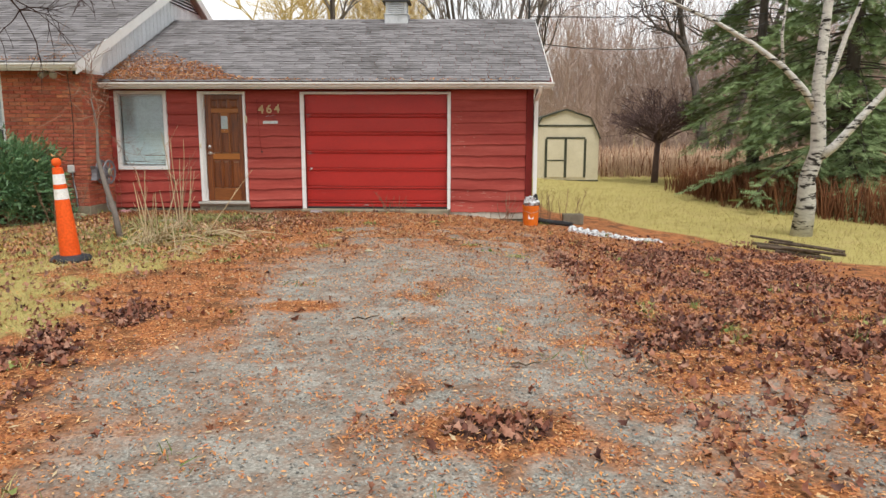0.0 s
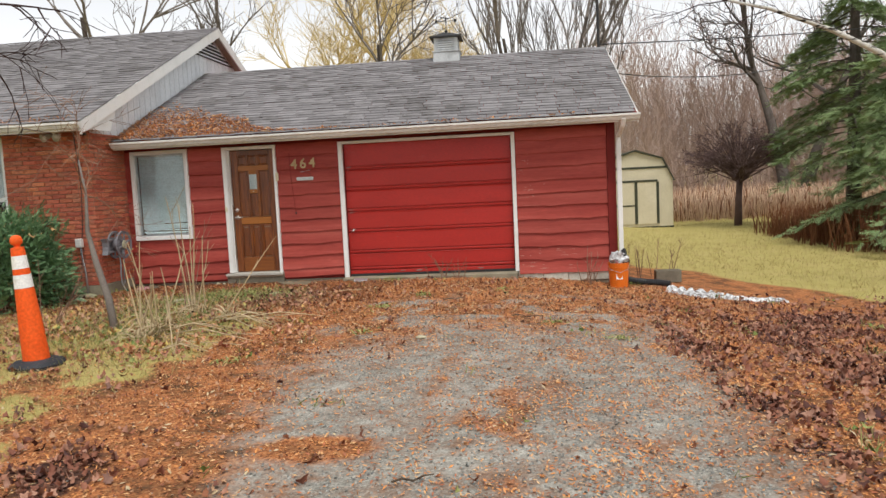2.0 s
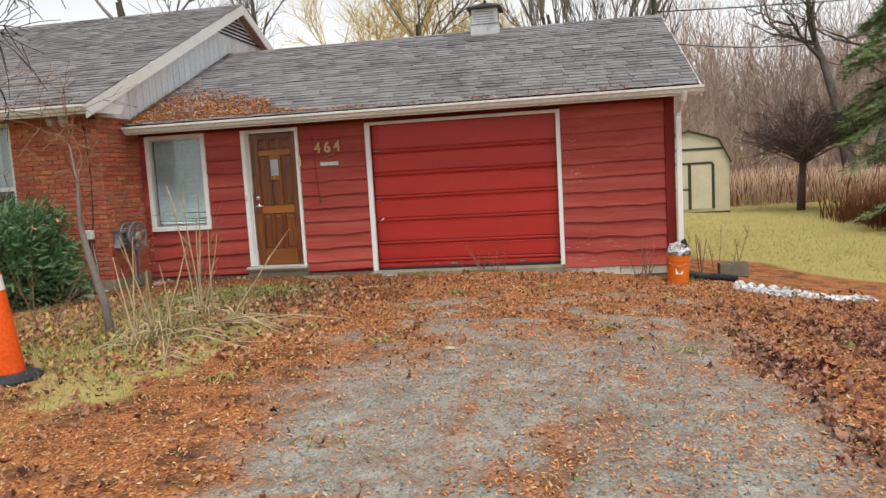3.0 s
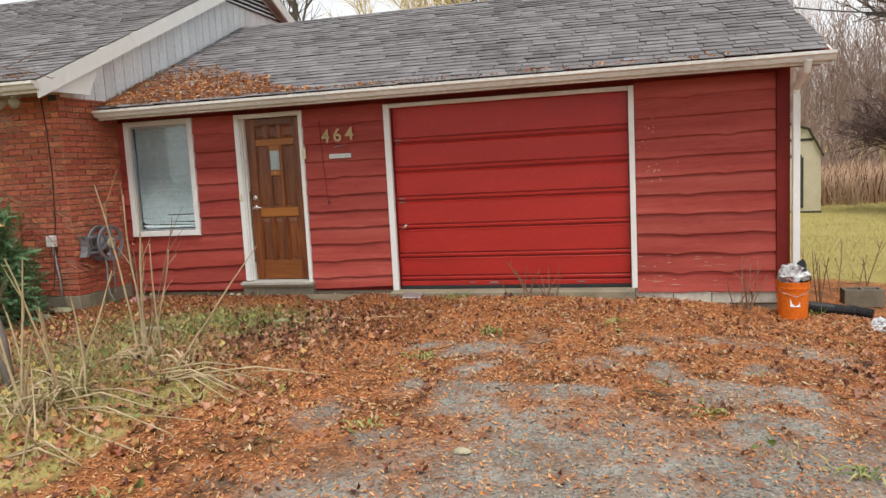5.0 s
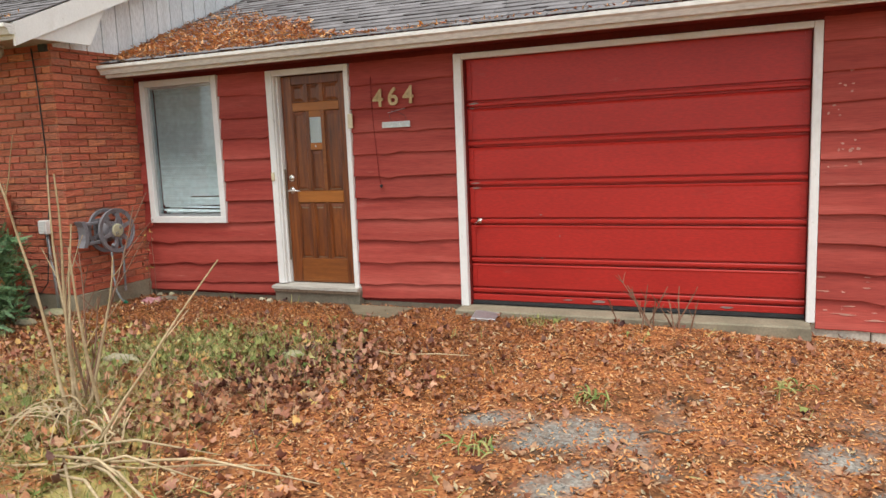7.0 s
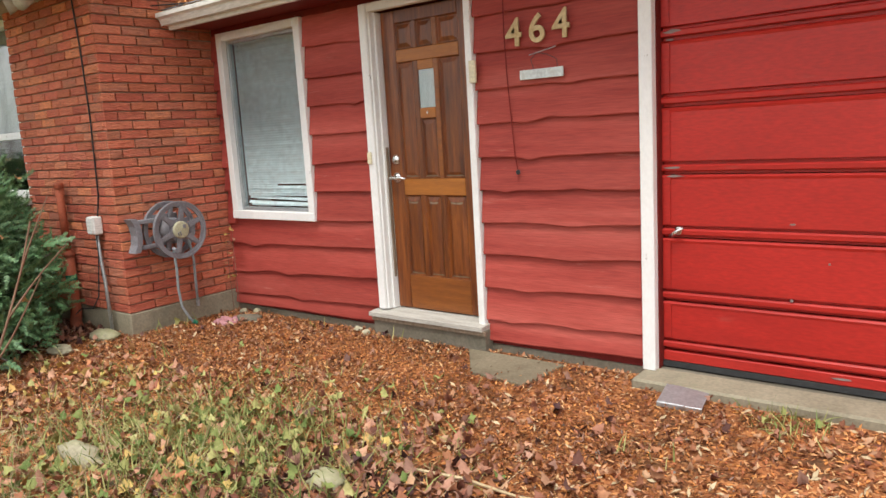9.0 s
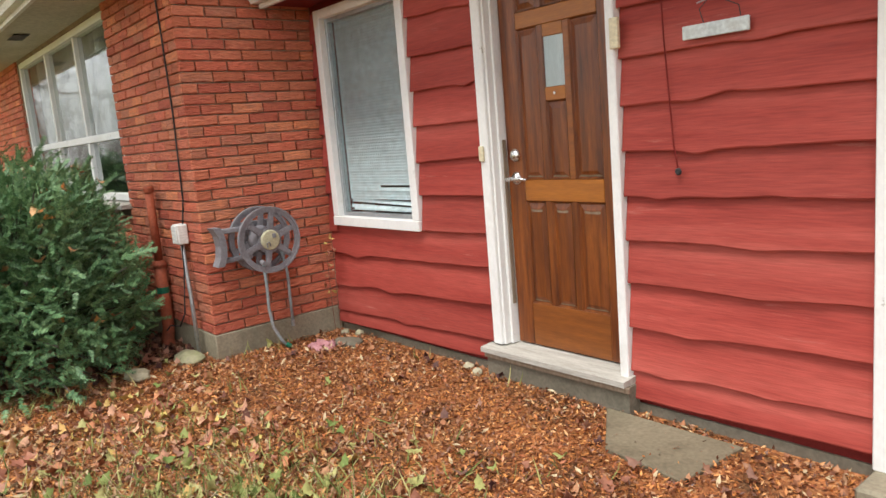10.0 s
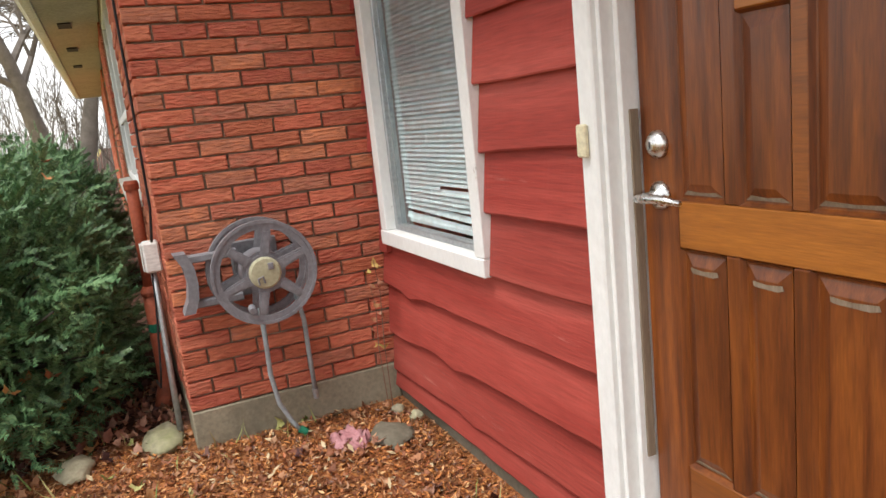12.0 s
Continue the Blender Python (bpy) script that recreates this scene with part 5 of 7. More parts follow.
part("strand", Geo().tube(sag((0.0, RY + 0.05, 3.95), (34, 40, 10.5), 0.9), 0.012, 5), DARKMETAL, cab)
part("strand", Geo().tube(sag((0.12, RY - 0.6, 3.3), (9, 26, 5.2), 0.5), 0.010, 5), DARKMETAL, cab)
drop = thing("wall_wire", (-7.9, 13.4, 2.5), "thin dark wire strung across the gable to the garage eave", "wire")
part("strand", Geo().tube(sag((-13.0, 12.9, 2.9), (-7.75, 13.86, 2.30), 0.06), 0.005, 5), DARKMETAL, drop)

# ---- shed ----
SX, SY0 = 2.70, 31.0
SZ = gz(SX, SY0) + 0.02
shed = thing("shed", (SX, SY0, SZ), "cream painted gambrel garden shed with dark trim and closed double doors", "shed")
prof = [(SX - 1.36, SZ), (SX + 1.36, SZ), (SX + 1.36, SZ + 1.80), (SX + 0.98, SZ + 2.52), (SX, SZ + 2.84), (SX - 0.98, SZ + 2.52), (SX - 1.36, SZ + 1.80)]
part("wall", Geo().prism(prof, "y", SY0, SY0 + 3.0), SHEDW, shed)
rf = Geo()
outer = [(SX + 1.44, SZ + 1.70), (SX + 1.02, SZ + 2.57), (SX, SZ + 2.91), (SX - 1.02, SZ + 2.57), (SX - 1.44, SZ + 1.70)]
inner = [(SX - 1.385, SZ + 1.72), (SX - 0.99, SZ + 2.53), (SX, SZ + 2.855), (SX + 0.99, SZ + 2.53), (SX + 1.385, SZ + 1.72)]
for i in range(4):
    q = [outer[i], outer[i + 1], inner[3 - i], inner[4 - i]]
    rf.prism(q, "y", SY0 - 0.10, SY0 + 3.1)
part("roof", rf, SHEDT, shed)
part("belt", Geo().box(SX - 1.13, SX + 1.13, SY0 - 0.02, SY0 - 0.002, SZ + 2.18, SZ + 2.26), SHEDT, shed)
for s in (-1, 1):
    d = part("door", Geo().box(min(SX + s * 0.012, SX + s * 0.80), max(SX + s * 0.012, SX + s * 0.80), SY0 - 0.03, SY0 - 0.004, SZ + 0.10, SZ + 1.68), SHEDW, shed)
    x = SX + s * 0.80
    part("edge_trim", Geo().box(x - 0.05, x + 0.05, SY0 - 0.042, SY0 - 0.031, SZ + 0.10, SZ + 1.68), SHEDT, d)
    part("head_trim", Geo().box(min(SX, x), max(SX, x), SY0 - 0.044, SY0 - 0.031, SZ + 1.681, SZ + 1.76), SHEDT, d)
part("centre_trim", Geo().box(SX - 0.055, SX + 0.055, SY0 - 0.046, SY0 - 0.031, SZ + 0.10, SZ + 1.68), SHEDT, shed)
part("latch_bar", Geo().box(SX - 0.74, SX - 0.06, SY0 - 0.045, SY0 - 0.031, SZ + 0.78, SZ + 0.83), SHEDT, shed)
part("skid", Geo().box(SX - 1.38, SX + 1.38, SY0 - 0.01, SY0 + 3.0, SZ - 0.12, SZ - 0.001), SHEDT, shed)

# ---- loose things ----
cx, cy = -6.03, 8.90
cz = gz(cx, cy)
cone = thing("traffic_cone", (cx, cy, cz), "tall orange traffic delineator with two white bands and black base", "traffic cone")
LEAN_M = Matrix.Translation((cx, cy, cz)) @ pose(0, 0, 0, 2, -3.0, 0) @ Matrix.Translation((-cx, -cy, -cz))
parts_c = [("body", [(0.112, 0.05), (0.112, 0.07), (0.098, 0.40), (0.078, 0.72)], CONE), ("lower_band", [(0.0795, 0.722), (0.0725, 0.842)], REFL), ("middle_ring", [(0.072, 0.8425), (0.0685, 0.895)], CONE),
           ("upper_band", [(0.0688, 0.8955), (0.061, 1.012)], REFL), ("neck", [(0.0605, 1.0125), (0.055, 1.085), (0.028, 1.09), (0.026, 1.105), (0.045, 1.115), (0.052, 1.14), (0.048, 1.17), (0.03, 1.19), (0.01, 1.195)], CONE)]
for nm, pr, m in parts_c:
    part(nm, Geo().lathe(pr, (cx, cy, cz), 24).turned(LEAN_M), m, cone)
part("base", Geo().lathe([(0.23, -0.01), (0.235, 0.02), (0.21, 0.05), (0.13, 0.065), (0.11, 0.068)], (cx, cy, cz), 8), RUBBER, cone, "black rubber base")

bx, by = -0.21, 13.90
bz = gz(bx, by)
bucket = thing("bucket", (bx, by, bz), "orange plastic bucket stuffed with an empty bag", "bucket")
part("shell", Geo().lathe([(0.130, 0), (0.134, 0.006), (0.150, 0.30), (0.156, 0.30), (0.156, 0.315), (0.151, 0.315), (0.153, 0.36), (0.158, 0.362), (0.157, 0.372), (0.148, 0.37), (0.128, 0.03), (0.02, 0.02)], (bx, by, bz), 28), BUCKET, bucket)
part("emblem", Geo().box(bx - 0.05, bx + 0.04, by - 0.150, by - 0.138, bz + 0.12, bz + 0.20).turned(Matrix.Translation((bx, by, bz)) @ pose(0, 0, 0, -4, 0, 0) @ Matrix.Translation((-bx, -by, -bz))), REFL, bucket, "plain pale emblem")
part("bail", Geo().tube([(bx - 0.158, by, bz + 0.33), (bx - 0.12, by - 0.115, bz + 0.27), (bx, by - 0.165, bz + 0.235), (bx + 0.12, by - 0.115, bz + 0.27), (bx + 0.158, by, bz + 0.33)], 0.003, 5), GALV, bucket)


def rumple(c, r, seed, amp=0.5, n=22, m=14):
    """A crumpled sheet closed into a bag."""
    g = Geo().blob(c, r, seed, amp, n, m)
    rr = random.Random(seed)
    g.v = [(p[0] + rr.uniform(-1, 1) * r[0] * 0.07, p[1] + rr.uniform(-1, 1) * r[1] * 0.07, p[2] + rr.uniform(-1, 1) * r[2] * 0.09) for p in g.v]
    return g


bag = thing("plastic_bag", (bx, by, bz + 0.32), "crumpled white and black plastic bag in the bucket", "bag")
part("white_fold", rumple((bx - 0.01, by - 0.01, bz + 0.40), (0.115, 0.11, 0.11), 3, 0.8), CLOTH, bag)
part("black_fold", rumple((bx + 0.07, by + 0.03, bz + 0.42), (0.08, 0.09, 0.10), 8, 0.9), BLACKPL, bag)
part("red_mark", Geo().tube([(bx - 0.09, by - 0.105, bz + 0.44), (bx - 0.05, by - 0.13, bz + 0.40), (bx - 0.02, by - 0.13, bz + 0.37)], 0.012, 6), PINK, bag)
px, py = 0.72, 15.0
blk = thing("cinder_block", (px, py, gz(px, py)), "grey hollow cinder block beside the garage", "block")
b0 = gz(px, py) - 0.01
part("block", Geo().box(px - 0.2, px + 0.2, py - 0.1, py - 0.07, b0, b0 + 0.2, 0.006).box(px - 0.2, px + 0.2, py + 0.07, py + 0.1, b0, b0 + 0.2, 0.006).box(px - 0.2, px - 0.165, py - 0.07, py + 0.07, b0, b0 + 0.2).box(px - 0.018, px + 0.018, py - 0.07, py + 0.07, b0, b0 + 0.2).box(px + 0.165, px + 0.2, py - 0.07, py + 0.07, b0, b0 + 0.2), CONC, blk)
dr = thing("drain_hose", (0.2, 14.4, -0.3), "black corrugated drain hose on the ground", "hose")
pts = [(-0.10, 14.14, gz(-0.1, 14.14) + 0.10), (0.05, 14.20, gz(0.05, 14.2) + 0.07), (0.25, 14.28, gz(0.25, 14.28) + 0.055), (0.45, 14.30, gz(0.45, 14.3) + 0.05), (0.62, 14.22, gz(0.62, 14.22) + 0.05)]
fine_pts, rad = [], []
for i in range(len(pts) - 1):
    for k in range(14):
        t = k / 14
        fine_pts.append(tuple(pts[i][j] * (1 - t) + pts[i + 1][j] * t for j in range(3)))
        rad.append(0.055 if k % 2 else 0.047)
part("tube", Geo().tube(fine_pts, rad, 10), BLACKPL, dr)


def tarp(name, x0, y0, x1, y1, seed, label, m, n=30, w=0.30, h=0.06):
    """A crumpled sheet lying on the ground along a line."""
    r = random.Random(seed)
    v, f = [], []
    k = 12
    L = math.hypot(x1 - x0, y1 - y0)
    nx_, ny_ = -(y1 - y0) / L, (x1 - x0) / L
    for i in range(n + 1):
        t = i / n
        wid = w * (0.5 + 0.5 * math.sin(math.pi * min(1, max(0, t))) + 0.35 * noise.noise(Vector((t * 6, seed, 0))))
        for j in range(k + 1):
            s = (j / k - 0.5) * 2
            x = x0 + (x1 - x0) * t + nx_ * s * wid + 0.03 * noise.noise(Vector((t * 9, s * 3, seed)))
            y = y0 + (y1 - y0) * t + ny_ * s * wid
            z = gz(x, y) + 0.012 + h * abs(noise.noise(Vector((t * L * 7, s * 3.0, seed + 2)))) * 1.8 + h * 0.5 * abs(noise.noise(Vector((t * L * 19, s * 8.0, seed + 2))))
            if j in (0, k) or i in (0, n):
                z = gz(x, y) + 0.004
            v.append((x, y, z))
    for i in range(n):
        for j in range(k):
            a = i * (k + 1) + j
            f.append((a, a + 1, a + k + 2, a + k + 1))
    return solid(name, Geo().add(v, f), m, label, "cloth", smooth=True)


tarp("tarp", 0.45, 13.75, 1.25, 13.60, 3, "crumpled white plastic sheet on the ground", CLOTH, h=0.06, w=0.30)
tarp("tarp", 1.15, 13.55, 2.15, 13.75, 9, "flattened dirty white plastic sheet among leaves", CLOTH, h=0.035, w=0.18)
tarp("rag", -7.86, 13.90, -7.66, 13.93, 5, "crumpled faded pink rag on the leaves", PINK, 18, 0.08, 0.03)


def stone(x, y, r, seed, label, sink=0.35, m=STONE):
    z = gz(x, y)
    solid("stone", Geo().blob((x, y, z + r[2] * (1 - sink) * 0.8), r, seed, 0.35, 16, 10), m, label, "stone", smooth=True, group="stones by the wall")


stone(-8.27, 13.20, (0.155, 0.085, 0.042), 1, "rounded pale field stone against the footing")
stone(-8.20, 12.84, (0.125, 0.075, 0.036), 4, "smooth greenish stone on the leaf litter")
stone(-7.70, 14.08, (0.13, 0.09, 0.025), 6, "flat grey stone half under leaves", m=CONC)
stone(-5.02, 12.42, (0.09, 0.07, 0.04), 7, "flat tan stone among weeds")
stone(-6.15, 12.0, (0.19, 0.06, 0.05), 9, "long tan edging stone among weeds")
stone(-2.63, 9.68, (0.05, 0.03, 0.02), 11, "small white stone on the drive")
for i, (x, y) in enumerate([(-7.92, 14.20), (-7.8, 14.24), (-6.5, 14.18), (-6.62, 14.22)]):
    stone(x, y, (0.035, 0.03, 0.025), 20 + i, "small rubble stone at the foot of the wall", 0.2)
slab = thing("paving_slab", (-5.2, 13.85, -0.12), "worn concrete paving slabs before the door", "paving", kind="structure")
for poly, lift in (([(-6.25, 13.82), (-5.47, 13.78), (-5.72, 14.17), (-6.42, 14.17)], -0.010), ([(-5.36, 13.85), (-4.97, 13.80), (-4.95, 14.20), (-5.62, 14.20)], 0.022)):
    z = gz(poly[0][0], 14.0)
    g = Geo().prism(poly, "z", z - 0.06, z + lift - 0.005)
    mx, my = sum(p[0] for p in poly) / 4, sum(p[1] for p in poly) / 4
    g.add([(p[0], p[1], z + lift - 0.005) for p in poly] + [(p[0] + 0.02 * (mx - p[0]), p[1] + 0.02 * (my - p[1]), z + lift) for p in poly], [(0, 1, 5, 4), (1, 2, 6, 5), (2, 3, 7, 6), (3, 0, 4, 7), (4, 5, 6, 7)])
    part("slab", g, SLABC, slab)
reg = thing("metal_plate", (-4.18, 14.02, -0.1), "small grey sheet-metal plate lying on leaves", "plate")
z = gz(-4.18, 14.02) + 0.03
m = Matrix.Translation((-4.18, 14.0, z)) @ pose(0, 0, 0, 5, 3, 8) @ Matrix.Translation((4.18, -14.0, -z))
part("plate", Geo().box(-4.285, -4.075, 13.89, 14.10, z, z + 0.006, 0.002).turned(m), GALV, reg)
part("flange", Geo().box(-4.285, -4.075, 13.884, 13.889, z - 0.015, z + 0.004).turned(m), GALV, reg)
rl = random.Random(8)
for i in range(13):
    x, y = 4.25 + rl.uniform(-0.2, 0.5), 13.9 - 0.10 * i + rl.uniform(-0.1, 0.1)
    a = radians(rl.uniform(-62, -35))
    L = rl.uniform(0.55, 1.0)
    r0 = rl.uniform(0.022, 0.042)
    lay = 0.02 + (0.05 if i % 3 == 0 else 0) + (0.04 if i % 4 == 0 else 0)
    p0 = (x - L * math.cos(a) * 0.5, y - L * math.sin(a) * 0.5)
    p1 = (x + L * math.cos(a) * 0.5, y + L * math.sin(a) * 0.5)
    pts = [(p0[0], p0[1], gz(*p0) + lay), (x + rl.uniform(-.03, .03), y, gz(x, y) + lay), (p1[0], p1[1], gz(*p1) + lay)]
    tagged(solid("log", Geo().tube(pts, [r0, r0 * 0.95, r0 * 0.85], 9), LOG, "rotting split log in a low woodpile", "log"), group="woodpile by the birch")

# ---- trees and plants ----
BARK = mat("grey_bark", [(0.055, 0.045, 0.038), (0.13, 0.11, 0.095)], 6, 0.95, 0.7, 40, stretch=(1, 1, 0.3), vary=0.15)
TWIG = mat("grey_twig", [(0.14, 0.12, 0.105), (0.24, 0.21, 0.185)], 3, 0.95, 0.0, vary=0.15)
# Paler than TWIG: the haze of distance is put into this colour.
HAZETWIG = mat("haze_pale_twig", [(0.45, 0.40, 0.38), (0.55, 0.49, 0.46)], 0.3, 0.95, 0.0, island=0.5)
OTWIG = mat("brown_purple_twig", [(0.085, 0.055, 0.052), (0.14, 0.092, 0.085)], 3, 0.95, 0.0)
DTWIG = mat("dark_twig", [(0.040, 0.026, 0.026), (0.075, 0.05, 0.047)], 3, 0.95, 0.0)
BRUSH = mat("red_brown_brush", [(0.33, 0.245, 0.205), (0.44, 0.32, 0.265), (0.52, 0.40, 0.34)], 0.25, 0.95, 0.0, island=0.6)
WILLOW = mat("yellow_twig", [(0.56, 0.44, 0.22), (0.70, 0.57, 0.32)], 0.5, 0.95, 0.0, island=0.5)
BIRCH = mat("birch_bark", [(0.40, 0.385, 0.35), (0.60, 0.58, 0.53)], 5, 0.8, 0.3, 40, stretch=(1, 1, 3.5), wear=((0.030, 0.026, 0.023), 3.4, 0.53, 0.57), dirt=((0.30, 0.28, 0.25), 2, 0.55, 0.8))
NEEDLE = mat("spruce_needles", [(0.09, 0.14, 0.060), (0.17, 0.24, 0.10), (0.25, 0.33, 0.15), (0.34, 0.38, 0.20)], 0.8, 0.8, 0.0, island=0.55)
YEW = mat("yew_needles", [(0.020, 0.055, 0.025), (0.070, 0.155, 0.065), (0.15, 0.27, 0.115), (0.28, 0.40, 0.20)], 3, 0.45, 0.0, island=0.6, spec=0.4)
REED = mat("red_brown_reed", [(0.10, 0.036, 0.016), (0.17, 0.068, 0.03), (0.26, 0.13, 0.06)], 0.6, 0.95, 0.0, island=0.6)
PINKREED = mat("pale_russet_reed", [(0.36, 0.22, 0.15), (0.50, 0.34, 0.23), (0.58, 0.44, 0.30)], 0.6, 0.95, 0.0, island=0.6)
STRAW = mat("dry_stalk", [(0.36, 0.27, 0.15), (0.56, 0.45, 0.29)], 6, 0.85, 0.1, 60, vary=0.15)
CANE = mat("red_cane", [(0.17, 0.085, 0.055), (0.30, 0.19, 0.13)], 6, 0.85, 0.1, 60, vary=0.15)
GRASS = mat("yellowed_grass", [(0.20, 0.18, 0.055), (0.36, 0.30, 0.115), (0.46, 0.36, 0.17), (0.56, 0.45, 0.27)], 0.7, 0.85, 0.0, island=0.5)
WEEDL = mat("green_weed", [(0.07, 0.11, 0.03), (0.16, 0.21, 0.06), (0.34, 0.33, 0.12), (0.48, 0.42, 0.20)], 3, 0.7, 0.0, island=0.7)
LEAFO = mat("orange_leaf", [(0.13, 0.045, 0.022), (0.50, 0.18, 0.055), (0.66, 0.29, 0.085), (0.24, 0.080, 0.036), (0.44, 0.145, 0.060), (0.68, 0.43, 0.21), (0.58, 0.24, 0.07), (0.20, 0.066, 0.03)], 2.5, 0.5, 0.0, island=0.75, spec=0.35)
LEAFB = mat("brown_leaf", [(0.035, 0.018, 0.016), (0.085, 0.036, 0.028), (0.20, 0.078, 0.05), (0.30, 0.13, 0.08), (0.40, 0.22, 0.15), (0.06, 0.028, 0.028), (0.13, 0.05, 0.04)], 1.6, 0.7, 0.0, island=0.7)
LEAFT = mat("tan_leaf", [(0.42, 0.19, 0.12), (0.58, 0.33, 0.21), (0.30, 0.11, 0.07), (0.55, 0.42, 0.13), (0.50, 0.21, 0.10), (0.20, 0.08, 0.06)], 1.6, 0.7, 0.0, island=0.8)
LEAFM = mat("mid_brown_leaf", [(0.11, 0.045, 0.028), (0.24, 0.095, 0.05), (0.36, 0.16, 0.08), (0.44, 0.26, 0.15), (0.18, 0.07, 0.045)], 1.6, 0.7, 0.0, island=0.8)
LEAFD = mat("wet_dark_leaf", [(0.045, 0.017, 0.010), (0.13, 0.042, 0.016), (0.28, 0.095, 0.026), (0.09, 0.030, 0.014), (0.42, 0.16, 0.038), (0.06, 0.022, 0.012)], 2.5, 0.42, 0.0, island=0.8, spec=0.45)
PEBBLE = mat("grey_pebble", [(0.10, 0.10, 0.095), (0.22, 0.22, 0.20), (0.36, 0.35, 0.32)], 5, 0.9, 0.0, island=0.8)


def limb(geo, p, d, length, r0, r1, rng, bend=0.25, lift=0.0, n=6, sides=6):
    """One tapered, wandering branch. Returns its points and directions."""
    p, d = Vector(p), Vector(d).normalized()
    pts, dirs = [p.copy()], [d.copy()]
    for i in range(n):
        d = (d + Vector((rng.gauss(0, bend), rng.gauss(0, bend), rng.gauss(0, bend) + lift)) * 0.5).normalized()
        p = p + d * (length / n)
        pts.append(p.copy())
        dirs.append(d.copy())
    geo.tube(pts, [r0 + (r1 - r0) * i / n for i in range(n + 1)], sides, cap=False)
    return pts, dirs


def ramify(geo, pts, dirs, length, r, depth, rng, kids=4, spread=0.8, lift=0.1, shrink=0.58, fine=0.004, bend=0.25):
    if depth == 0:
        return
    for k in range(kids):
        i = rng.randint(max(1, len(pts) // 3), len(pts) - 1)
        side = Vector((rng.gauss(0, 1), rng.gauss(0, 1), rng.gauss(0, 0.6))).normalized()
        d = (dirs[i] + side * spread).normalized()
        L = length * shrink * rng.uniform(0.7, 1.25)
        q, e = limb(geo, pts[i], d, L, max(r * 0.6, fine), max(r * 0.22, fine * 0.7), rng, bend, lift, 5 if depth > 1 else 3, 5 if depth > 2 else 3)
        ramify(geo, q, e, L, r * 0.5, depth - 1, rng, kids, spread, lift, shrink, fine, bend)


def bare_tree(x, y, h, r, seed, label, stems=1, depth=4, kids=4, mat_t=BARK, mat_c=TWIG, lean=(0, 0), fine=0.012, spread=0.75, z=None, crown_from=0.35, lift=0.15, name="tree", bend=0.22):
    rng = random.Random(seed)
    z = gz(x, y) - 0.1 if z is None else z
    t = thing(name, (x, y, z), label, "tree")
    tg, cg = Geo(), Geo()
    for s in range(stems):
        a = rng.uniform(0, 6.28)
        sp = 0.0 if stems == 1 else 0.28
        d = (math.cos(a) * sp + lean[0], math.sin(a) * sp + lean[1], 1)
        q, e = limb(tg, (x + math.cos(a) * r * (stems > 1), y + math.sin(a) * r * (stems > 1), z), d, h * rng.uniform(0.62, 0.75), r, r * 0.35, rng, 0.10, 0.02, 9, 9)
        k0 = int(len(q) * crown_from)
        ramify(cg, q[k0:], e[k0:], h * 0.52, r * 0.62, depth, rng, kids, spread, lift, 0.6, fine, bend)
    part("trunk", tg, mat_t, t, smooth=True)
    part("crown", cg, mat_c, t)
    return t


bare_tree(-0.6, 30, 11, 0.16, 1, "tall bare grey multi-stemmed tree behind the garage", stems=4, depth=3, kids=5, spread=0.45, lift=0.35)
bare_tree(0.9, 33, 9, 0.08, 2, "tall bare grey multi-stemmed tree behind the garage", stems=3, depth=3, kids=5, spread=0.45, lift=0.35)
bare_tree(11.5, 40, 13, 0.34, 3, "large bare oak with heavy crooked limbs", stems=2, depth=4, kids=4, spread=0.9, mat_c=BARK, fine=0.02, bend=0.4)
bare_tree(-13.0, 30, 12, 0.22, 4, "bare grey tree behind the main house", depth=4, kids=4)
bare_tree(-19.0, 33, 13, 0.25, 5, "bare grey tree behind the main house", depth=4, kids=4)
bare_tree(-7.5, 36, 11, 0.20, 6, "bare grey tree behind the main house", depth=4, kids=4)
bare_tree(-31, 12.0, 9, 0.34, 7, "thick bare tree beyond the end of the main house", depth=4, kids=6, stems=2, mat_t=TWIG, lift=0.0, spread=0.95)
bare_tree(-44, 16.0, 10, 0.35, 8, "bare tree far beyond the main house", depth=3, kids=5)
orn = thing("ornamental_tree", (6.3, 30.6, gz(6.3, 30.6)), "small dark round-crowned ornamental tree on the lawn", "tree")
rng = random.Random(9)
oz = gz(6.3, 30.6)
part("trunk", Geo().tube([(6.3, 30.6, oz - 0.1), (6.33, 30.6, oz + 0.9), (6.38, 30.6, oz + 1.75)], [0.15, 0.12, 0.11], 10), OTWIG, orn, smooth=True)
cg = Geo()
for k in range(110):
    a, u = rng.uniform(0, 6.28), rng.uniform(-0.2, 1.0)
    w = math.sqrt(max(0.0, 1 - u * u)) * rng.uniform(0.75, 1.05)
    tip = Vector((6.38 + 2.05 * w * math.cos(a), 30.6 + 2.05 * w * math.sin(a), oz + 2.30 + 1.15 * u))
    root = Vector((6.38, 30.6, oz + rng.uniform(1.5, 2.1)))
    q, e = limb(cg, root, tip - root + Vector((0, 0, 0.3)), (tip - root).length, 0.030, 0.010, rng, 0.16, -0.02, 6, 4)
    ramify(cg, q[2:], e[2:], 0.80, 0.009, 2, rng, 5, 1.0, 0.02, 0.6, 0.007, 0.3)
part("crown", cg, OTWIG, orn)
bare_tree(-9.5, 45, 12, 0.25, 10, "yellow-twigged bare willow in the distance", depth=4, kids=6, stems=3, mat_t=WILLOW, mat_c=WILLOW, fine=0.008, spread=0.8)
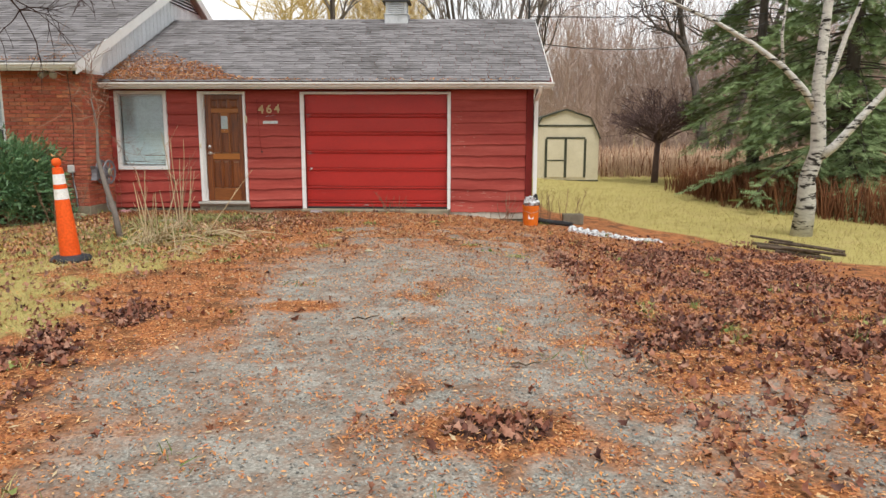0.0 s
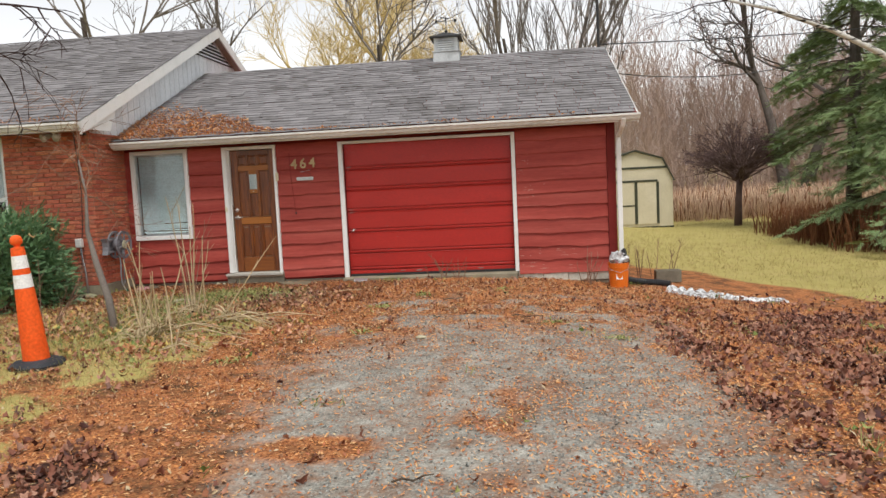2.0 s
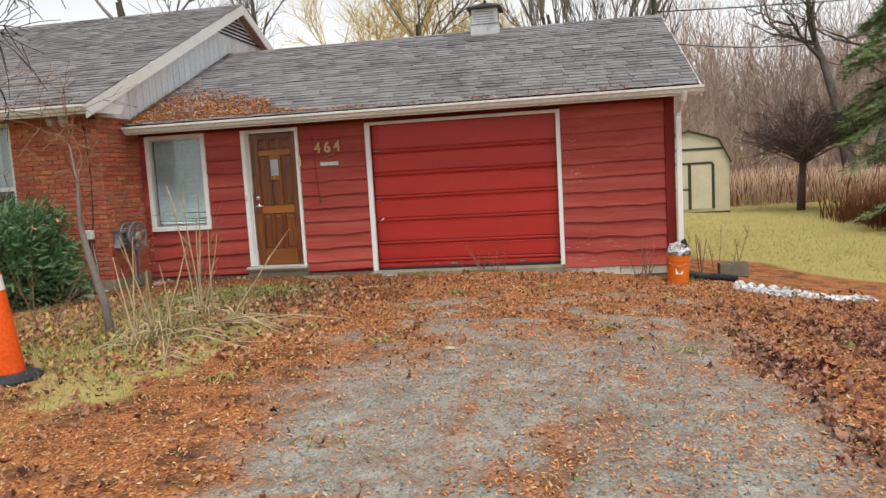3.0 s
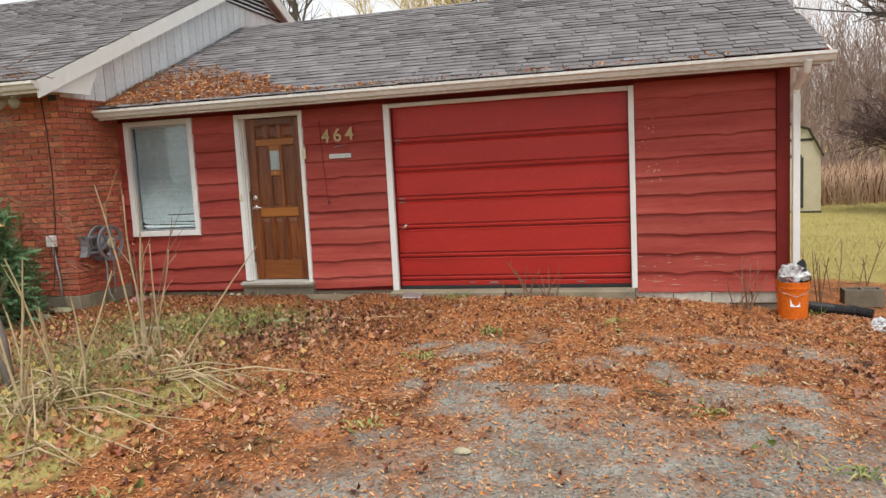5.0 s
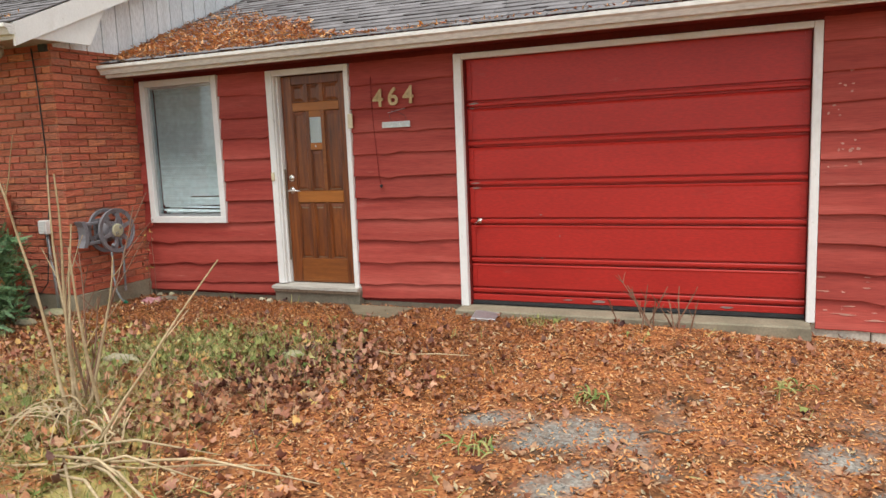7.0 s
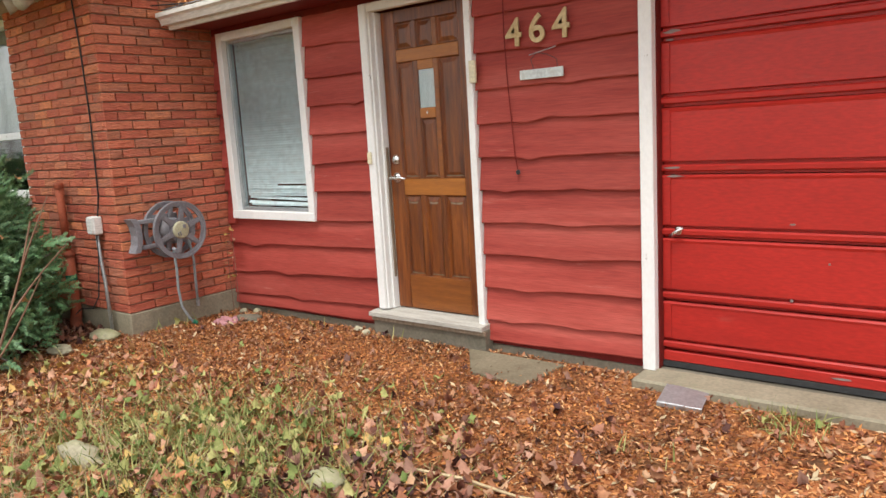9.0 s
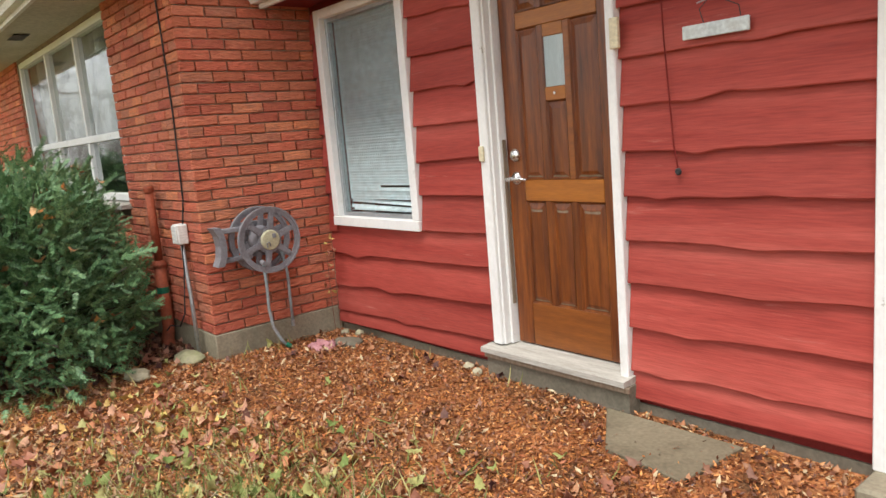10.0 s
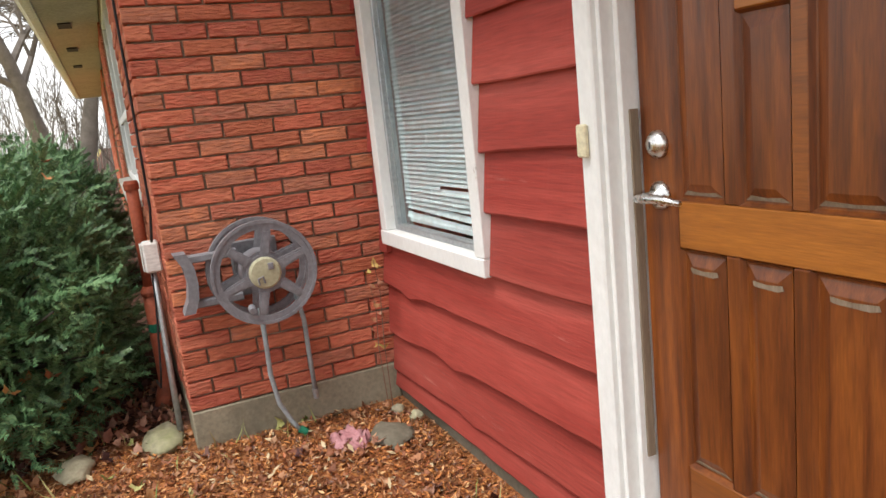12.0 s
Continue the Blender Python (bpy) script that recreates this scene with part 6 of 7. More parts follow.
bare_tree(-3.5, 47, 10, 0.2, 11, "yellow-twigged bare willow in the distance", depth=4, kids=6, stems=3, mat_t=WILLOW, mat_c=WILLOW, fine=0.008, spread=0.8)

# overhanging limbs of two near trees
over = thing("oak_tree", (-10.5, 5.2, gz(-10.5, 5.2)), "large bare tree with limbs reaching over the drive", "tree")
rng = random.Random(31)
tg, cg = Geo(), Geo()
q, e = limb(tg, (-10.5, 5.2, gz(-10.5, 5.2) - 0.1), (0.1, 0.05, 1), 7.5, 0.32, 0.18, rng, 0.08, 0, 9, 10)
for k, (to, i) in enumerate((((-5.6, 9.8, 4.9), 6), ((-4.6, 11.4, 5.6), 7), ((-6.9, 9.4, 4.6), 6), ((-7.2, 6.0, 8.5), 8))):
    d = Vector(to) - q[i]
    qq, ee = limb(cg, q[i], d + Vector((0, 0, 1.2)), d.length, 0.10, 0.02, rng, 0.16, -0.09, 9, 7)
    ramify(cg, qq[3:], ee[3:], 2.1, 0.035, 3, rng, 5, 0.85, -0.10, 0.55, 0.005, 0.3)
part("trunk", tg, BARK, over, smooth=True)
part("crown", cg, DTWIG, over)
over2 = thing("maple_tree", (11.0, 12.5, gz(11, 12.5)), "bare tree with a low dark limb reaching out", "tree")
tg, cg = Geo(), Geo()
q, e = limb(tg, (11.0, 12.5, gz(11, 12.5) - 0.1), (-0.05, 0, 1), 8, 0.3, 0.16, rng, 0.08, 0, 9, 10)
for to, i in (((4.0, 14.0, 4.25), 5), ((4.6, 13.0, 5.4), 6), ((5.4, 17, 6.5), 7)):
    d = Vector(to) - q[i]
    qq, ee = limb(cg, q[i], d, d.length, 0.09, 0.02, rng, 0.10, 0.0, 9, 7)
    ramify(cg, qq[4:], ee[4:], 1.7, 0.03, 3, rng, 5, 0.85, -0.02, 0.55, 0.005, 0.3)
part("trunk", tg, BARK, over2, smooth=True)
part("crown", cg, DTWIG, over2)

# birch
bir = thing("birch_tree", (5.38, 15.35, gz(5.38, 15.35)), "white-barked birch with black scars and forked limbs", "tree")
rng = random.Random(12)
b0 = gz(5.38, 15.35) - 0.08
tg, cg = Geo(), Geo()
trunk = [(5.36, 15.35, b0), (5.40, 15.3, 0.0), (5.33, 15.2, 0.5), (5.47, 15.15, 1.05), (5.38, 15.05, 1.7), (5.30, 15.0, 2.3), (5.33, 15.0, 3.0), (5.36, 15.0, 3.7), (5.45, 15.0, 4.8), (5.40, 15.1, 6.2)]
tg.tube(trunk, [0.215, 0.18, 0.155, 0.145, 0.132, 0.115, 0.095, 0.085, 0.065, 0.04], 14)
part("trunk", tg, BIRCH, bir, smooth=True)
for pts, r in (([(5.30, 15.05, 1.85), (5.04, 15, 2.2), (4.62, 15, 2.62), (3.98, 15, 3.07), (3.3, 15, 3.45), (2.36, 15, 3.85), (1.7, 14.9, 4.0)], 0.075),
               ([(5.42, 15.15, 0.85), (5.70, 15, 1.12), (6.2, 14.95, 1.75), (6.6, 14.9, 2.25), (7.3, 14.8, 3.3), (7.9, 14.7, 4.6)], 0.10),
               ([(5.33, 15.0, 2.1), (5.55, 15, 2.5), (5.75, 15.0, 3.2), (6.0, 15, 3.9), (6.3, 15, 4.9)], 0.07),
               ([(4.62, 15.0, 2.62), (4.55, 15, 3.2), (4.6, 15, 3.9), (4.5, 15, 4.6)], 0.035)):
    cg = Geo()
    n = len(pts)
    cg.tube(pts, [r * (1 - 0.75 * i / (n - 1)) for i in range(n)], 9)
    br = part("limb", cg, BIRCH, bir, smooth=True)
    tw = Geo()
    vs = [Vector(p) for p in pts]
    ramify(tw, vs[2:], [(vs[min(i + 1, n - 1)] - vs[i - 1]).normalized() for i in range(n)][2:], 1.5, 0.018, 3, rng, 4, 0.9, 0.0, 0.6, 0.004, 0.3)
    part("spray", tw, DTWIG, br)


# ---- many small pieces at once ----
def strew(name, pos, yaw, pitch, roll, size, tv, tf, material, label, category, top=True, parent=None):
    """Copies of a small template joined into one mesh of kind stuff. pos: (n, 3)."""
    pos = np.asarray(pos, dtype=np.float64)
    n, k = len(pos), len(tv)
    cy_, sy_ = np.cos(yaw), np.sin(yaw)
    cp, sp = np.cos(pitch), np.sin(pitch)
    cr, sr = np.cos(roll), np.sin(roll)
    tv = np.asarray(tv, dtype=np.float64)
    v = tv[None, :, :] * np.asarray(size)[:, None, None]
    x, y, z = v[..., 0], v[..., 1], v[..., 2]
    y, z = y * cr[:, None] - z * sr[:, None], y * sr[:, None] + z * cr[:, None]
    x, z = x * cp[:, None] - z * sp[:, None], x * sp[:, None] + z * cp[:, None]
    x, y = x * cy_[:, None] - y * sy_[:, None], x * sy_[:, None] + y * cy_[:, None]
    v = (np.stack([x, y, z], -1) + pos[:, None, :]).reshape(-1, 3)
    base = (np.arange(n) * k)[:, None]
    me = bpy.data.meshes.new(name)
    me.vertices.add(len(v))
    me.vertices.foreach_set("co", v.astype(np.float32).ravel())
    idx = np.concatenate([(base + np.array(f)[None, :]) for f in tf], axis=1).ravel()
    per = np.array([len(f) for f in tf])
    lens = np.tile(per, n)
    me.loops.add(len(idx))
    me.loops.foreach_set("vertex_index", idx.astype(np.int32))
    me.polygons.add(len(lens))
    me.polygons.foreach_set("loop_start", (np.cumsum(lens) - lens).astype(np.int32))
    me.materials.append(material)
    me.update(calc_edges=True)
    me.validate()
    ob = new(name, me)
    if parent is not None:
        ob.parent = parent
        ob.matrix_basis = Matrix.Translation([-c for c in ORG[parent.name]])
        return tagged(ob, kind="stuff")
    return tagged(ob, label, category, kind="stuff")


# narrow leaf folded along its rib; broad lobed leaf, curled; blade; needle spray; pebble
NARROW = ([(0, 0, 0), (0.45, 0.17, 0.06), (1, 0, 0.03), (0.45, -0.17, 0.06), (0.5, 0, 0.0)], [(0, 4, 1), (4, 2, 1), (0, 3, 4), (4, 3, 2)])
bl, bf = [(0, 0, 0)], []
for i in range(14):
    a = 2 * math.pi * i / 14
    r_ = (0.52 if i % 2 else 0.36) * (1.15 if abs(math.cos(a)) > 0.7 else 0.9)
    bl.append((r_ * math.cos(a), r_ * math.sin(a) * 0.85, 0.22 * math.cos(2 * a) * r_ * 2 + 0.22 * r_))
bf = [(0, i, i % 14 + 1) for i in range(1, 15)]
BLADE = ([(0, -0.035, 0), (0, 0.035, 0), (0.16, 0.022, 0.55), (0.16, -0.022, 0.55), (0.5, 0, 0.95)], [(0, 1, 2, 3), (3, 2, 4)])
THIN = ([(p[0], p[1] * 0.16, p[2]) for p in BLADE[0]], BLADE[1])
STONEV = ([(1, 0, 0), (0, 1, 0), (-1, 0, 0), (0, -1, 0), (0.1, 0.1, 0.7), (0, 0, -0.5)], [(0, 1, 4), (1, 2, 4), (2, 3, 4), (3, 0, 4)])
STALK = ([(0.02, 0, 0), (-0.01, 0.017, 0), (-0.01, -0.017, 0), (0.05, 0.0, 0.6), (0.033, 0.012, 0.6), (0.033, -0.012, 0.6), (0.14, 0.02, 1.0)], [(0, 1, 4, 3), (1, 2, 5, 4), (2, 0, 3, 5), (3, 4, 6), (4, 5, 6), (5, 3, 6)])


def sow(n, x0, x1, y0, y1, weight, seed):
    """Random places kept by a weight from 0 to 1."""
    r = np.random.RandomState(seed)
    out = []
    while len(out) < n:
        x, y = r.uniform(x0, x1), r.uniform(y0, y1)
        if r.rand() < weight(x, y):
            out.append((x, y))
    return out


def lay(pts, h, seed):
    r = np.random.RandomState(seed)
    return [(x, y, gz(x, y) + r.uniform(0.002, h)) for x, y in pts]


def free(x, y):
    """Off the building and the slabs."""
    if y > HY - 0.02 and x < HX + 0.02:
        return False
    return not (y > 14.27 and x < -0.15) and not (y > 14.06 and -4.49 < x < -1.72)


def on_slab(x, y):
    return 13.82 < y < 14.22 and -5.62 + 0.7 * max(0.0, 14.2 - y) < x < -4.97


def near(x, y):
    """Denser where the walk passes close."""
    return 0.5 + 0.5 * ss((y - 8) / 4) if x < -2 else 0.62 + 0.25 * ss((y - 2) / 4)


def w_orange(x, y):
    if not free(x, y):
        return 0
    a, o, d, g = zone(x, y)
    if x < -8.3:
        o *= 0.35
    s = 0.08 if on_slab(x, y) else 1
    clump = ss((noise.noise(Vector((x * 2.1, y * 1.6, 60))) + 0.6 * noise.noise(Vector((x * 6, y * 5, 61))) + 0.15) / 0.6)
    o *= 0.5 + 0.5 * ss((noise.noise(Vector((x * 1.4, y * 1.2, 70))) + 0.5 * noise.noise(Vector((x * 4, y * 3.4, 71))) + 0.35) / 0.5)
    return min(1, o * 0.95 + (0.20 + 0.55 * clump) * a + 0.22 * g + 0.03) * near(x, y) * s


def put(name, pts, h, size, tmpl, material, label, cat, seed, tilt=0.35, up=False):
    r = np.random.RandomState(seed)
    n = len(pts)
    strew(name, lay(pts, h, seed), r.uniform(0, 6.28, n), r.normal(0, tilt, n), r.normal(0, tilt, n) if not up else r.normal(0, 0.25, n), r.uniform(size[0], size[1], n), tmpl[0], tmpl[1], material, label, cat)


put("leaf_litter", sow(150000, -9.2, 2.2, 2.2, 14.3, w_orange, 1), 0.014, (0.016, 0.040), NARROW, LEAFO, "drifts of small narrow orange fallen leaves", "leaves", 1)


put("leaf_litter", sow(45000, -8.4, -3.6, 12.0, 14.3, w_orange, 12), 0.022, (0.014, 0.032), NARROW, LEAFD, "thick dark wet leaves before the door", "leaves", 12, 0.5)


def w_brown(x, y):
    if not free(x, y) or on_slab(x, y):
        return 0
    a, o, d, g = zone(x, y)
    return min(1, d * 0.95 + 0.022 * o + 0.0015 * a + 0.10 * g)


put("fallen_leaves", sow(15000, -9.2, 4.5, 2.5, 14.3, w_brown, 2), 0.04, (0.028, 0.075), (bl, bf), LEAFB, "curled dark brown and russet fallen leaves", "leaves", 2, 0.55)


def w_mixed(x, y):
    if not free(x, y) or on_slab(x, y):
        return 0
    a, o, d, g = zone(x, y)
    return min(1, 0.8 * o + 0.3 * d + 0.012 * a) * (0.35 + 0.65 * ss((y - 8) / 4)) * ss((noise.noise(Vector((x * 1.7, y * 1.7, 21))) + 0.45) / 0.5)


put("mixed_litter", sow(7500, -9.2, 1.5, 3.0, 14.3, w_mixed, 17), 0.024, (0.018, 0.05), (bl, bf), LEAFM, "broken dark and tan leaf scraps in the litter", "leaves", 17, 0.5)
put("pale_litter", sow(5000, -9.2, 1.5, 3.0, 14.3, w_mixed, 18), 0.022, (0.02, 0.06), NARROW, STRAW, "pale dry leaf slivers in the litter", "leaves", 18, 0.4)


def w_large(x, y):
    if not free(x, y) or not (-8.4 < x < -3.9 and 9.0 < y < 13.6):
        return 0
    return ss((noise.noise(Vector((x * 1.3, y * 1.3, 33))) + 0.35) / 0.5) * ss((13.3 - y) / 0.8) * (0.35 + 0.65 * ss((-4.6 - x) / 0.6))


put("broad_leaves", sow(1700, -8.4, -3.9, 9.0, 13.6, w_large, 27), 0.035, (0.035, 0.085), (bl, bf), LEAFT, "broad tan, pink and yellow fallen leaves", "leaves", 27, 0.45)


put("curled_leaves", sow(420, -6.0, -3.6, 10.3, 13.4, lambda x, y: 0.8 * math.exp(-((x + 4.75 - 0.30 * (y - 11.8)) ** 2 / 0.10 + (y - 11.8) ** 2 / 0.9)), 28), 0.04, (0.035, 0.075), (bl, bf), LEAFM, "curled wet brown leaves along the bed's edge", "leaves", 28, 0.6)


def w_grass(x, y):
    if not free(x, y):
        return 0
    return zone(x, y)[3]


put("lawn_grass", sow(42000, -11.5, -3.8, 2.5, 12.8, w_grass, 3), 0.004, (0.03, 0.085), BLADE, GRASS, "short matted yellowed lawn grass", "grass", 3, 0.55)
put("yard_grass", sow(38000, 0.2, 12, 11, 36, lambda x, y: w_grass(x, y) * (1 if y < 24 else 0.5), 4), 0.004, (0.05, 0.12), BLADE, GRASS, "rough yellow-green yard grass", "grass", 4, 0.5)
put("loose_gravel", sow(16000, -4.6, 2.5, 2.4, 13.6, lambda x, y: (zone(x, y)[0] * near(x, y) * 0.9 + 0.02) * (not on_slab(x, y)), 5), 0.004, (0.004, 0.012), STONEV, PEBBLE, "loose grey gravel on worn asphalt", "gravel", 5)


def w_weed(x, y):
    if not free(x, y):
        return 0
    return min(1, 0.9 * math.exp(-((x + 5.75) ** 2 / 0.6 + (y - 12.35) ** 2 / 0.30)) + 0.34 * math.exp(-((x + 5.9) ** 2 / 0.9 + (y - 10.5) ** 2 / 1.3)) + 0.05 * math.exp(-((x + 7) ** 2 / 2 + (y - 12.6) ** 2 / 0.3)) + 0.5 * math.exp(-((x + 3.7) ** 2 + (y - 13.95) ** 2) / 0.02)
               + (0.4 if noise.noise(Vector((x * 2.3, y * 2.3, 40))) > 0.50 else 0) * (0.5 if x > -0.5 else 0.2))


put("weeds", sow(9000, -9, 3.5, 3, 14.2, w_weed, 6), 0.01, (0.04, 0.12), BLADE, WEEDL, "low green weeds growing through the litter", "weeds", 6, 0.6)
put("weed_leaves", sow(900, -9, 3.5, 3, 14.2, w_weed, 16), 0.05, (0.04, 0.07), (bl, bf), WEEDL, "broad green weed leaves", "weeds", 16, 0.5)
put("dry_grass", sow(2600, -9, -4, 8.5, 13.6, lambda x, y: math.exp(-((x + 6.0) ** 2 / 1.5 + (y - 11.2) ** 2 / 0.9)) if free(x, y) else 0, 7), 0.02, (0.10, 0.26), THIN, STRAW, "dead straw-coloured grass stems", "grass", 7, 0.9)

# leaves on the roofs
r = np.random.RandomState(9)
pts = []
sl = (RZ - EZ) / (RY - EY)
while len(pts) < 8000:
    x, y = r.uniform(XL, -0.5), EY + abs(r.normal(0, 0.75))
    d = (x - XL)
    if y > RY - 0.3:
        continue
    if (y - EY) < 1.95 - 0.68 * d + 0.3 * noise.noise(Vector((x * 3, y * 3, 2))) or (y - EY) < 0.10 * max(0, 1 - d / 4.2) + 0.02:
        pts.append((x, y, EZ + (y - EY) * sl + r.uniform(0.012, 0.05)))
n = len(pts)
strew("roof_leaves", pts, r.uniform(0, 6.28, n), r.normal(0, 0.4, n), r.normal(0.4, 0.4, n), r.uniform(0.03, 0.07, n), NARROW[0], NARROW[1], LEAFO, "orange leaves drifted in the roof valley and gutter", "leaves")
pts = []
sl2 = SL
while len(pts) < 1500:
    x, y = r.uniform(-14, OX - 0.1), HEY + abs(r.normal(0, 0.12))
    if noise.noise(Vector((x * 1.1, 0, 3))) > -0.1:
        pts.append((x, y, HEZ + (y - HEY) * sl2 + r.uniform(0.012, 0.03)))
n = len(pts)
strew("roof_leaves", pts, r.uniform(0, 6.28, n), r.normal(0, 0.4, n), r.normal(0.4, 0.4, n), r.uniform(0.03, 0.06, n), NARROW[0], NARROW[1], LEAFO, "orange leaves along the main roof's eave", "leaves")

# reeds, brush and far woods
put("reed_bed", sow(13000, 4.2, 17, 15.5, 27, lambda x, y: ss((x - 5.7 + 0.48 * (y - 20.5) * (1 if y < 20.5 else 0.1) + 0.5 * noise.noise(Vector((x, y, 1)))) / 0.8) * ss((y - 15.8) / 1.0), 21), 0.01, (0.40, 1.15), STALK, REED, "bed of dead red-brown reeds", "reeds", 21, 0.13)
put("far_reeds", sow(8000, 3.6, 26, 33.5, 44, lambda x, y: 0.9, 22), 0.01, (0.6, 1.5), STALK, PINKREED, "far strip of pale dead reeds", "reeds", 22, 0.15)
put("far_reeds", sow(2500, 3.6, 26, 34, 44, lambda x, y: 0.9, 25), 0.01, (0.6, 1.6), STALK, REED, "far strip of russet dead reeds", "reeds", 25, 0.15)


def brush(name, n, x0, x1, y0, y1, h, seed, material, label):
    """A thicket of forking thin stems, higher here and there."""
    r = random.Random(seed)
    g = Geo()
    for _ in range(n):
        x, y = r.uniform(x0, x1), r.uniform(y0, y1)
        hh = h * (0.62 + 0.5 * noise.noise(Vector((x * 0.16, y * 0.1, seed))) + r.uniform(-0.1, 0.25))
        z = gz(x, y)
        q, e = limb(g, (x, y, z), (r.gauss(0, 0.12), r.gauss(0, 0.12), 1), hh, 0.028, 0.010, r, 0.16, 0.03, 6, 3)
        for i in range(2, 7):
            for _k in range(3):
                d = e[i] + Vector((r.gauss(0, 0.6), r.gauss(0, 0.6), r.uniform(0.0, 0.5)))
                limb(g, q[i], d, hh * r.uniform(0.10, 0.26), 0.013, 0.007, r, 0.25, 0.05, 2, 3)
    solid(name, g, material, label, "thicket", kind="stuff")


brush("thicket", 1750, 1.5, 38, 45, 62, 11.5, 3, BRUSH, "dense bare red-brown thicket closing the back of the yard")
brush("thicket", 500, 4, 30, 40, 45, 4.5, 5, BRUSH, "lower bare brush before the thicket")
brush("far_thicket", 800, 0, 60, 64, 84, 13, 13, HAZETWIG, "distant bare woods in haze-paled twig colour behind the thicket")
brush("far_thicket", 420, -45, 2, 52, 66, 8, 7, TWIG, "distant grey bare woods behind the house")
brush("far_thicket", 260, -50, -32, 0, 24, 5.5, 9, TWIG, "bare grey brush beyond the end of the house")
brush("far_thicket", 330, -75, -45, -5, 60, 8, 8, TWIG, "distant grey bare woods beyond the house")


def conifer(x, y, h, rad, seed, label, n_br=150, low=0.6):
    rng = random.Random(seed)
    z0 = gz(x, y) - 0.1
    t = thing("spruce_tree", (x, y, z0), label, "tree")
    part("trunk", Geo().tube([(x, y, z0), (x + 0.05, y, z0 + h * 0.5), (x, y, z0 + h)], [0.24, 0.15, 0.02], 10), BARK, t, smooth=True)
    cg = Geo()
    pos, yaw, pit = [], [], []
    for b in range(n_br):
        f = (b + rng.random()) / n_br
        z = z0 + low + (h - low) * f ** 1.15
        L = rad * (1 - f) ** 0.75 * rng.uniform(0.7, 1.1) + 0.25
        a = rng.uniform(0, 6.28)
        p = Vector((x, y, z))
        d = Vector((math.cos(a), math.sin(a), rng.uniform(-0.05, 0.15)))
        n = 7
        line = [p.copy()]
        for i in range(n):
            d = (d + Vector((rng.gauss(0, 0.06), rng.gauss(0, 0.06), -0.11 + 0.07 * (i > 4)))).normalized()
            p = p + d * (L / n)
            line.append(p.copy())
        cg.tube(line, [0.028 * (1 - 0.8 * i / n) for i in range(n + 1)], 4, cap=False)
        m = int(40 + L * 38)
        for _ in range(m):
            s = rng.uniform(0.18, 1.0)
            i = min(n - 1, int(s * n))
            q = line[i].lerp(line[i + 1], s * n - i)
            sa = a + rng.choice((-1, 1)) * rng.uniform(0.4, 1.2)
            off = rng.uniform(0, 0.42) * (0.35 + 0.65 * (1 - s)) * L * 0.5
            pos.append((q.x + math.cos(sa) * off, q.y + math.sin(sa) * off, q.z - off * 0.25 - rng.uniform(0, 0.06)))
            yaw.append(sa + rng.gauss(0, 0.3))
            pit.append(rng.uniform(-0.75, 0.15))
    part("bough", cg, BARK, t)
    tv, tf = [], []
    for i in range(7):
        u = i / 7
        for s in (-1, 1):
            k = len(tv)
            w = 0.34 * (1 - 0.6 * u)
            tv += [(u, 0.012 * s, 0), (u + 0.10, 0.0, 0.01), (u + 0.24, s * w, 0.03 - 0.06 * (i % 2))]
            tf.append((k, k + 1, k + 2))
    n = len(pos)
    rr = np.random.RandomState(seed)
    strew("needles", pos, np.array(yaw), np.array(pit), rr.normal(0, 0.4, n), rr.uniform(0.16, 0.34, n), tv, tf, NEEDLE, "", "", parent=t)


conifer(9.2, 21.5, 11, 4.4, 41, "large dark green spruce with drooping boughs", 170, 0.9)
conifer(13.0, 24.5, 13, 4.2, 42, "tall dark green spruce behind another", 130, 1.2)
conifer(9.0, 27.5, 12, 3.2, 43, "tall dark green spruce at the yard's edge", 110, 2.5)

# yew before the wide window
bush = thing("yew_bush", (-9.30, 12.34, gz(-9.30, 12.34)), "dense dark green yew bush with caught leaves", "bush")
rng = random.Random(51)
cg = Geo()
pos, yaw, pit = [], [], []
c0 = Vector((-9.24, 12.34, gz(-9.30, 12.34)))
for b in range(15000):
    a, u = rng.uniform(0, 6.28), rng.random()
    el = math.asin(min(1, u ** 0.8))
    k = 0.80 + 0.20 * rng.random() + 0.14 * noise.noise(Vector((math.cos(a) * 2, math.sin(a) * 2, el * 2.5))) + 0.16 * noise.noise(Vector((math.cos(a) * 5.5, math.sin(a) * 5.5, el * 6)))
    p = c0 + Vector((math.cos(a) * math.cos(el) ** 0.55 * 1.24 * k, math.sin(a) * math.cos(el) ** 0.55 * 0.86 * k, 0.04 + 1.34 * math.sin(el) ** 0.9 * k))
    if b < 260:
        cg.tube([c0 + Vector((rng.uniform(-0.1, 0.1), rng.uniform(-0.1, 0.1), 0)), c0.lerp(p, 0.5) + Vector((0, 0, 0.12)), p], [0.016, 0.009, 0.004], 4, cap=False)
    if rng.random() < 0.45:
        p = c0.lerp(p, rng.uniform(0.55, 0.95))
    if p.y > HY - 0.12:
        continue
    pos.append(tuple(p))
    yaw.append(a + rng.gauss(0, 0.9))
    pit.append(el * 0.6 + rng.gauss(0, 0.5))
part("stem", cg, BARK, bush)
tv, tf = [], []
for i in range(11):
    u = i / 11
    for s in (-1, 1):
        k = len(tv)
        w = 0.21 * (1 - 0.45 * u)
        tv += [(u, 0.014 * s, 0), (u + 0.095, 0.0, 0.0), (u + 0.14, s * w, 0.04 * (i % 3 - 1) + 0.02)]
        tf.append((k, k + 1, k + 2))
n = len(pos)
rr = np.random.RandomState(5)
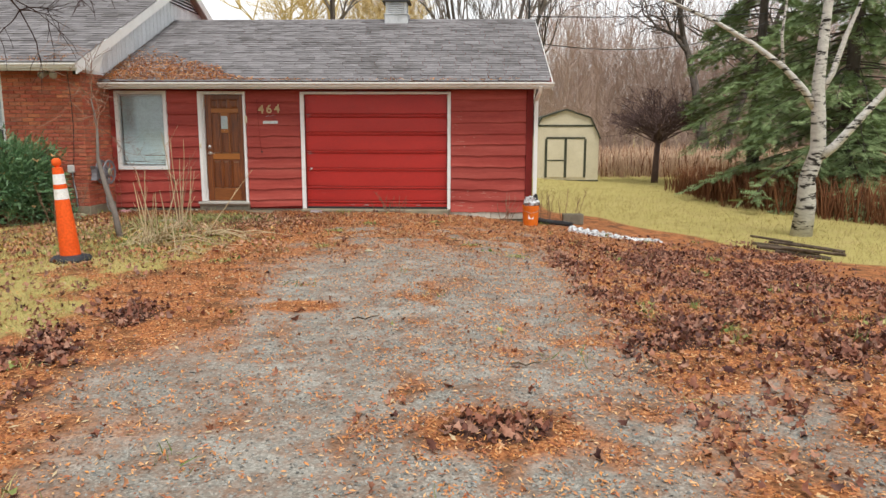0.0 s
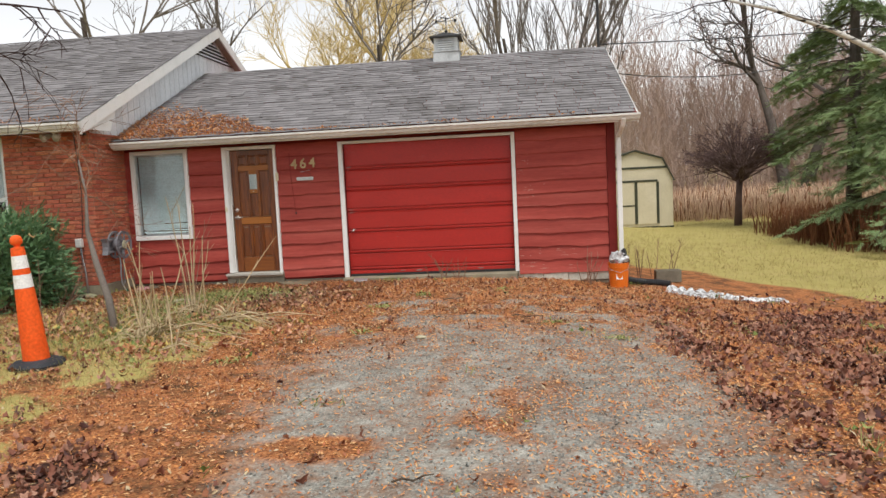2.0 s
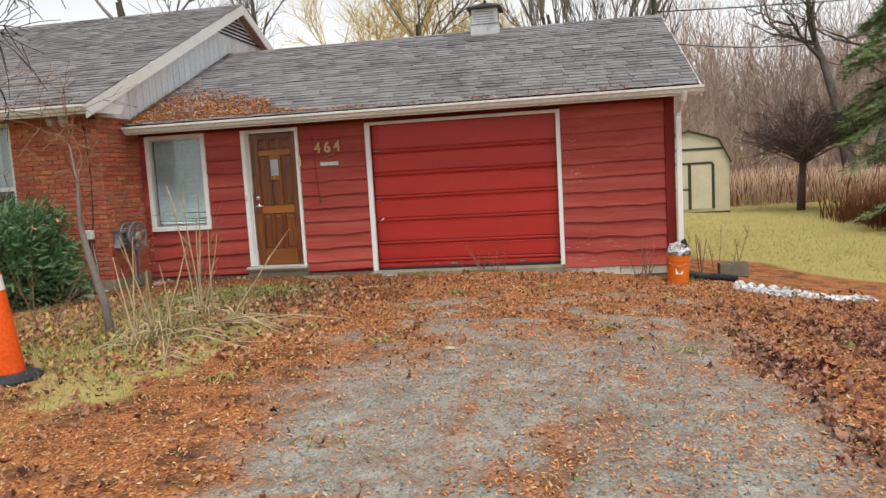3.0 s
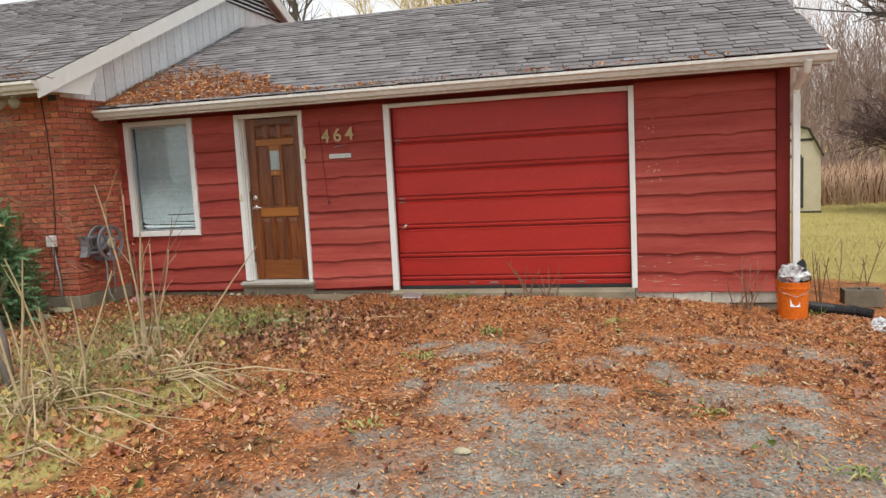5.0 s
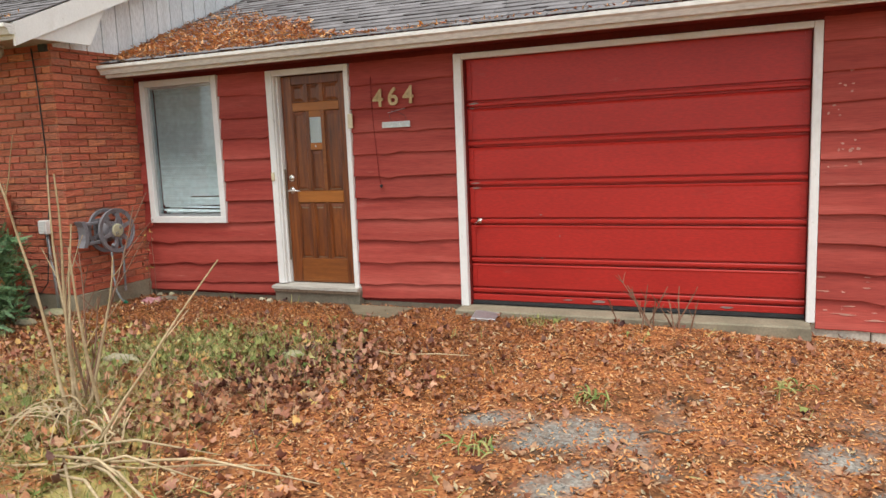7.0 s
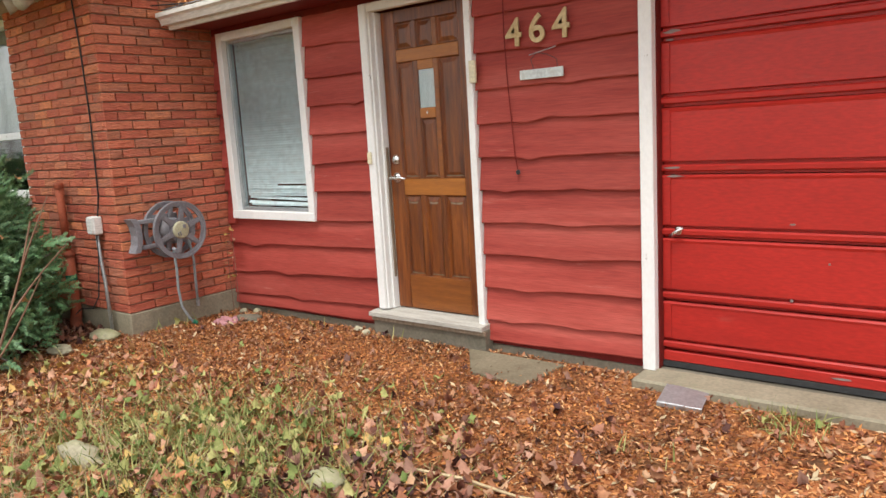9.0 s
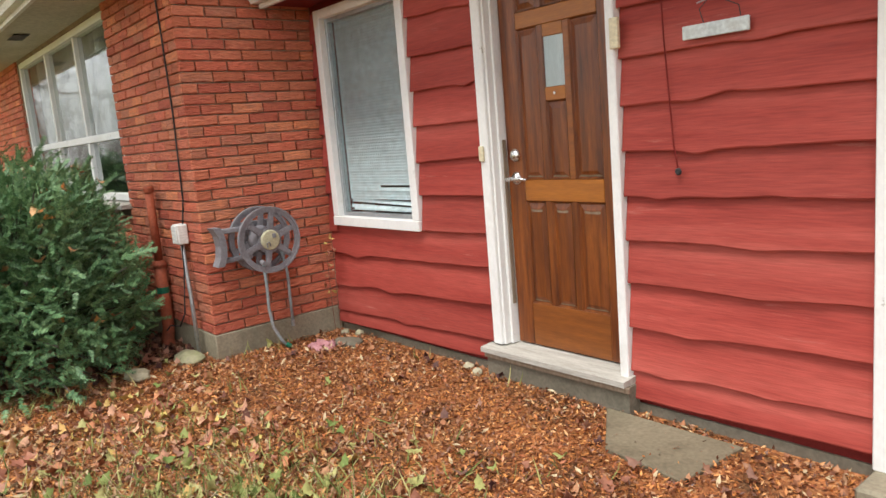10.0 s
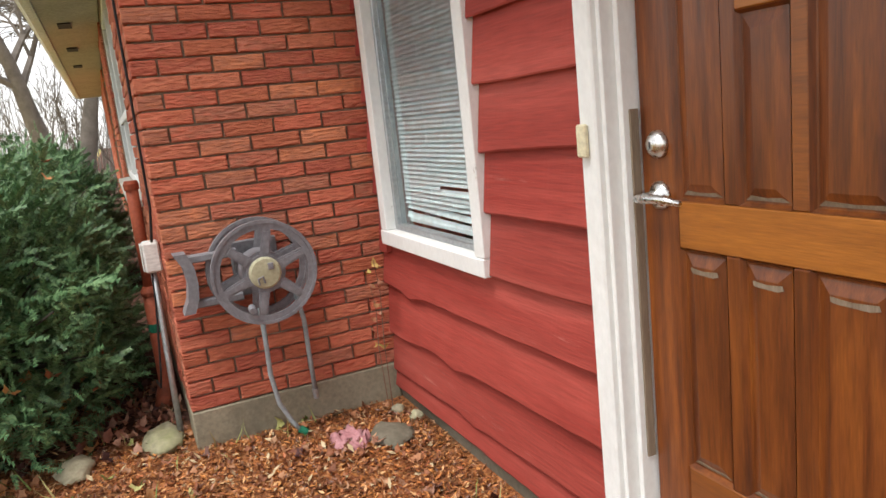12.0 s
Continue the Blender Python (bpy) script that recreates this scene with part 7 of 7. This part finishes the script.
strew("foliage", pos, np.array(yaw), np.array(pit), rr.normal(0, 0.8, n), rr.uniform(0.065, 0.135, n), tv, tf, YEW, "", "", parent=bush)
caught = [p for p in pos if rng.random() < 0.008]
n = len(caught)
strew("caught_leaves", [(p[0], p[1], p[2] + 0.03) for p in caught], rr.uniform(0, 6.28, n), rr.normal(0, 0.5, n), rr.normal(0, 0.5, n), rr.uniform(0.05, 0.09, n), bl, bf, LEAFO, "", "", parent=bush)
copy_thing(bush, pose(-12.45, 12.22, gz(-12.45, 12.22), 0, 0, 140))
put("low_shrub_leaves", sow(700, -9.7, -8.35, 11.7, 12.55, lambda x, y: math.exp(-((x + 9.0) ** 2 + (y - 12.1) ** 2) / 0.14), 52), 0.22, (0.05, 0.10), (bl, bf), LEAFB, "withered russet leaves under the yew", "leaves", 52, 0.8)


def weed_clump(x, y, n, h, seed, material, label, spread=0.18, fork=2, fall=0, thick=0.0075, root=0.10):
    rng = random.Random(seed)
    t = thing("dead_weed", (x, y, gz(x, y)), label, "dead plant", group="dead weeds by the drive")
    for i in range(n):
        sx, sy = x + rng.gauss(0, root), y + rng.gauss(0, root)
        g = Geo()
        L = h * rng.uniform(0.55, 1.1)
        if i < fall:
            a = rng.uniform(-0.9, 0.6)
            e0 = (sx + math.cos(a) * L, sy + math.sin(a) * L * 0.6)
            pts = [(sx, sy, gz(sx, sy) + 0.02), ((sx + e0[0]) / 2, (sy + e0[1]) / 2, gz(*e0) + 0.09 + rng.uniform(0, 0.06)), (e0[0], e0[1], gz(*e0) + 0.015)]
            g.tube(pts, [0.008, 0.007, 0.003], 6)
        else:
            q, e = limb(g, (sx, sy, gz(sx, sy) - 0.02), (rng.gauss(0, spread), rng.gauss(0, spread), 1), L, thick, thick * 0.4, rng, 0.07, 0, 7, 6)
            for _ in range(fork):
                k = rng.randint(3, 6)
                d = e[k] + Vector((rng.gauss(0, 0.6), rng.gauss(0, 0.6), rng.uniform(0, 0.5)))
                limb(g, q[k], d, L * rng.uniform(0.12, 0.3), 0.004, 0.0018, rng, 0.12, 0.03, 3, 4)
        part("stalk", g, material, t, smooth=True)
    return t


weed_clump(-5.55, 11.16, 6, 1.35, 61, STRAW, "tall dry tan weed stalks, some forked", 0.16, 2, 0, 0.0105, 0.05)
weed_clump(-5.75, 11.35, 4, 1.1, 62, CANE, "reddish dry weed stalks", 0.25, 4)
weed_clump(-5.60, 10.25, 7, 1.10, 63, STRAW, "tan dead stalks, half fallen over the litter", 0.20, 1, 2, 0.011, 0.06)
weed_clump(-5.10, 10.70, 9, 1.15, 64, STRAW, "fallen tan dead stalks lying on leaves", 0.4, 1, 8, 0.009)
weed_clump(-5.52, 9.92, 6, 1.15, 72, STRAW, "tall tan dead stalks with withered leaves", 0.18, 2, 2, 0.011, 0.05)


def dead_tuft(x, y, n, size, seed, m=STRAW, label="withered straw-coloured tuft of arching strap leaves"):
    """Withered strap leaves arching out from one root."""
    rng = random.Random(seed)
    g = Geo()
    z = gz(x, y)
    for _ in range(n):
        a, L, up = rng.uniform(0, 6.28), size * rng.uniform(0.5, 1.1), rng.uniform(0.25, 1.0)
        w, tw = rng.uniform(0.004, 0.009), rng.uniform(-0.6, 0.6)
        rx, ry = x + rng.gauss(0, 0.06), y + rng.gauss(0, 0.06)
        v = []
        for k in range(7):
            t = k / 6
            d = L * (t * 0.75 + 0.25 * t * t)
            zz = z + L * up * (1.6 * t - 1.55 * t * t) + 0.012
            c, s2 = math.cos(a + tw * t), math.sin(a + tw * t)
            ww = w * (1 - 0.8 * t)
            v += [(rx + c * d - s2 * ww, ry + s2 * d + c * ww, zz), (rx + c * d + s2 * ww, ry + s2 * d - c * ww, zz + 0.004)]
        g.add(v, [(2 * k, 2 * k + 1, 2 * k + 3, 2 * k + 2) for k in range(6)])
    return solid("dead_tuft", g, m, label, "dead plant", group="dead weeds by the drive")


dead_tuft(-5.58, 10.25, 30, 0.45, 81)
dead_tuft(-5.50, 9.85, 38, 0.48, 82)
dead_tuft(-5.45, 11.05, 26, 0.40, 83)
dead_tuft(-5.10, 10.95, 22, 0.34, 84)
for i, (x, y) in enumerate(((-3.27, 10.0), (-3.33, 11.5), (-2.95, 12.3), (-1.3, 10.6), (-0.7, 9.9), (-4.2, 8.9), (-1.9, 12.9))):
    dead_tuft(x, y, 26, 0.09 + 0.015 * (i % 3), 90 + i, WEEDL, "small yellowed grass tuft in the leaf litter")
weed_clump(-4.98, 9.25, 6, 0.5, 65, STRAW, "short broken tan stalks", 0.4, 1, 3)
weed_clump(-2.75, 13.93, 9, 0.38, 66, CANE, "short withered weeds against the garage door", 0.25, 2)
weed_clump(-2.95, 13.85, 3, 0.50, 67, CANE, "bent withered weed with a feathery head", 0.35, 4)
weed_clump(-0.62, 14.12, 8, 0.55, 68, CANE, "withered weeds at the garage corner", 0.2, 3)
weed_clump(0.25, 14.75, 5, 0.75, 69, CANE, "withered spikes beside the garage", 0.12, 3)
weed_clump(0.75, 15.6, 5, 0.7, 70, CANE, "withered spikes on the yard's edge", 0.12, 3)
weed_clump(-7.2, 10.8, 5, 1.0, 71, CANE, "thin bare shoots in the flower bed", 0.3, 4)
vine = thing("dead_vine", (-8.06, 14.2, 0.0), "withered vine with curled tan leaves in the brick corner", "vine")
rng = random.Random(91)
for k in range(2):
    z1 = rng.uniform(0.45, 0.75)
    bx0 = -8.05 + 0.09 * k
    pts = [(bx0, 14.20 - 0.01 * k, -0.13), (bx0 + 0.02, 14.18, z1 * 0.4), (bx0 - 0.01, 14.20, z1 * 0.75), (bx0 + 0.04, 14.17, z1)]
    part("stem", Geo().tube(pts, [0.003, 0.0025, 0.002, 0.0015], 5), CANE, vine)
    n = 7
    at = [(pts[2][0] + rng.gauss(0, 0.03), pts[2][1] - abs(rng.gauss(0, 0.02)), z1 * rng.uniform(0.3, 1.0)) for _ in range(n)]
    rr = np.random.RandomState(95 + k)
    strew("leaves", at, rr.uniform(0, 6.28, n), rr.normal(0, 0.9, n), rr.normal(0, 0.9, n), rr.uniform(0.025, 0.05, n), bl, bf, LEAFT, "", "", parent=vine)
shr = thing("bare_shrub", (-6.15, 10.35, gz(-6.15, 10.35)), "bare leaning shrub with a brown trunk and thin twigs", "shrub")
rng = random.Random(77)
z = gz(-6.15, 10.35)
tg = Geo().tube([(-6.12, 10.33, z - 0.05), (-6.20, 10.38, z + 0.35), (-6.33, 10.42, z + 0.75), (-6.42, 10.45, z + 1.1), (-6.40, 10.45, z + 1.5), (-6.48, 10.5, z + 1.9)], [0.046, 0.040, 0.034, 0.024, 0.015, 0.007], 9)
part("trunk", tg, TWIG, shr, smooth=True)
cg = Geo()
vs = [Vector((-6.33, 10.42, z + 0.75)), Vector((-6.42, 10.45, z + 1.1)), Vector((-6.40, 10.45, z + 1.5)), Vector((-6.48, 10.5, z + 1.9))]
ramify(cg, vs, [Vector((0, 0, 1))] * 4, 1.1, 0.012, 3, rng, 5, 1.1, 0.0, 0.62, 0.0028, 0.25)
part("crown", cg, CANE, shr)
for x, y, a, L in ((-4.35, 12.75, 0.1, 0.95), (-4.72, 10.72, 0.30, 1.25), (-4.85, 9.60, -0.42, 1.2), (-4.9, 9.95, -0.15, 1.3), (-2.5, 11.9, 0.4, 0.30), (-2.58, 10.63, -0.7, 0.13), (-1.6, 10.8, -0.3, 0.35), (-2.2, 6.3, 0.4, 0.22), (-1.0, 5.2, 0.1, 0.2)):
    pts = [(x + math.cos(a) * L * (t - 0.5), y + math.sin(a) * L * (t - 0.5), gz(x, y) + 0.03 + 0.012 * math.sin(t * 9)) for t in (0, 0.25, 0.5, 0.75, 1)]
    tagged(solid("stick", Geo().tube(pts, [0.006, 0.007, 0.006, 0.005, 0.003], 6), STRAW if L > 0.5 else LOG, "dry stick lying on the leaf litter", "stick"), group="sticks on the drive")

# ---- pieces of walls and roofs ----
shingles(roof, XL, XR, EY - 0.035, EZ + 0.0, RY - 0.02, RZ, 290, 3)
shingles(mroof, -20.0, OX + 0.005, HEY - 0.04, HEZ + 0.0, HRY - 0.02, HRZ, 0, 4)
brick_run(house, "y", HY, FY - 0.01, HX + 0.001, FZ, TOPZ, 0, 21, 170)
brick_run(house, "x", BW[1], HX - 0.004, HY - 0.001, FZ, TOPZ, 1, 22, 120)
brick_run(house, "x", BW[0], BW[1], HY - 0.001, FZ, BW[2] - 0.05, 1, 23, 0)
brick_run(house, "x", -14.9, BW[0], HY - 0.001, FZ, TOPZ, 1, 24, 0)
brick_run(house, "x", -24.0, -17.8, HY - 0.001, FZ, TOPZ, 1, 25, 0)
brick_run(house, "y", HY + 0.2, 14.6, -17.8, FZ, TOPZ, 1, 26, 0)
